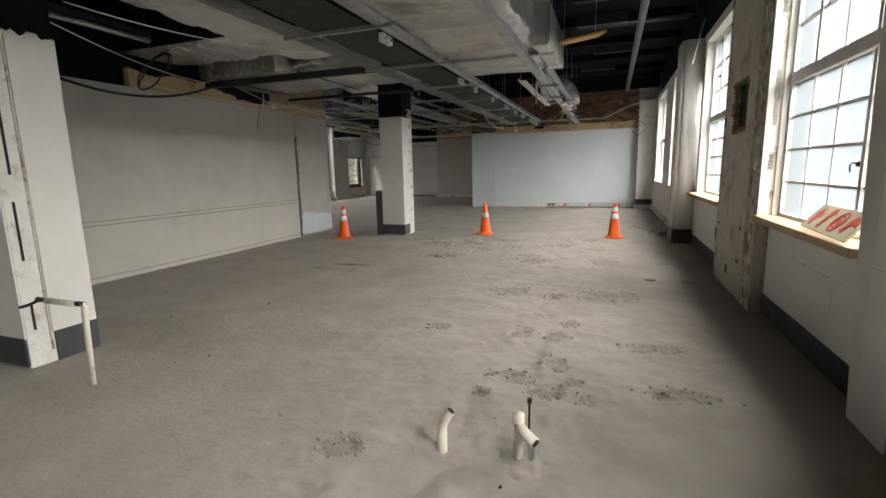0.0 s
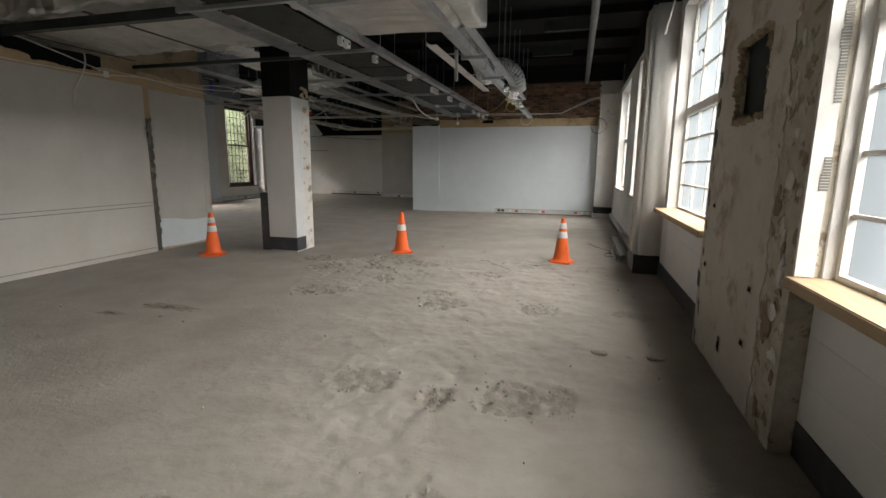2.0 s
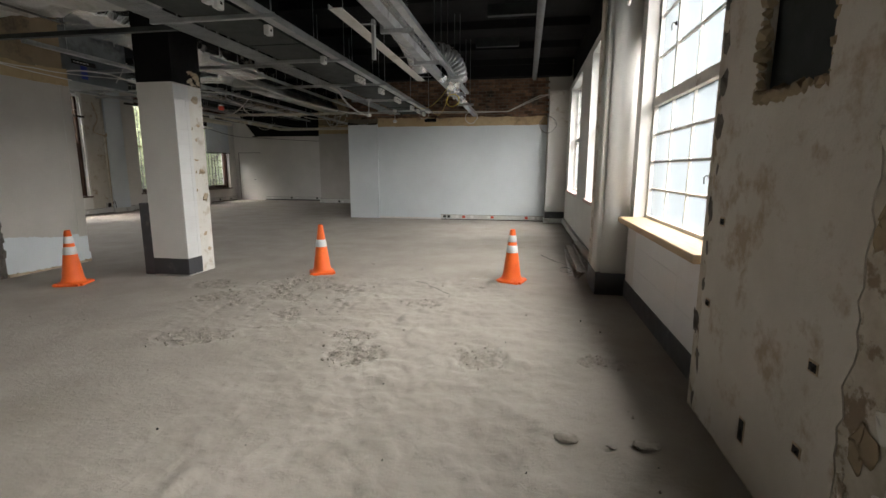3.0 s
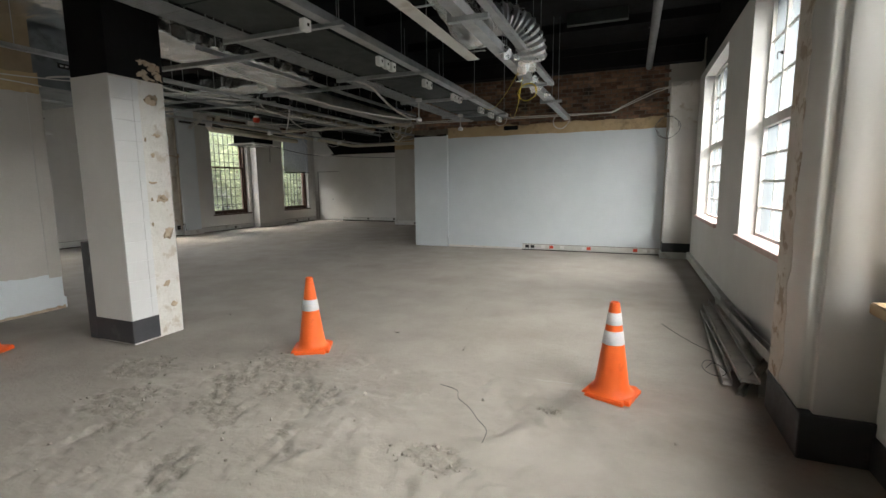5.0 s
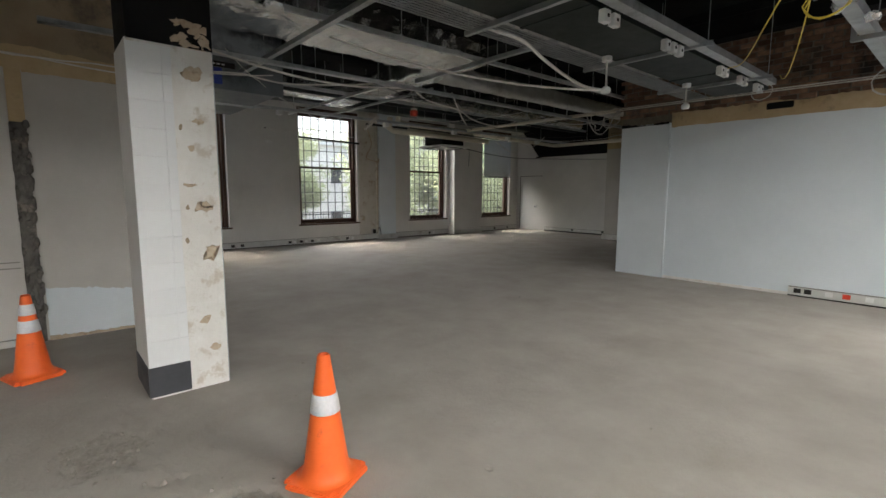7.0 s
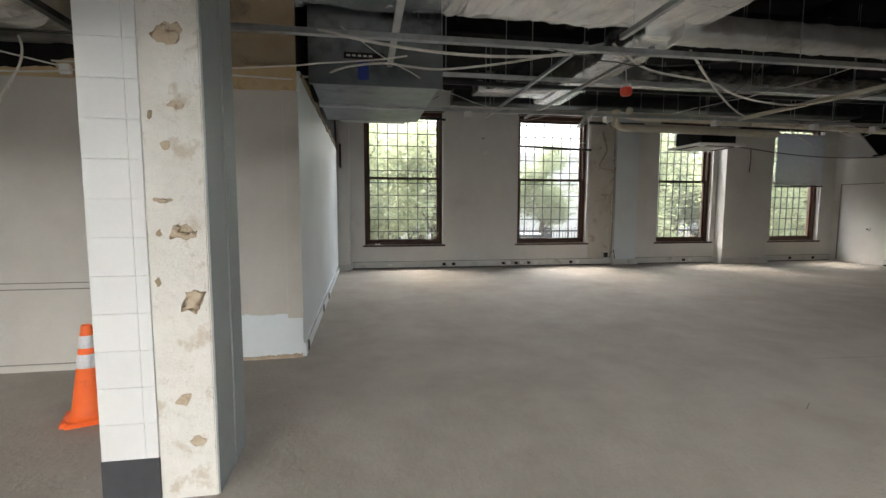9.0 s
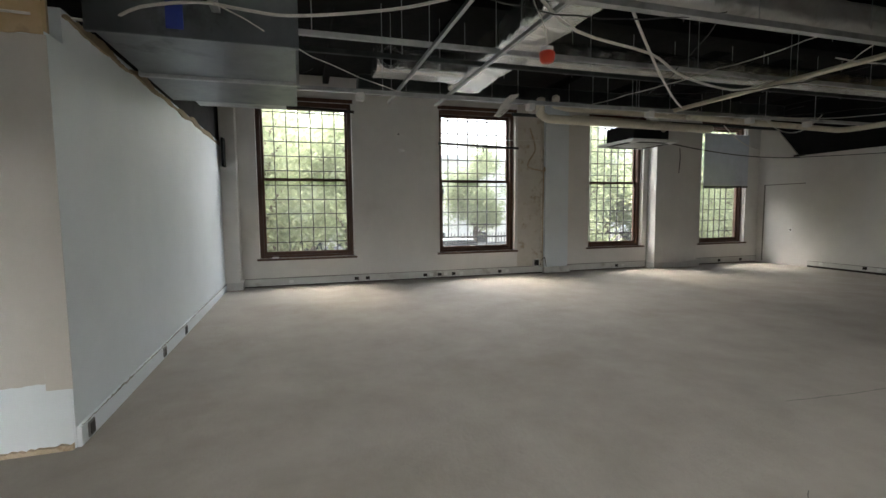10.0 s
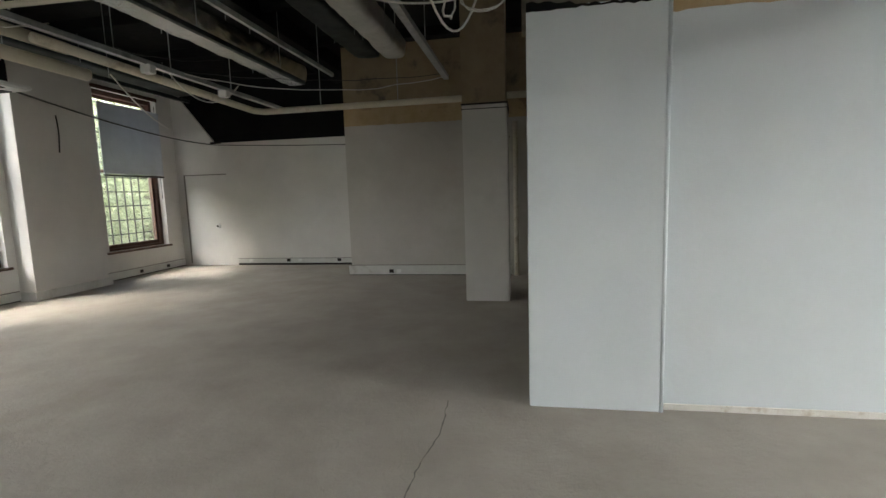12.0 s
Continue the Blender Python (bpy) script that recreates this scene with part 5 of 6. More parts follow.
single("spigot_bore", tube([(-9.53, 13.1, 3.73), (-9.488, 13.1, 3.73)], 0.112, 20), M_BLACK, "dark bore of the foil spigot", "duct ring", smooth=True)
foil([(-8.82, 14.8, 3.7), (-8.78, 22.1, 3.7)], 0.42, 0.34, "long foil duct over the north room", 24, 0.6, M_FOIL, 0.016)
foil([(-6.72, 14.6, 3.66), (-6.72, 21.0, 3.66)], 0.34, 0.3, "long slim foil duct over the north room", 25, 0.7, M_FOILDUST, 0.014)
foil([(-4.0, 10.6, 3.75), (-4.0, 17.5, 3.75)], 0.5, 0.36, "dusty foil duct behind the trough", 27, 0.4, M_FOILDUST, 0.014)
foil([(-7.6, 15.2, 4.12), (-7.6, 22.5, 4.12)], 0.42, 0.26, "dusty dark foil duct under the ceiling", 28, 0.1, M_DARKSTEEL, 0.01)
foil([(-12.4, 13.0, 4.1), (-12.4, 24.0, 4.1)], 0.5, 0.3, "dark duct along the windows", 29, 0.1, M_DARKSTEEL, 0.008)

bd = thing("steel_duct", (-8.1, 11.05, 3.0), "blue-grey rectangular sheet-steel duct over the partition", "duct")
part("body", boxes([(-9.3, -7.0, 10.42, 11.85, 2.95, 3.8)]), M_BLUEDUCT, bd, bevel=0.01)
part("flange", boxes([(-7.0, -6.95, 10.4, 11.88, 2.92, 3.83)]), M_BLUEDUCT, bd, bevel=0.004)
part("flange", boxes([(-8.2, -8.14, 10.4, 11.88, 2.92, 3.83)]), M_STEEL, bd, bevel=0.004)
part("tail", boxes([(-9.9, -9.3, 10.6, 11.7, 3.02, 3.5)]), M_STEEL, bd, bevel=0.01)
part("label_plate", box(-6.948, -6.944, 10.78, 11.22, 3.2, 3.27), M_BAR, bd, "black maker's plate with white bars")
for k in range(5):
    part("label_bar", box(-6.944, -6.942, 10.81 + 0.06 * k, 10.85 + 0.06 * k, 3.225, 3.245), M_PLASTIC, bd)
part("sticker", box(-6.948, -6.944, 10.93, 11.05, 2.98, 3.19), M_BLUE, bd, "blue sticker")
rods(bd, [(-7.6, 10.5), (-7.6, 11.8), (-9, 11.8)], 3.8)
single("dark_torn_plaster", boxes([(-13.3, -12.9, 10.4, 10.44, 2.5, 3.05)]), M_BLACK, "dark torn hole at the wall head", "wall damage")

# lagged cream pipes and the ceiling cassette
pipes = thing("lagged_pipes", (-9.6, 17.3, 3.0), "pair of cream lagged pipes with elbows", "pipe")
part("pipe", tube([(-9.3, 15.35, 3.26), (-9.42, 15.4, 3.06), (-9.55, 15.6, 3.02), (-9.6, 18.9, 3.0)], 0.065, 12), M_PIPE, pipes, smooth=True)
part("pipe", tube([(-9.3, 15.6, 3.28), (-9.45, 15.68, 3.22), (-9.5, 15.9, 3.2), (-9.5, 18.6, 3.18)], 0.06, 12), M_PIPE, pipes, smooth=True)
part("pipe", tube([(-9.75, 16.2, 3.1), (-9.8, 18.2, 3.08), (-10.3, 18.5, 3.1)], 0.05, 12), M_PIPE, pipes, smooth=True)
single("drain_pipe", tube([(-9.3, 18.1, 3.12), (-9.3, 21.6, 3.05), (-9.2, 21.75, 3.05), (-5.87, 21.78, 3.06), (-4.0, 21.8, 3.07)], 0.05, 12), M_PIPE, "long cream pipe bending along the room", "pipe", smooth=True)
for x in (-8.2, -6.9):
    single("pipe_hanger", tube([(x, 21.77, 3.1), (x, 21.77, TOP)], 0.006, 6), M_STEEL, "thin pipe hanger rod", "hanger", "pipe hangers")
single("drain_hanger", tube([(-9.3, 19.8, 3.14), (-9.3, 19.8, TOP)], 0.006, 6), M_STEEL, "thin pipe hanger rod", "hanger", "pipe hangers")

ac = thing("ceiling_cassette", (-10.75, 18.25, 2.83), "white ceiling cassette air conditioner with a black body", "air conditioner")
part("body", box(-11.15, -10.32, 17.85, 18.65, 2.9, 3.2), M_BLACK, ac, "black insulated body", bevel=0.01)
part("panel", box(-11.27, -10.2, 17.72, 18.8, 2.85, 2.9), M_PLASTIC, ac, bevel=0.015)
part("grille", box(-11.0, -10.48, 17.98, 18.54, 2.838, 2.852), M_TRUNK, ac)
for k in range(9):
    part("grille_slat", box(-10.98, -10.5, 18.0 + 0.06 * k, 18.025 + 0.06 * k, 2.832, 2.84), M_PLASTIC, ac)
for x0, x1, y0, y1 in ((-11.2, -11.1, 17.95, 18.57), (-10.37, -10.27, 17.95, 18.57), (-11.05, -10.42, 17.77, 17.87), (-11.05, -10.42, 18.65, 18.75)):
    part("louvre", box(x0, x1, y0, y1, 2.842, 2.853), M_BAR, ac, "dark air slot")
rods(ac, [(-11.2, 17.9), (-11.2, 18.6), (-10.27, 17.9), (-10.27, 18.6)], 3.1)

al = thing("alarm_sounder", (-6.4, 13.82, 2.8), "red alarm sounder hanging from the rail", "alarm")
part("dome", lathe([(0.0, 0), (0.045, 0), (0.06, 0.02), (0.065, 0.075), (0.05, 0.09), (0, 0.09)], (-6.4, 13.82, 2.8), 20), M_RED, al, smooth=True)
part("base", lathe([(0, 0.09), (0.05, 0.09), (0.05, 0.12), (0, 0.12)], (-6.4, 13.82, 2.8), 20), M_PLASTIC, al)
part("cable", tube([(-6.4, 13.82, 2.92), (-6.38, 13.8, 3.05), (-6.2, 13.6, 3.15), (-5.95, 13.42, 3.18)], 0.005, 6), M_CABLE, al, "", True)

# hanging roses and flex
for x, y, zt, zb in ((-2.8, 13.5, 2.93, 2.57), (-2.75, 15.3, 2.93, 2.62)):
    r = thing("pendant_rose", (x, y, zb), "white pendant rose on a cable drop", "pendant", "pendant roses")
    part("rose", lathe([(0, 0), (0.04, 0.0), (0.05, 0.02), (0.045, 0.05), (0.015, 0.07), (0, 0.075)], (x, y, zb), 16), M_PLASTIC, r, smooth=True)
    part("stem", tube([(x, y, zb + 0.06), (x, y, zt - 0.04)], 0.009, 6), M_CABLE, r)
    part("cap", lathe([(0, 0), (0.05, 0), (0.05, 0.045), (0, 0.045)], (x, y, zt - 0.05), 16), M_PLASTIC, r)


# ---- loose cables ----
def cable(pts, r, m, label, name="cable"):
    if len(pts) < 12:
        pts = eased(pts, 4)
    return single(name, tube(pts, r, 6), m, label, "cable", "loose cables", smooth=True)


cable(sag((-4.6, 11.4, 3.1), (-2.8, 13.5, 2.6), 0.12, 14), 0.012, M_CABLE, "pale cable sagging to the rose")
cable(sag((PART + 0.02, 4.1, 2.75), (-6.2, 6.5, 2.95), 0.22, 14), 0.02, M_BLACKCABLE, "thick black cable sagging along the wall head")
cable(sag((-4.4, 2.7, 2.85), (-6.3, 6.5, 3.0), 0.1, 12), 0.006, M_CABLE, "pale cable from column to wall")
cable(curl((-6.0, 5.2, 2.95), 0.28, 1.6, 36, 0.7, 3), 0.011, M_BLACKCABLE, "loose loop of black cable")
cable([Vector((PART + 0.03, y, z)) for y, z in ((5.4, 2.84), (6.04, 2.8), (6.6, 2.79), (7.21, 2.785), (8.11, 2.8), (8.6, 2.86), (9.0, 2.89), (9.6, 2.85), (10.3, 2.83))], 0.009, M_CABLE, "pale cable along the wall head")
cable([Vector((PART + 0.04, y, z)) for y, z in ((6.54, 3.08), (7.0, 3.1), (7.6, 3.0), (8.25, 2.86))], 0.008, M_CABLE, "pale cable dropping to the wall head box")
wb = thing("junction_box", (PART + 0.01, 8.3, 2.8), "small white plastic junction box at the wall head", "junction box", "junction boxes")
part("box", box(PART - 0.02, PART + 0.035, 8.25, 8.34, 2.79, 2.88), M_PLASTIC, wb, bevel=0.006)
cable(sag((PART + 0.03, 8.2, 2.9), (-6.1, 11.4, 3.0), 0.08, 16, 0.01, 5), 0.008, M_CABLE, "pale cable over the partition")
cable([Vector((PART + 0.05, y, z)) for y, z in ((7.45, 3.15), (7.62, 3.24), (7.82, 3.22), (7.96, 3.1), (7.97, 2.9), (7.86, 2.68), (7.76, 2.5), (7.74, 2.31))], 0.011, M_CABLE, "pale cable arching over the wall head, its cut end hanging")
cable(sag((-5.9, 10.6, 3.12), (-5.93, 13.3, 3.1), 0.13, 14), 0.014, M_CABLE, "thick pale cable slung along the rail")
cable(sag((-5.9, 14.2, 3.14), (-8.9, 17.6, 3.15), 0.12, 14), 0.013, M_CABLE, "pale cable slung between rails")
cable(curl((-0.95, 12.9, 2.78), 0.12, 2.3, 36, 0.5, 5), 0.0045, M_YELLOWCABLE, "coil of yellow cable under the beam")
cable(sag((-0.95, 12.6, 2.9), (-1.9, 15.8, 2.95), 0.25, 14), 0.0045, M_YELLOWCABLE, "thin yellow cable to the trough")
cable(curl((-1.0, 16.4, 2.84), 0.16, 2.2, 40, 0.5, 8), 0.006, M_CABLE, "coil of pale cable at the beam's end")
cable(curl((-2.3, 16.62, 2.95), 0.12, 1.4, 30, 0.5, 9), 0.006, M_CABLE, "loop of pale cable at the trough's end")
cable(curl((1.0, 17.36, 2.72), 0.22, 1.8, 40, 0.15, 4), 0.005, M_GREYPIPE, "loop of thin grey wire on the pier")
cable(curl((-8.9, 14.6, 3.04), 0.15, 4.3, 80, 1.15, 7), 0.008, M_CABLE, "coil of pale cable on the rail")
cable(sag((-8.95, 14.9, 3.088), (-9.3, 15.36, 3.2), 0.15, 14), 0.008, M_CABLE, "cable tail from the coil")
cable(sag((-5.62, 17.62, 3.13), (-5.25, 18.05, 3.13), 0.38, 12), 0.009, M_CABLE, "white cable hanging in a loop")
cable(sag((-5.5, 17.6, 3.13), (-5.42, 18.0, 3.13), 0.30, 12, 0.02, 4), 0.008, M_CABLE, "white cable hanging in a loop")
cable(curl((-5.2, 17.9, 3.06), 0.2, 2.2, 40, 0.6, 6), 0.005, M_CABLE, "tangle of pale cable above the wall")
cable(sag((-6.6, 17.4, 3.2), (-5.2, 18.3, 3.2), 0.2, 12), 0.008, M_CABLE, "pale cable slung over the rail")
cable(sag((-10.3, 18.3, 2.9), (-12.3, 24.8, 2.95), 0.12, 18), 0.012, M_BLACKCABLE, "black cable from the cassette to the wall")
cable(sag((-12.3, 24.8, 2.95), (-5.2, 23.38, 2.62), 0.06, 18), 0.009, M_BLACKCABLE, "black cable slung across the room")
cable([Vector((WEST + 0.34, 21.6, 3.2)), Vector((WEST + 0.36, 21.6, 2.9)), Vector((WEST + 0.35, 21.58, 2.55))], 0.012, M_BLACKCABLE, "cable tail hanging on the pier")
cable(sag((-9.6, 19.2, 3.08), (-11.9, 22.9, 3.05), 0.1, 12), 0.009, M_CABLE, "pale cable to the wall")
cable(sag((-8.9, 20.6, 3.2), (-9.2, 19.6, 3.2), 0.3, 12), 0.008, M_CABLE, "short looped cable over the rail")
cable([Vector(p) for p in ((WEST + 0.06, 17.3, 3.6), (WEST + 0.06, 17.45, 3.1), (WEST + 0.07, 17.25, 2.75), (WEST + 0.1, 17.3, 2.62), (WEST + 0.08, 17.7, 2.55), (WEST + 0.06, 17.69, 2.5), (WEST + 0.06, 17.66, 0.3))], 0.018, M_SCAR, "old brownish conduit drooping on the wall", "wall_conduit")
single("wall_pipe", tube([(WEST + 0.05, 17.64, 0.15), (WEST + 0.05, 17.64, 3.9)], 0.022, 8), M_PVC, "thin vertical pipe beside the pilaster", "pipe", smooth=True)
box_ = thing("wall_outlet", (WEST + 0.08, 17.5, 0.2), "open outlet box with cut cables at the wall foot", "outlet")
part("box", box(WEST + 0.05, WEST + 0.12, 17.4, 17.56, 0.18, 0.36), M_TRUNK, box_, bevel=0.005)
part("mouth", box(WEST + 0.12, WEST + 0.124, 17.42, 17.54, 0.2, 0.34), M_BAR, box_, "dark open mouth")
part("cut_cable", tube([(WEST + 0.1, 17.6, 0.2), (WEST + 0.14, 17.62, 0.35), (WEST + 0.1, 17.72, 0.4), (WEST + 0.1, 17.76, 0.15)], 0.01, 6), M_BLACKCABLE, box_, "", True)
sp = thing("wall_spotlight", (WEST + 0.05, 14.1, 2.95), "small white fitting stub on the wall", "wall fitting")
part("plate", box(WEST, WEST + 0.03, 14.02, 14.14, 2.93, 3.01), M_PLASTIC, sp, bevel=0.006)
part("stub", tube([(WEST + 0.03, 14.08, 2.97), (WEST + 0.1, 14.15, 2.95)], 0.018, 8), M_PLASTIC, sp)
single("wall_eyelet", tube([(WEST, 14.0, 3.33), (WEST + 0.08, 14.02, 3.33)], 0.012, 6), M_BAR, "rusty hook on the wall", "hook")
cable(sag((WEST + 0.07, 14.02, 3.33), (WEST + 0.2, 17.7, 3.3), 0.05, 10), 0.006, M_CABLE, "thin wire along the windows")
sw = thing("wall_dial", (-12.45, BACK - 0.02, 0.92), "small round white wall fitting", "wall fitting")
part("plate", tube([(-12.45, BACK, 0.98), (-12.45, BACK - 0.03, 0.98)], 0.06, 16), M_PLASTIC, sw)
part("knob", tube([(-12.45, BACK - 0.03, 0.98), (-12.45, BACK - 0.05, 0.98)], 0.022, 12), M_BAR, sw)
single("fire_bracket", boxes([(-12.48, -12.2, BACK - 0.02, BACK, 2.98, 3.03)]), M_BAR, "dark bracket at the edge of the void", "bracket")
single("hanging_tube", tube([(1.6, 9.5, 3.9), (1.5, 9.35, 3.5), (1.42, 9.25, 3.15)], 0.014, 8), M_CABLE, "white flex hanging by the window head", "cable", smooth=True)


# thin cables strewn over the rails of the north room
def strewn(n, seed, xs, y0, y1, z, reach, m, label):
    rnd = random.Random(seed)
    for i in range(n):
        x, y = rnd.choice(xs), rnd.uniform(y0, y1)
        x2, y2 = rnd.choice(xs), min(y1 + 0.5, max(y0, y + rnd.uniform(-reach, reach)))
        if abs(x2 - x) + abs(y2 - y) < 0.5:
            y2 = y + 1.2
        pts = sag((x, y, z), (x2, y2, z + rnd.uniform(-0.01, 0.04)), rnd.uniform(0.02, 0.2), 14, 0.012, seed + i)
        cable(pts, rnd.uniform(0.0035, 0.006), m, label)


strewn(3, 211, (-5.93, -7.45, -8.95), 10.8, 17.5, 3.13, 2.6, M_CABLE, "thin pale cable strewn over the rails")
strewn(4, 223, (-5.93, -7.45, -8.95), 16.0, 20.2, 3.13, 2.2, M_CABLE, "thin pale cable strewn over the rails")
strewn(6, 227, (-5.93, -8.2, -8.95), 11.2, 20.0, 3.13, 3.0, M_BLACKCABLE, "thin black cable strewn over the rails")
cable([Vector(p) for p in ((-6.62, 9.9, 2.97), (-7.01, 10.43, 3.0), (-6.85, 10.8, 3.08), (-6.71, 11.2, 3.1), (-6.65, 11.5, 3.06), (-6.65, 11.81, 3.05), (-6.57, 12.34, 3.1), (-6.42, 12.79, 3.15), (-5.95, 13.3, 3.17))], 0.012, M_CABLE, "pale cable looping off the partition to the rail")
cable([Vector(p) for p in ((-5.95, 13.4, 3.17), (-6.45, 14.12, 3.1), (-6.71, 15.09, 3.08), (-7.0, 15.7, 3.02), (-7.21, 16.3, 3.0), (-7.46, 17.09, 3.05), (-7.45, 17.6, 3.2))], 0.013, M_CABLE, "thick pale cable drooping under the ducts")
cable([Vector(p) for p in ((-3.1, 12.1, 2.96), (-3.05, 12.48, 2.93), (-3.09, 12.8, 2.86), (-3.12, 13.17, 2.78), (-3.0, 13.4, 2.66), (-2.82, 13.5, 2.6))], 0.016, M_CABLE, "thick pale flex from the tray to the rose")
cable(sag((-4.35, 3.0, 2.98), (-3.3, 5.6, 3.04), 0.12, 12), 0.007, M_CABLE, "pale cable under the insulation board")
cable([Vector(p) for p in ((-0.9, 12.3, 2.95), (-1.3, 13.0, 2.75), (-1.8, 14.2, 2.8), (-2.2, 15.0, 2.95))], 0.0045, M_YELLOWCABLE, "yellow cable drooping to the trough")
single("torn_socket", boxes([(-2.55, -2.2, NORTH - 0.03, NORTH + 0.02, 2.87, 2.97)]), M_BLACK, "black torn hole at the wall head", "wall damage", bevel=0.01)


# ---- things on the floor ----
def traffic_cone(x, y, turn, bands, label):
    c = thing("traffic_cone", (x, y, 0), label, "traffic cone", "traffic cones")
    w = 0.175
    bm = box(x - w, x + w, y - w, y + w, 0.004, 0.034)
    bmesh.ops.bevel(bm, geom=[e for e in bm.edges if abs(e.verts[0].co.z - e.verts[1].co.z) > 0.01], offset=0.035, segments=4, affect="EDGES")
    bmesh.ops.bevel(bm, geom=[e for e in bm.edges if e.verts[0].co.z > 0.03 and e.verts[1].co.z > 0.03], offset=0.008, segments=2, affect="EDGES")
    part("base", bm, M_ORANGE, c)
    r = lambda z: 0.128 + (0.033 - 0.128) * (z - 0.04) / (0.71 - 0.04)
    prof = [(0.165, 0.034), (0.150, 0.040), (0.134, 0.055), (0.1255, 0.08)] + [(r(0.1 + 0.05 * i), 0.1 + 0.05 * i) for i in range(13)] + [(r(0.705), 0.705), (r(0.71) - 0.004, 0.712), (r(0.71) - 0.009, 0.706), (r(0.65) - 0.008, 0.65)]
    part("body", lathe(prof, (x, y, 0), 40), M_ORANGE, c, smooth=True)
    for z0, z1 in bands:
        part("reflective_band", lathe([(r(z0) + 0.0005, z0), (r(z0) + 0.003, z0 + 0.002), (r(z1) + 0.003, z1 - 0.002), (r(z1) + 0.0005, z1)], (x, y, 0), 40), M_REFLECT, c, "white reflective band", True)
    c.rotation_euler = (0, 0, radians(turn))
    return c


traffic_cone(-5.35, 8.94, 20, ((0.40, 0.50), (0.545, 0.635)), "orange traffic cone with two white reflective bands beside the partition")
traffic_cone(-2.44, 10.17, 28, ((0.395, 0.50),), "orange traffic cone with one wide white band")
traffic_cone(0.30, 10.16, -17, ((0.40, 0.50), (0.545, 0.635)), "orange traffic cone with two white bands by the windows")

stub = thing("pipe_stub", (-0.6, 2.13, 0), "bent off-white plastic pipe stub rising from the floor", "pipe stub", "pipe stubs")
part("pipe", tube([(-0.6, 2.13, -0.03), (-0.6, 2.13, 0.10), (-0.595, 2.13, 0.15), (-0.57, 2.13, 0.20), (-0.545, 2.13, 0.235)], 0.026, 16, closed=False), M_PVC, stub, smooth=True)
part("bore", tube([(-0.56, 2.13, 0.215), (-0.549, 2.13, 0.230)], 0.020, 12), M_BAR, stub, "dark bore")
stub = thing("pipe_stub", (-0.2, 2.16, 0), "off-white plastic pipe stub with a tee and a capped valve", "pipe stub", "pipe stubs")
part("pipe", tube([(-0.2, 2.16, -0.03), (-0.2, 2.16, 0.24)], 0.024, 16), M_PVC, stub, smooth=True)
part("branch", tube([(-0.2, 2.15, 0.20), (-0.155, 2.12, 0.175), (-0.105, 2.09, 0.155)], 0.028, 16), M_PVC, stub, smooth=True)
part("branch_mouth", tube([(-0.107, 2.091, 0.156), (-0.100, 2.087, 0.153)], 0.021, 12), M_BAR, stub, "dark open mouth")
part("collar", tube([(-0.2, 2.16, 0.2), (-0.2, 2.16, 0.255)], 0.031, 16), M_PVC, stub, smooth=True)
part("valve", tube([(-0.135, 2.17, -0.02), (-0.135, 2.17, 0.1)], 0.017, 12), M_STEEL, stub, "dull metal valve")
part("valve_cap", tube([(-0.135, 2.17, 0.1), (-0.135, 2.17, 0.125)], 0.022, 12), M_STEEL, stub)
rod = thing("threaded_rod", (-0.16, 2.24, 0), "rusty threaded rod standing in the floor", "rod")
part("shaft", tube([(-0.16, 2.24, -0.03), (-0.158, 2.24, 0.3)], 0.006, 8), M_BAR, rod)
part("nut", tube([(-0.158, 2.24, 0.28), (-0.158, 2.24, 0.305)], 0.013, 6), M_BAR, rod)
single("floor_patch", lathe([(0.0, 0.012), (0.08, 0.012), (0.12, 0.004), (0.13, -0.01)], (-0.18, 2.14, 0), 18), M_RUBBLE, "rough mortar collar round the pipe stub", "mortar", smooth=True)

bent = thing("bent_pipe_rail", (-3.26, 2.1, 0), "bent pale pipe standing against the column", "bent pipe")
part("post", tube([(-3.255, 2.1, 0), (-3.225, 2.1, 0.58), (-3.235, 2.1, 0.605)], 0.02, 10), M_PVC, bent, smooth=True)
part("arm", tube([(-3.22, 2.1, 0.60), (-3.5, 2.1, 0.60), (-3.72, 2.1, 0.60)], 0.018, 10), M_DARKSTEEL, bent, smooth=True)
part("sleeve", tube([(-3.3, 2.1, 0.597), (-3.62, 2.1, 0.597)], 0.023, 10), M_PVC, bent, smooth=True)
part("tail", tube([(-3.6, 2.1, 0.60), (-3.75, 2.12, 0.58), (-3.9, 2.13, 0.53), (-4.02, 2.14, 0.5)], 0.012, 8), M_BAR, bent, "dark cut end", True)


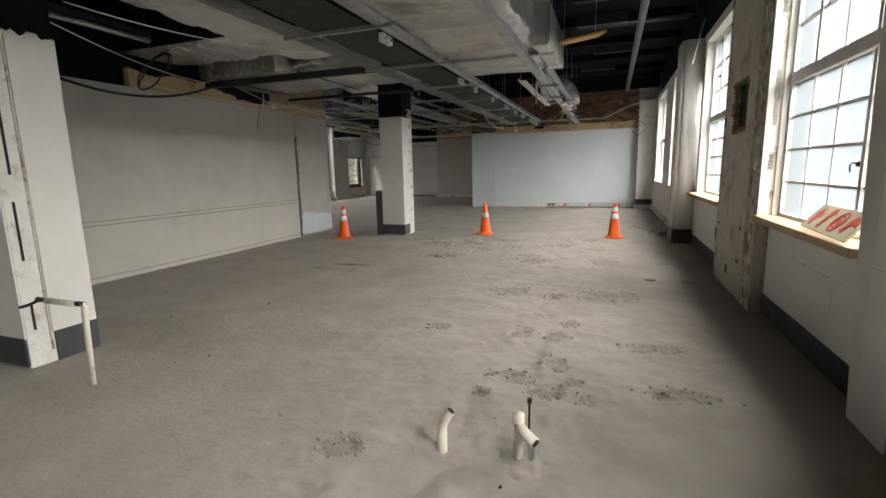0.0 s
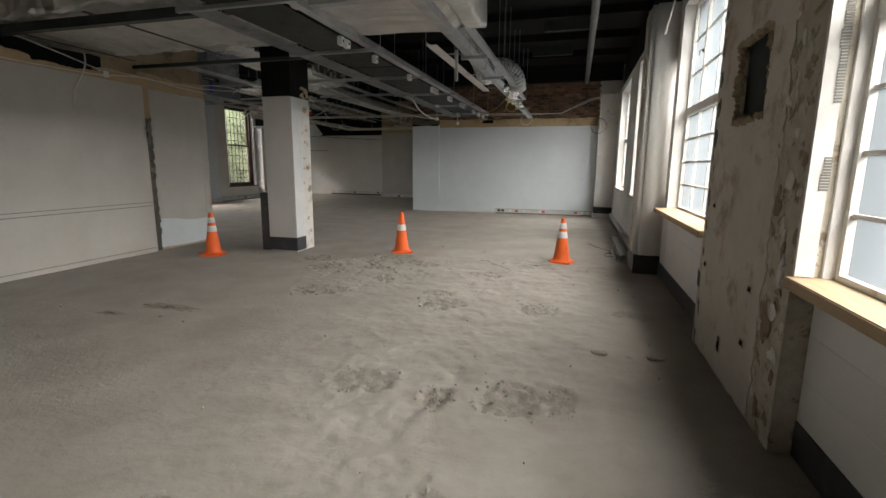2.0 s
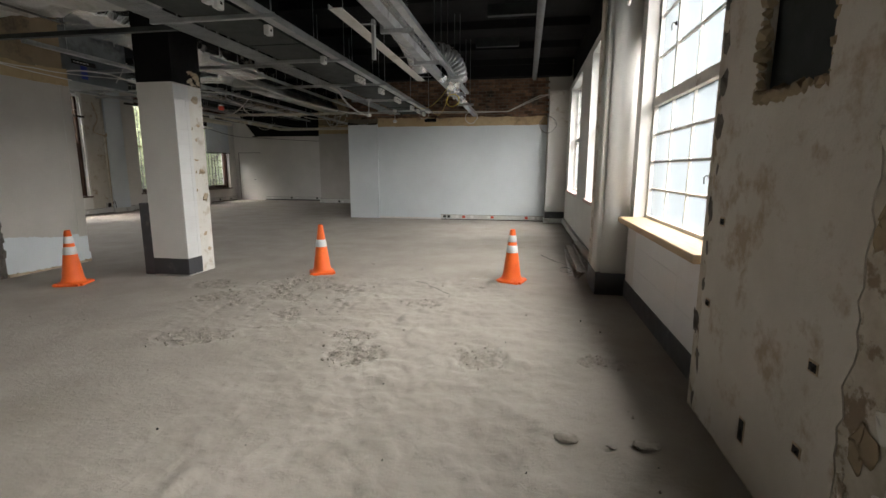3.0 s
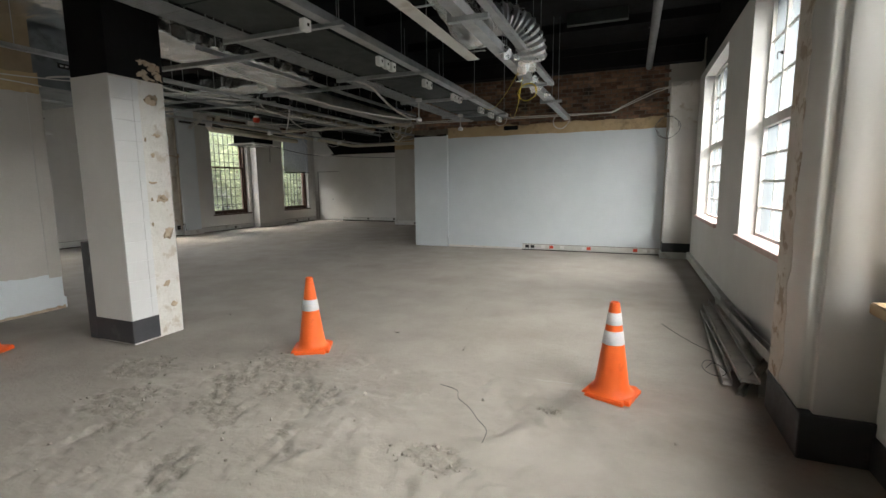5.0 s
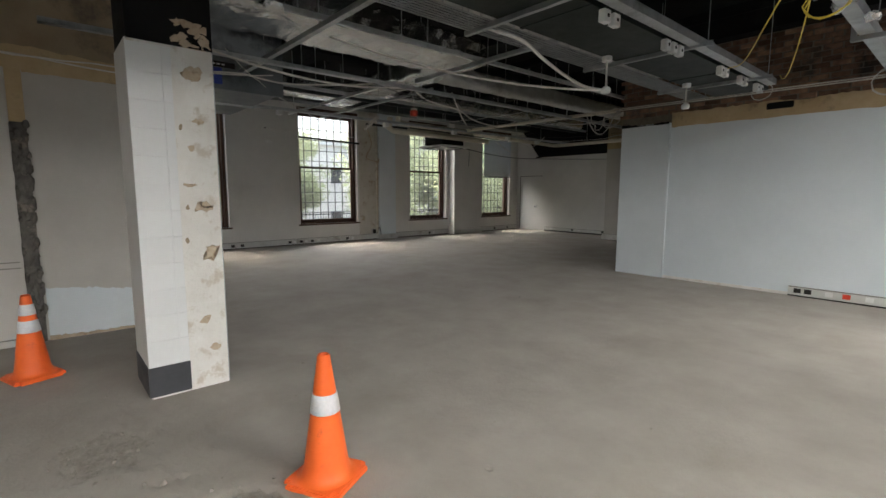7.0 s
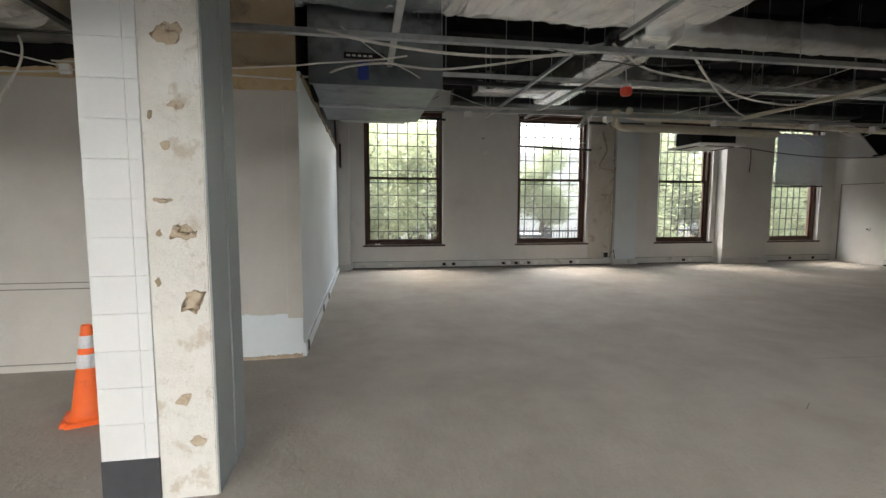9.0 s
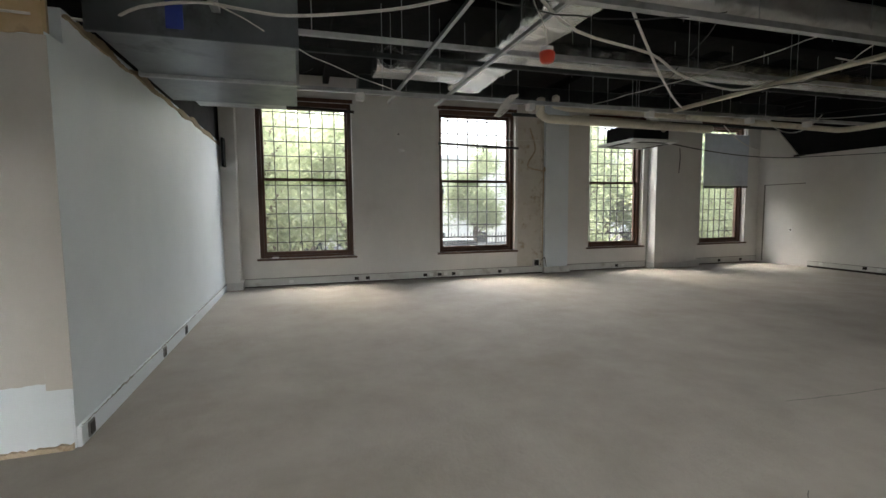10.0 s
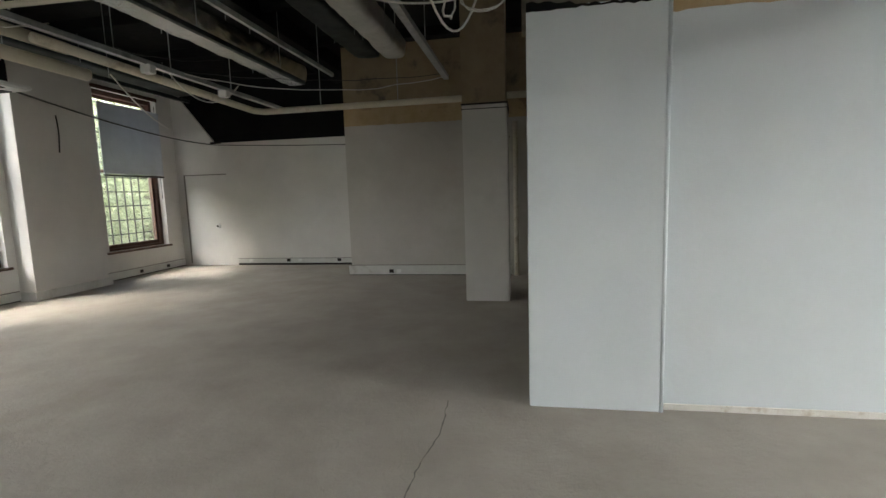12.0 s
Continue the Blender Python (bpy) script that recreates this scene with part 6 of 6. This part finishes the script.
def offcut(ax, ay, bx, by, z, w, h, lift, label):
    """A torn length of folded sheet metal lying from a to b."""
    d = Vector((bx - ax, by - ay, 0))
    n = d.normalized()
    s = Vector((-n.y, n.x, 0)) * w
    bm = bmesh.new()
    rings = []
    for i in range(11):
        f = i / 10
        p = Vector((ax, ay, z)) + d * f + Vector((0, 0, lift * f + 0.004 * noise.noise(Vector((ax * 3, f * 4, 0)))))
        prof = [p, p + s, p + s + Vector((0, 0, h)), p + s * 0.96 + Vector((0, 0, h)), p + s * 0.96 + Vector((0, 0, 0.006)), p + s * 0.04 + Vector((0, 0, 0.006)), p + s * 0.04 + Vector((0, 0, h)), p + Vector((0, 0, h))]
        rings.append([bm.verts.new(q) for q in prof])
    for a, b in zip(rings, rings[1:]):
        for k in range(8):
            bm.faces.new((a[k], a[(k + 1) % 8], b[(k + 1) % 8], b[k]))
    bm.faces.new(rings[0][::-1])
    bm.faces.new(rings[-1])
    bmesh.ops.recalc_face_normals(bm, faces=bm.faces[:])
    return single("metal_offcut", bm, M_DEBRIS, label, "metal offcut", "offcuts by the wall")


offcut(1.21, 12.85, 1.09, 10.6, 0.012, 0.07, 0.05, 0.0, "long dusty grey trunking offcut on the floor")
offcut(1.25, 13.0, 1.19, 10.5, 0.06, 0.13, 0.03, 0.03, "wide dusty grey trunking lid on the pile")
offcut(1.36, 13.4, 1.36, 10.7, 0.012, 0.11, 0.06, 0.0, "long dusty grey trunking offcut by the wall")
offcut(1.41, 13.2, 1.41, 10.6, 0.075, 0.06, 0.08, 0.12, "dusty grey metal strip leaning on the wall")
offcut(1.19, 12.3, 1.18, 10.8, 0.062, 0.04, 0.02, 0.0, "narrow grey metal strip on the pile")
offcut(1.44, 10.95, 1.16, 10.45, 0.13, 0.05, 0.04, -0.12, "torn metal bracket lying across the pile")
offcut(1.36, 10.75, 1.30, 10.45, 0.012, 0.06, 0.04, 0.0, "short white metal piece on the floor")
offcut(1.36, 12.9, 1.33, 11.3, 0.115, 0.05, 0.02, 0.02, "bent grey metal strip on the pile")
single("wire_tangle", tube(eased(((1.16, 11.0, 0.02), (1.06, 11.1, 0.03), (1.0, 10.98, 0.02), (1.02, 10.82, 0.02), (1.1, 10.74, 0.03), (1.15, 10.8, 0.05), (1.08, 10.95, 0.06), (1.02, 10.9, 0.03))), 0.0028, 6), M_BLACKCABLE, "dark wire looped on the floor", "wire", smooth=True)
single("floor_cable", tube(eased(((-0.95, 9.82, 0.02), (-0.8, 9.78, 0.015), (-0.74, 9.66, 0.012), (-0.62, 9.55, 0.012), (-0.52, 9.42, 0.012), (-0.42, 9.3, 0.012), (-0.4, 9.15, 0.012))), 0.0024, 6), M_BLACKCABLE, "thin black cable end on the floor", "cable", smooth=True)
single("floor_wire", tube(eased(((0.75, 12.2, 0.012), (0.95, 11.7, 0.012), (1.15, 11.35, 0.012))), 0.0026, 6), M_BLACKCABLE, "thin dark wire on the floor", "wire", smooth=True)


M_SMEAR = mat("dark_floor_smear", (0.20, 0.175, 0.145), (0.28, 0.25, 0.21), 9, 0.95, bump=0.5, fine=30, stain=(0.34, 0.31, 0.27), stain_scale=6, amount=0.5, edge=0.3)


def smear(px, py, rx, ry, seed):
    """A dark dirt mark with a ragged outline lying on the screed."""
    bm = bmesh.new()
    rings = []
    for f in (0.25, 0.5, 0.75, 1.0):
        ring = []
        for k in range(56):
            a = 6.28318 * k / 56
            d = f * (0.8 + 0.55 * noise.noise(Vector((math.cos(a) * 1.6, math.sin(a) * 1.6, seed))) + 0.4 * noise.noise(Vector((math.cos(a) * 6, math.sin(a) * 6, seed + 4))))
            x, y = px + rx * d * math.cos(a), py + ry * d * math.sin(a)
            ring.append(bm.verts.new((x, y, floor_height(x, y) + 0.004 - 0.003 * f)))
        rings.append(ring)
    bm.faces.new(rings[0])
    for p, q in zip(rings, rings[1:]):
        for k in range(56):
            bm.faces.new((p[k], p[(k + 1) % 56], q[(k + 1) % 56], q[k]))
    return single("floor_smear", bm, M_SMEAR, "dark dirt smear on the dusty floor", "stain", kind="structure", smooth=True)


smear(-3.66, 6.38, 0.38, 0.10, 2)
smear(-4.05, 6.05, 0.20, 0.06, 5)
smear(-0.35, 5.30, 0.07, 0.15, 8)

def crack(points, w, seed, m=M_CHASE, label="dark hairline crack in the floor"):
    """A dark irregular crack line lying in the screed."""
    rnd = random.Random(seed)
    pts = []
    for a, b in zip(points, points[1:]):
        a, b = Vector(a), Vector(b)
        n = max(2, int((b - a).length / 0.05))
        pts += [a.lerp(b, i / n) + Vector((rnd.uniform(-0.008, 0.008), rnd.uniform(-0.008, 0.008), 0)) for i in range(n)]
    bm = bmesh.new()
    prev = None
    for i, p in enumerate(pts):
        q = w * rnd.uniform(0.4, 1.2)
        z = floor_height(p.x, p.y) + 0.004
        cur = [bm.verts.new((p.x - q, p.y, z)), bm.verts.new((p.x + q, p.y, z))]
        if prev:
            bm.faces.new((prev[0], prev[1], cur[1], cur[0]))
        prev = cur
    return single("floor_crack", bm, m, label, "crack", kind="structure")


crack([(-5.54, 17.8, 0), (-5.52, 17.3, 0), (-5.58, 16.9, 0), (-5.6, 16.2, 0), (-5.66, 15.6, 0)], 0.005, 3)
crack([(-0.25, 10.21, 0), (-0.1, 10.24, 0), (0.06, 10.25, 0)], 0.012, 7, M_STRIPPED, "pale scuff mark on the floor")
crack([(0.5, 10.11, 0), (0.75, 10.18, 0), (1.0, 10.23, 0)], 0.008, 8, M_RUBBLE, "pale scuff mark on the floor")
crack([(-4.6, 14.4, 0), (-4.68, 14.5, 0), (-4.72, 14.62, 0)], 0.004, 5)


def chips(n, seed, spots, lo, hi, material, name, label):
    """Loose stones scattered on the broken screed."""
    rnd = random.Random(seed)
    bm = bmesh.new()
    for i in range(n):
        px, py, rx, ry, _ = spots[rnd.randrange(len(spots))]
        a, d = rnd.uniform(0, 6.283), 1.25 * math.sqrt(rnd.random())
        x, y = px + rx * d * math.cos(a), py + ry * d * math.sin(a)
        if not (-6.3 < x < 1.45):
            continue
        s = lo + (hi - lo) * rnd.random() ** 3
        m = Matrix.Translation((x, y, floor_height(x, y) + s * 0.25)) @ Euler((rnd.uniform(0, 6), rnd.uniform(0, 6), rnd.uniform(0, 6))).to_matrix().to_4x4() @ Matrix.Diagonal((s * rnd.uniform(0.7, 1.4), s * rnd.uniform(0.6, 1.1), s * rnd.uniform(0.4, 0.8), 1))
        vs = [m @ Vector(c) for c in ((1, 0, 0), (-1, 0.2, 0), (0, 1, 0.1), (0.1, -1, 0), (0, 0, 1), (0, 0.1, -1))]
        v = [bm.verts.new(c) for c in vs]
        for q in ((0, 2, 4), (2, 1, 4), (1, 3, 4), (3, 0, 4), (2, 0, 5), (1, 2, 5), (3, 1, 5), (0, 3, 5)):
            bm.faces.new([v[k] for k in q])
    me = bpy.data.meshes.new(name)
    bm.to_mesh(me)
    bm.free()
    me.materials.append(material)
    return tagged(new(name, me), label, "rubble", kind="stuff")


chips(1500, 5, ROUGH, 0.004, 0.022, M_RUBBLE, "rubble_chips", "loose mortar chips on the broken screed")
chips(160, 8, [(-1.5, 6, 3.2, 3.2, 0), (-0.5, 3, 2.4, 2.4, 0), (-2.5, 9, 2.6, 2.6, 0)], 0.004, 0.018, M_RUBBLE, "scattered_grit", "grit scattered over the floor")
chips(28, 12, [(-1.5, 6, 3.6, 3.6, 0), (0.2, 6, 1.5, 1.5, 0)], 0.006, 0.02, M_BAR, "dark_crumbs", "dark crumbs scattered over the floor")
for x, y, r in ((0.72, 6.41, 0.07), (1.15, 6.42, 0.075), (0.95, 6.36, 0.03), (-2.54, 7.38, 0.06), (-3.45, 6.1, 0.035), (-1.9, 10.9, 0.03)):
    bm = bmesh.new()
    bmesh.ops.create_icosphere(bm, subdivisions=2, radius=r, matrix=Matrix.Translation((x, y, 0.012)) @ Matrix.Diagonal((1, 0.8, 0.25, 1)))
    for v in bm.verts:
        v.co += noise.noise_vector(v.co * 20) * 0.012
    single("mortar_flake", bm, M_RUBBLE, "flat broken mortar flake on the floor", "mortar flake", "mortar flakes")

# painted board on the window sill
board = thing("painted_board", (1.63, 3.87, 0.98), "cream board with red painted shapes leaning on the window", "board")
bm = box(-0.02, 0.0, -0.43, 0.43, 0, 0.22)
lean = Matrix.Translation((1.57, 3.87, 0.98)) @ Euler((0, radians(42), radians(-4))).to_matrix().to_4x4()
bmesh.ops.bevel(bm, geom=bm.edges[:], offset=0.003, segments=1, affect="EDGES")
bmesh.ops.transform(bm, matrix=lean, verts=bm.verts[:])
part("panel", bm, M_SIGN, board)


def red_shape(polys, name):
    bm = bmesh.new()
    for poly in polys:
        a = [bm.verts.new(lean @ Vector((-0.0215, y, z))) for y, z in poly]
        b = [bm.verts.new(lean @ Vector((-0.0245, y, z))) for y, z in poly]
        bm.faces.new(b)
        for i in range(len(poly)):
            j = (i + 1) % len(poly)
            bm.faces.new((a[i], a[j], b[j], b[i]))
    bmesh.ops.recalc_face_normals(bm, faces=bm.faces[:])
    part(name, bm, M_RED, board, "red painted shape")


red_shape([[(0.34, 0.03), (0.30, 0.03), (0.29, 0.1), (0.24, 0.11), (0.30, 0.19), (0.37, 0.14), (0.35, 0.1)]], "figure")
red_shape([[(0.15, 0.03), (0.11, 0.03), (0.08, 0.15), (0.04, 0.15), (0.09, 0.2), (0.14, 0.19)]], "figure")
for r0, r1 in ((0.085, 0.07), (0.055, 0.04), (0.025, 0.0)):
    ring = [[(-0.11 + a * math.cos(6.2832 * (k + o) / 16), 0.11 + a * math.sin(6.2832 * (k + o) / 16)) for a, o in ((r0, 0), (r0, 1), (r1, 1), (r1, 0))] for k in range(16)] if r1 else [[(-0.11 + r0 * math.cos(6.2832 * k / 16), 0.11 + r0 * math.sin(6.2832 * k / 16)) for k in range(16)]]
    red_shape(ring, "ring")
red_shape([[(-0.24, 0.06), (-0.3, 0.04), (-0.32, 0.12), (-0.4, 0.1), (-0.38, 0.17), (-0.28, 0.18)]], "figure")
single("sill_object", box(WEST + 0.0, WEST + 0.05, 11.22, 11.36, SILL_W, SILL_W + 0.035), M_PLASTIC, "small white box on the window sill", "box", bevel=0.005)


# ---- outside ----
GROUND = -1.3
single("ground", box(-900, 900, -900, 900, GROUND - 0.2, GROUND), M_ASPHALT, "asphalt yard reaching away from the building", "ground", kind="structure")


def tree(x, y, height, crown, seed, leaves=5200):
    rnd = random.Random(seed)
    t = thing("tree", (x, y, GROUND), "leafy green tree outside the windows", "tree", "trees outside")
    base = Vector((x, y, GROUND))
    bm = tube([base, base + Vector((0.1, 0.1, height * 0.35)), base + Vector((0.0, 0.2, height * 0.75))], [0.2, 0.15, 0.06], 8)
    tips = []
    for i in range(17):
        a, f = rnd.uniform(0, 6.283), rnd.uniform(0.14, 0.75)
        s = base + Vector((0.1 * f, 0.2 * f, height * f))
        e = s + Vector((math.cos(a) * crown * rnd.uniform(0.4, 0.85), math.sin(a) * crown * rnd.uniform(0.4, 0.85), height * rnd.uniform(0.05, 0.28)))
        m = s.lerp(e, 0.5) + Vector((0, 0, 0.2))
        tube([s, m, e], [0.06, 0.04, 0.015], 6, bm)
        tips += [m, e, s.lerp(e, 0.75)]
    part("trunk", bm, M_BARK, t, "", True)
    centres = [(p + Vector([rnd.gauss(0, 0.3) for _ in range(3)]), rnd.uniform(0.4, 0.95)) for p in tips for _ in range(2)]
    verts, faces = [], []
    for i in range(leaves):
        c, r = centres[rnd.randrange(len(centres))]
        d = Vector([rnd.gauss(0, 1) for _ in range(3)]).normalized() * r * rnd.random() ** 0.4
        p = c + d
        u = Vector([rnd.gauss(0, 1) for _ in range(3)]).normalized()
        v = u.cross(Vector([rnd.gauss(0, 1) for _ in range(3)])).normalized()
        s = rnd.uniform(0.06, 0.12)
        k = len(verts)
        verts += [p - u * s - base, p + v * s * 0.45 - base, p + u * s - base, p - v * s * 0.45 - base]
        faces.append((k, k + 1, k + 2, k + 3))
    me = bpy.data.meshes.new("crown")
    me.from_pydata(verts, [], faces)
    me.materials.append(M_LEAF)
    c = new("crown", me)
    c.parent = t
    return t


for k, (x, y, h, r) in enumerate(((-22.5, 8.6, 7.5, 2.8), (-22.0, 12.2, 7.5, 2.8), (-25.0, 10.5, 8.5, 3.2), (-26.0, 14.2, 8.0, 2.8), (-28.5, 22.6, 8.0, 2.4), (-22.5, 26.2, 7.5, 2.8), (-24.5, 29.6, 8.0, 3.0),
                                (-22.0, 32.8, 7.5, 2.8), (-26.0, 35.0, 8.0, 3.2), (-24.0, 38.5, 8.0, 3.0), (-31.0, 31.0, 9.0, 3.4), (-30.0, 7.0, 9.0, 3.4))):
    tree(x - 2.8, y, h, r, 40 + k, 17000)


for k, (x, y, h, r) in enumerate(((-17.8, 10.6, 6.4, 1.9), (-18.3, 13.4, 6.4, 1.8), (-18.0, 21.2, 6.4, 1.9), (-17.9, 25.8, 6.4, 2.0), (-18.2, 29.5, 6.4, 2.0))):
    tree(x, y, h, r, 90 + k, 9500)


def far_building(x0, x1, y0, y1, h, label, rows, cols, face):
    b = thing("building", ((x0 + x1) / 2, (y0 + y1) / 2, -3.2), label, "building", "buildings outside")
    part("wall", box(x0, x1, y0, y1, -3.2, h), M_RENDERWALL, b)
    part("roof", box(x0 - 0.3, x1 + 0.3, y0 - 0.3, y1 + 0.3, h, h + 0.35), M_TRUNK, b)
    xf = x1 if face > 0 else x0
    for r in range(rows):
        for c in range(cols):
            y = y0 + (y1 - y0) * (c + 0.5) / cols
            z = -2.2 + (h + 2.2) * (r + 0.1) / rows
            w = part("window", boxes([(xf - 0.06, xf + 0.06, y - 0.62, y - 0.55, z, z + 1.5), (xf - 0.06, xf + 0.06, y + 0.55, y + 0.62, z, z + 1.5), (xf - 0.06, xf + 0.06, y - 0.55, y + 0.55, z, z + 0.07), (xf - 0.06, xf + 0.06, y - 0.55, y + 0.55, z + 1.43, z + 1.5)]), M_STEELPAINT, b)
            part("pane", box(xf - 0.02, xf + 0.02, y - 0.55, y + 0.55, z + 0.07, z + 1.43), M_DARKGLASS, w)


far_building(-52, -42, 5, 70, 6.0, "pale rendered building across the yard", 2, 16, 1)
far_building(8.5, 16, -12, 30, 2.4, "low pale rendered building next door", 1, 9, -1)


def car(x, y, turn, paint, label):
    c = thing("parked_car", (x, y, -3.2), label, "car", "parked cars")
    bm = box(x - 2.1, x + 2.1, y - 0.85, y + 0.85, -2.95, -2.4)
    part("body", bm, paint, c, bevel=0.12)
    bm = box(x - 1.3, x + 1.2, y - 0.75, y + 0.75, -2.42, -1.8)
    for v in bm.verts:
        if v.co.z > -2:
            v.co.x = x + (v.co.x - x) * 0.72
            v.co.y = y + (v.co.y - y) * 0.85
    part("cabin", bm, M_DARKGLASS, c, "dark glazed cabin", bevel=0.06)
    part("roof", box(x - 0.9, x + 0.85, y - 0.62, y + 0.62, -1.81, -1.75), paint, c, bevel=0.02)
    for dx in (-1.3, 1.3):
        for dy in (-0.8, 0.8):
            part("wheel", tube([(x + dx, y + dy - 0.1, -2.9), (x + dx, y + dy + 0.1, -2.9)], 0.3, 18), M_TYRE, c)
    c.rotation_euler = (0, 0, radians(turn))
    c.location.z = GROUND


car(-27.5, 11.9, 85, M_CARWHITE, "white parked car in the yard")
car(-25.5, 19.4, 80, M_CARWHITE, "white parked car in the yard")
car(-27.5, 31.6, 95, M_CARWHITE, "white parked car in the yard")
fence = thing("railing_fence", (-23.2, 20, -3.2), "dark iron railing along the yard", "fence")
for z in (-1.55, -2.9):
    part("rail", box(-23.22, -23.18, 15, 40, z, z + 0.05), M_BAR, fence)
bm = bmesh.new()
for k in range(160):
    y = 15 + k * 0.155
    box(-23.21, -23.19, y - 0.01, y + 0.01, -3.2, -1.35, bm=bm)
part("bars", bm, M_BAR, fence)
fence.location.z = GROUND


# ---- tiles and bricks, one by one ----
def piece(name, me, at, parent, scale=(1, 1, 1)):
    ob = new(name, me)
    ob.parent = parent
    ob.location = Vector(at) - BASE[parent.name]
    ob.scale = scale
    return ob


def slab_mesh(name, w, d, h, material, b=0.003):
    bm = box(-d / 2, d / 2, -w / 2, w / 2, 0, h)
    bmesh.ops.bevel(bm, geom=bm.edges[:], offset=b, segments=1, affect="EDGES")
    me = bpy.data.meshes.new(name)
    bm.to_mesh(me)
    bm.free()
    me.materials.append(material)
    return me


rnd = random.Random(77)
tile = slab_mesh("tile", 0.2138, 0.014, 0.1953, M_TILE, 0.001)
tile_small = slab_mesh("tile", 0.0618, 0.014, 0.1953, M_TILE, 0.001)
for r in range(12):
    z = 0.252 + r * 0.1965
    piece("tile", tile, (-4.176 + rnd.uniform(-0.0006, 0.0006), 9.718, z), col)
    piece("tile", tile_small, (-4.176 + rnd.uniform(-0.0006, 0.0006), 9.857, z), col)
tile_big = slab_mesh("tile", 0.325, 0.016, 0.4445, M_TILE, 0.001)
near_pier = bpy.data.objects["pier_east_near"]
for r in range(8):
    piece("tile", tile_big, (1.532 + rnd.uniform(-0.001, 0.001), 2.89, 0.02 + r * 0.446), near_pier)
bay = slab_mesh("tile", 0.725, 0.012, 0.2365, M_TILE, 0.001)
wall_e = bpy.data.objects["wall_east"]
BASE["wall_east"] = Vector(wall_e.location)
for r in range(3):
    for k in range(3):
        piece("tile", bay, (EAST - 0.004 + rnd.uniform(-0.001, 0.001), 3.45 + 0.727 * k, 0.202 + r * 0.2375), wall_e)
for r in range(3):
    for k in range(3):
        piece("tile", bay, (EAST - 0.004 + rnd.uniform(-0.001, 0.001), 7.42 + 0.727 * k, 0.202 + r * 0.2375), wall_e)

bm = box(-0.112, 0.112, -0.02, 0.02, 0, 0.068)
bmesh.ops.bevel(bm, geom=bm.edges[:], offset=0.006, segments=1, affect="EDGES")
brick = bpy.data.meshes.new("brick")
bm.to_mesh(brick)
bm.free()
brick.materials.append(M_BRICK)
for r in range(13):
    z = 2.985 + r * 0.081
    x = -4.9 + (0.12 if r % 2 else 0)
    while x < 0.95:
        piece("brick", brick, (x, NORTH + 0.022 + rnd.uniform(-0.008, 0.012), z + rnd.uniform(-0.004, 0.004)), brick_wall, (rnd.uniform(0.9, 1.02), 1, rnd.uniform(0.9, 1.05)))
        x += 0.238
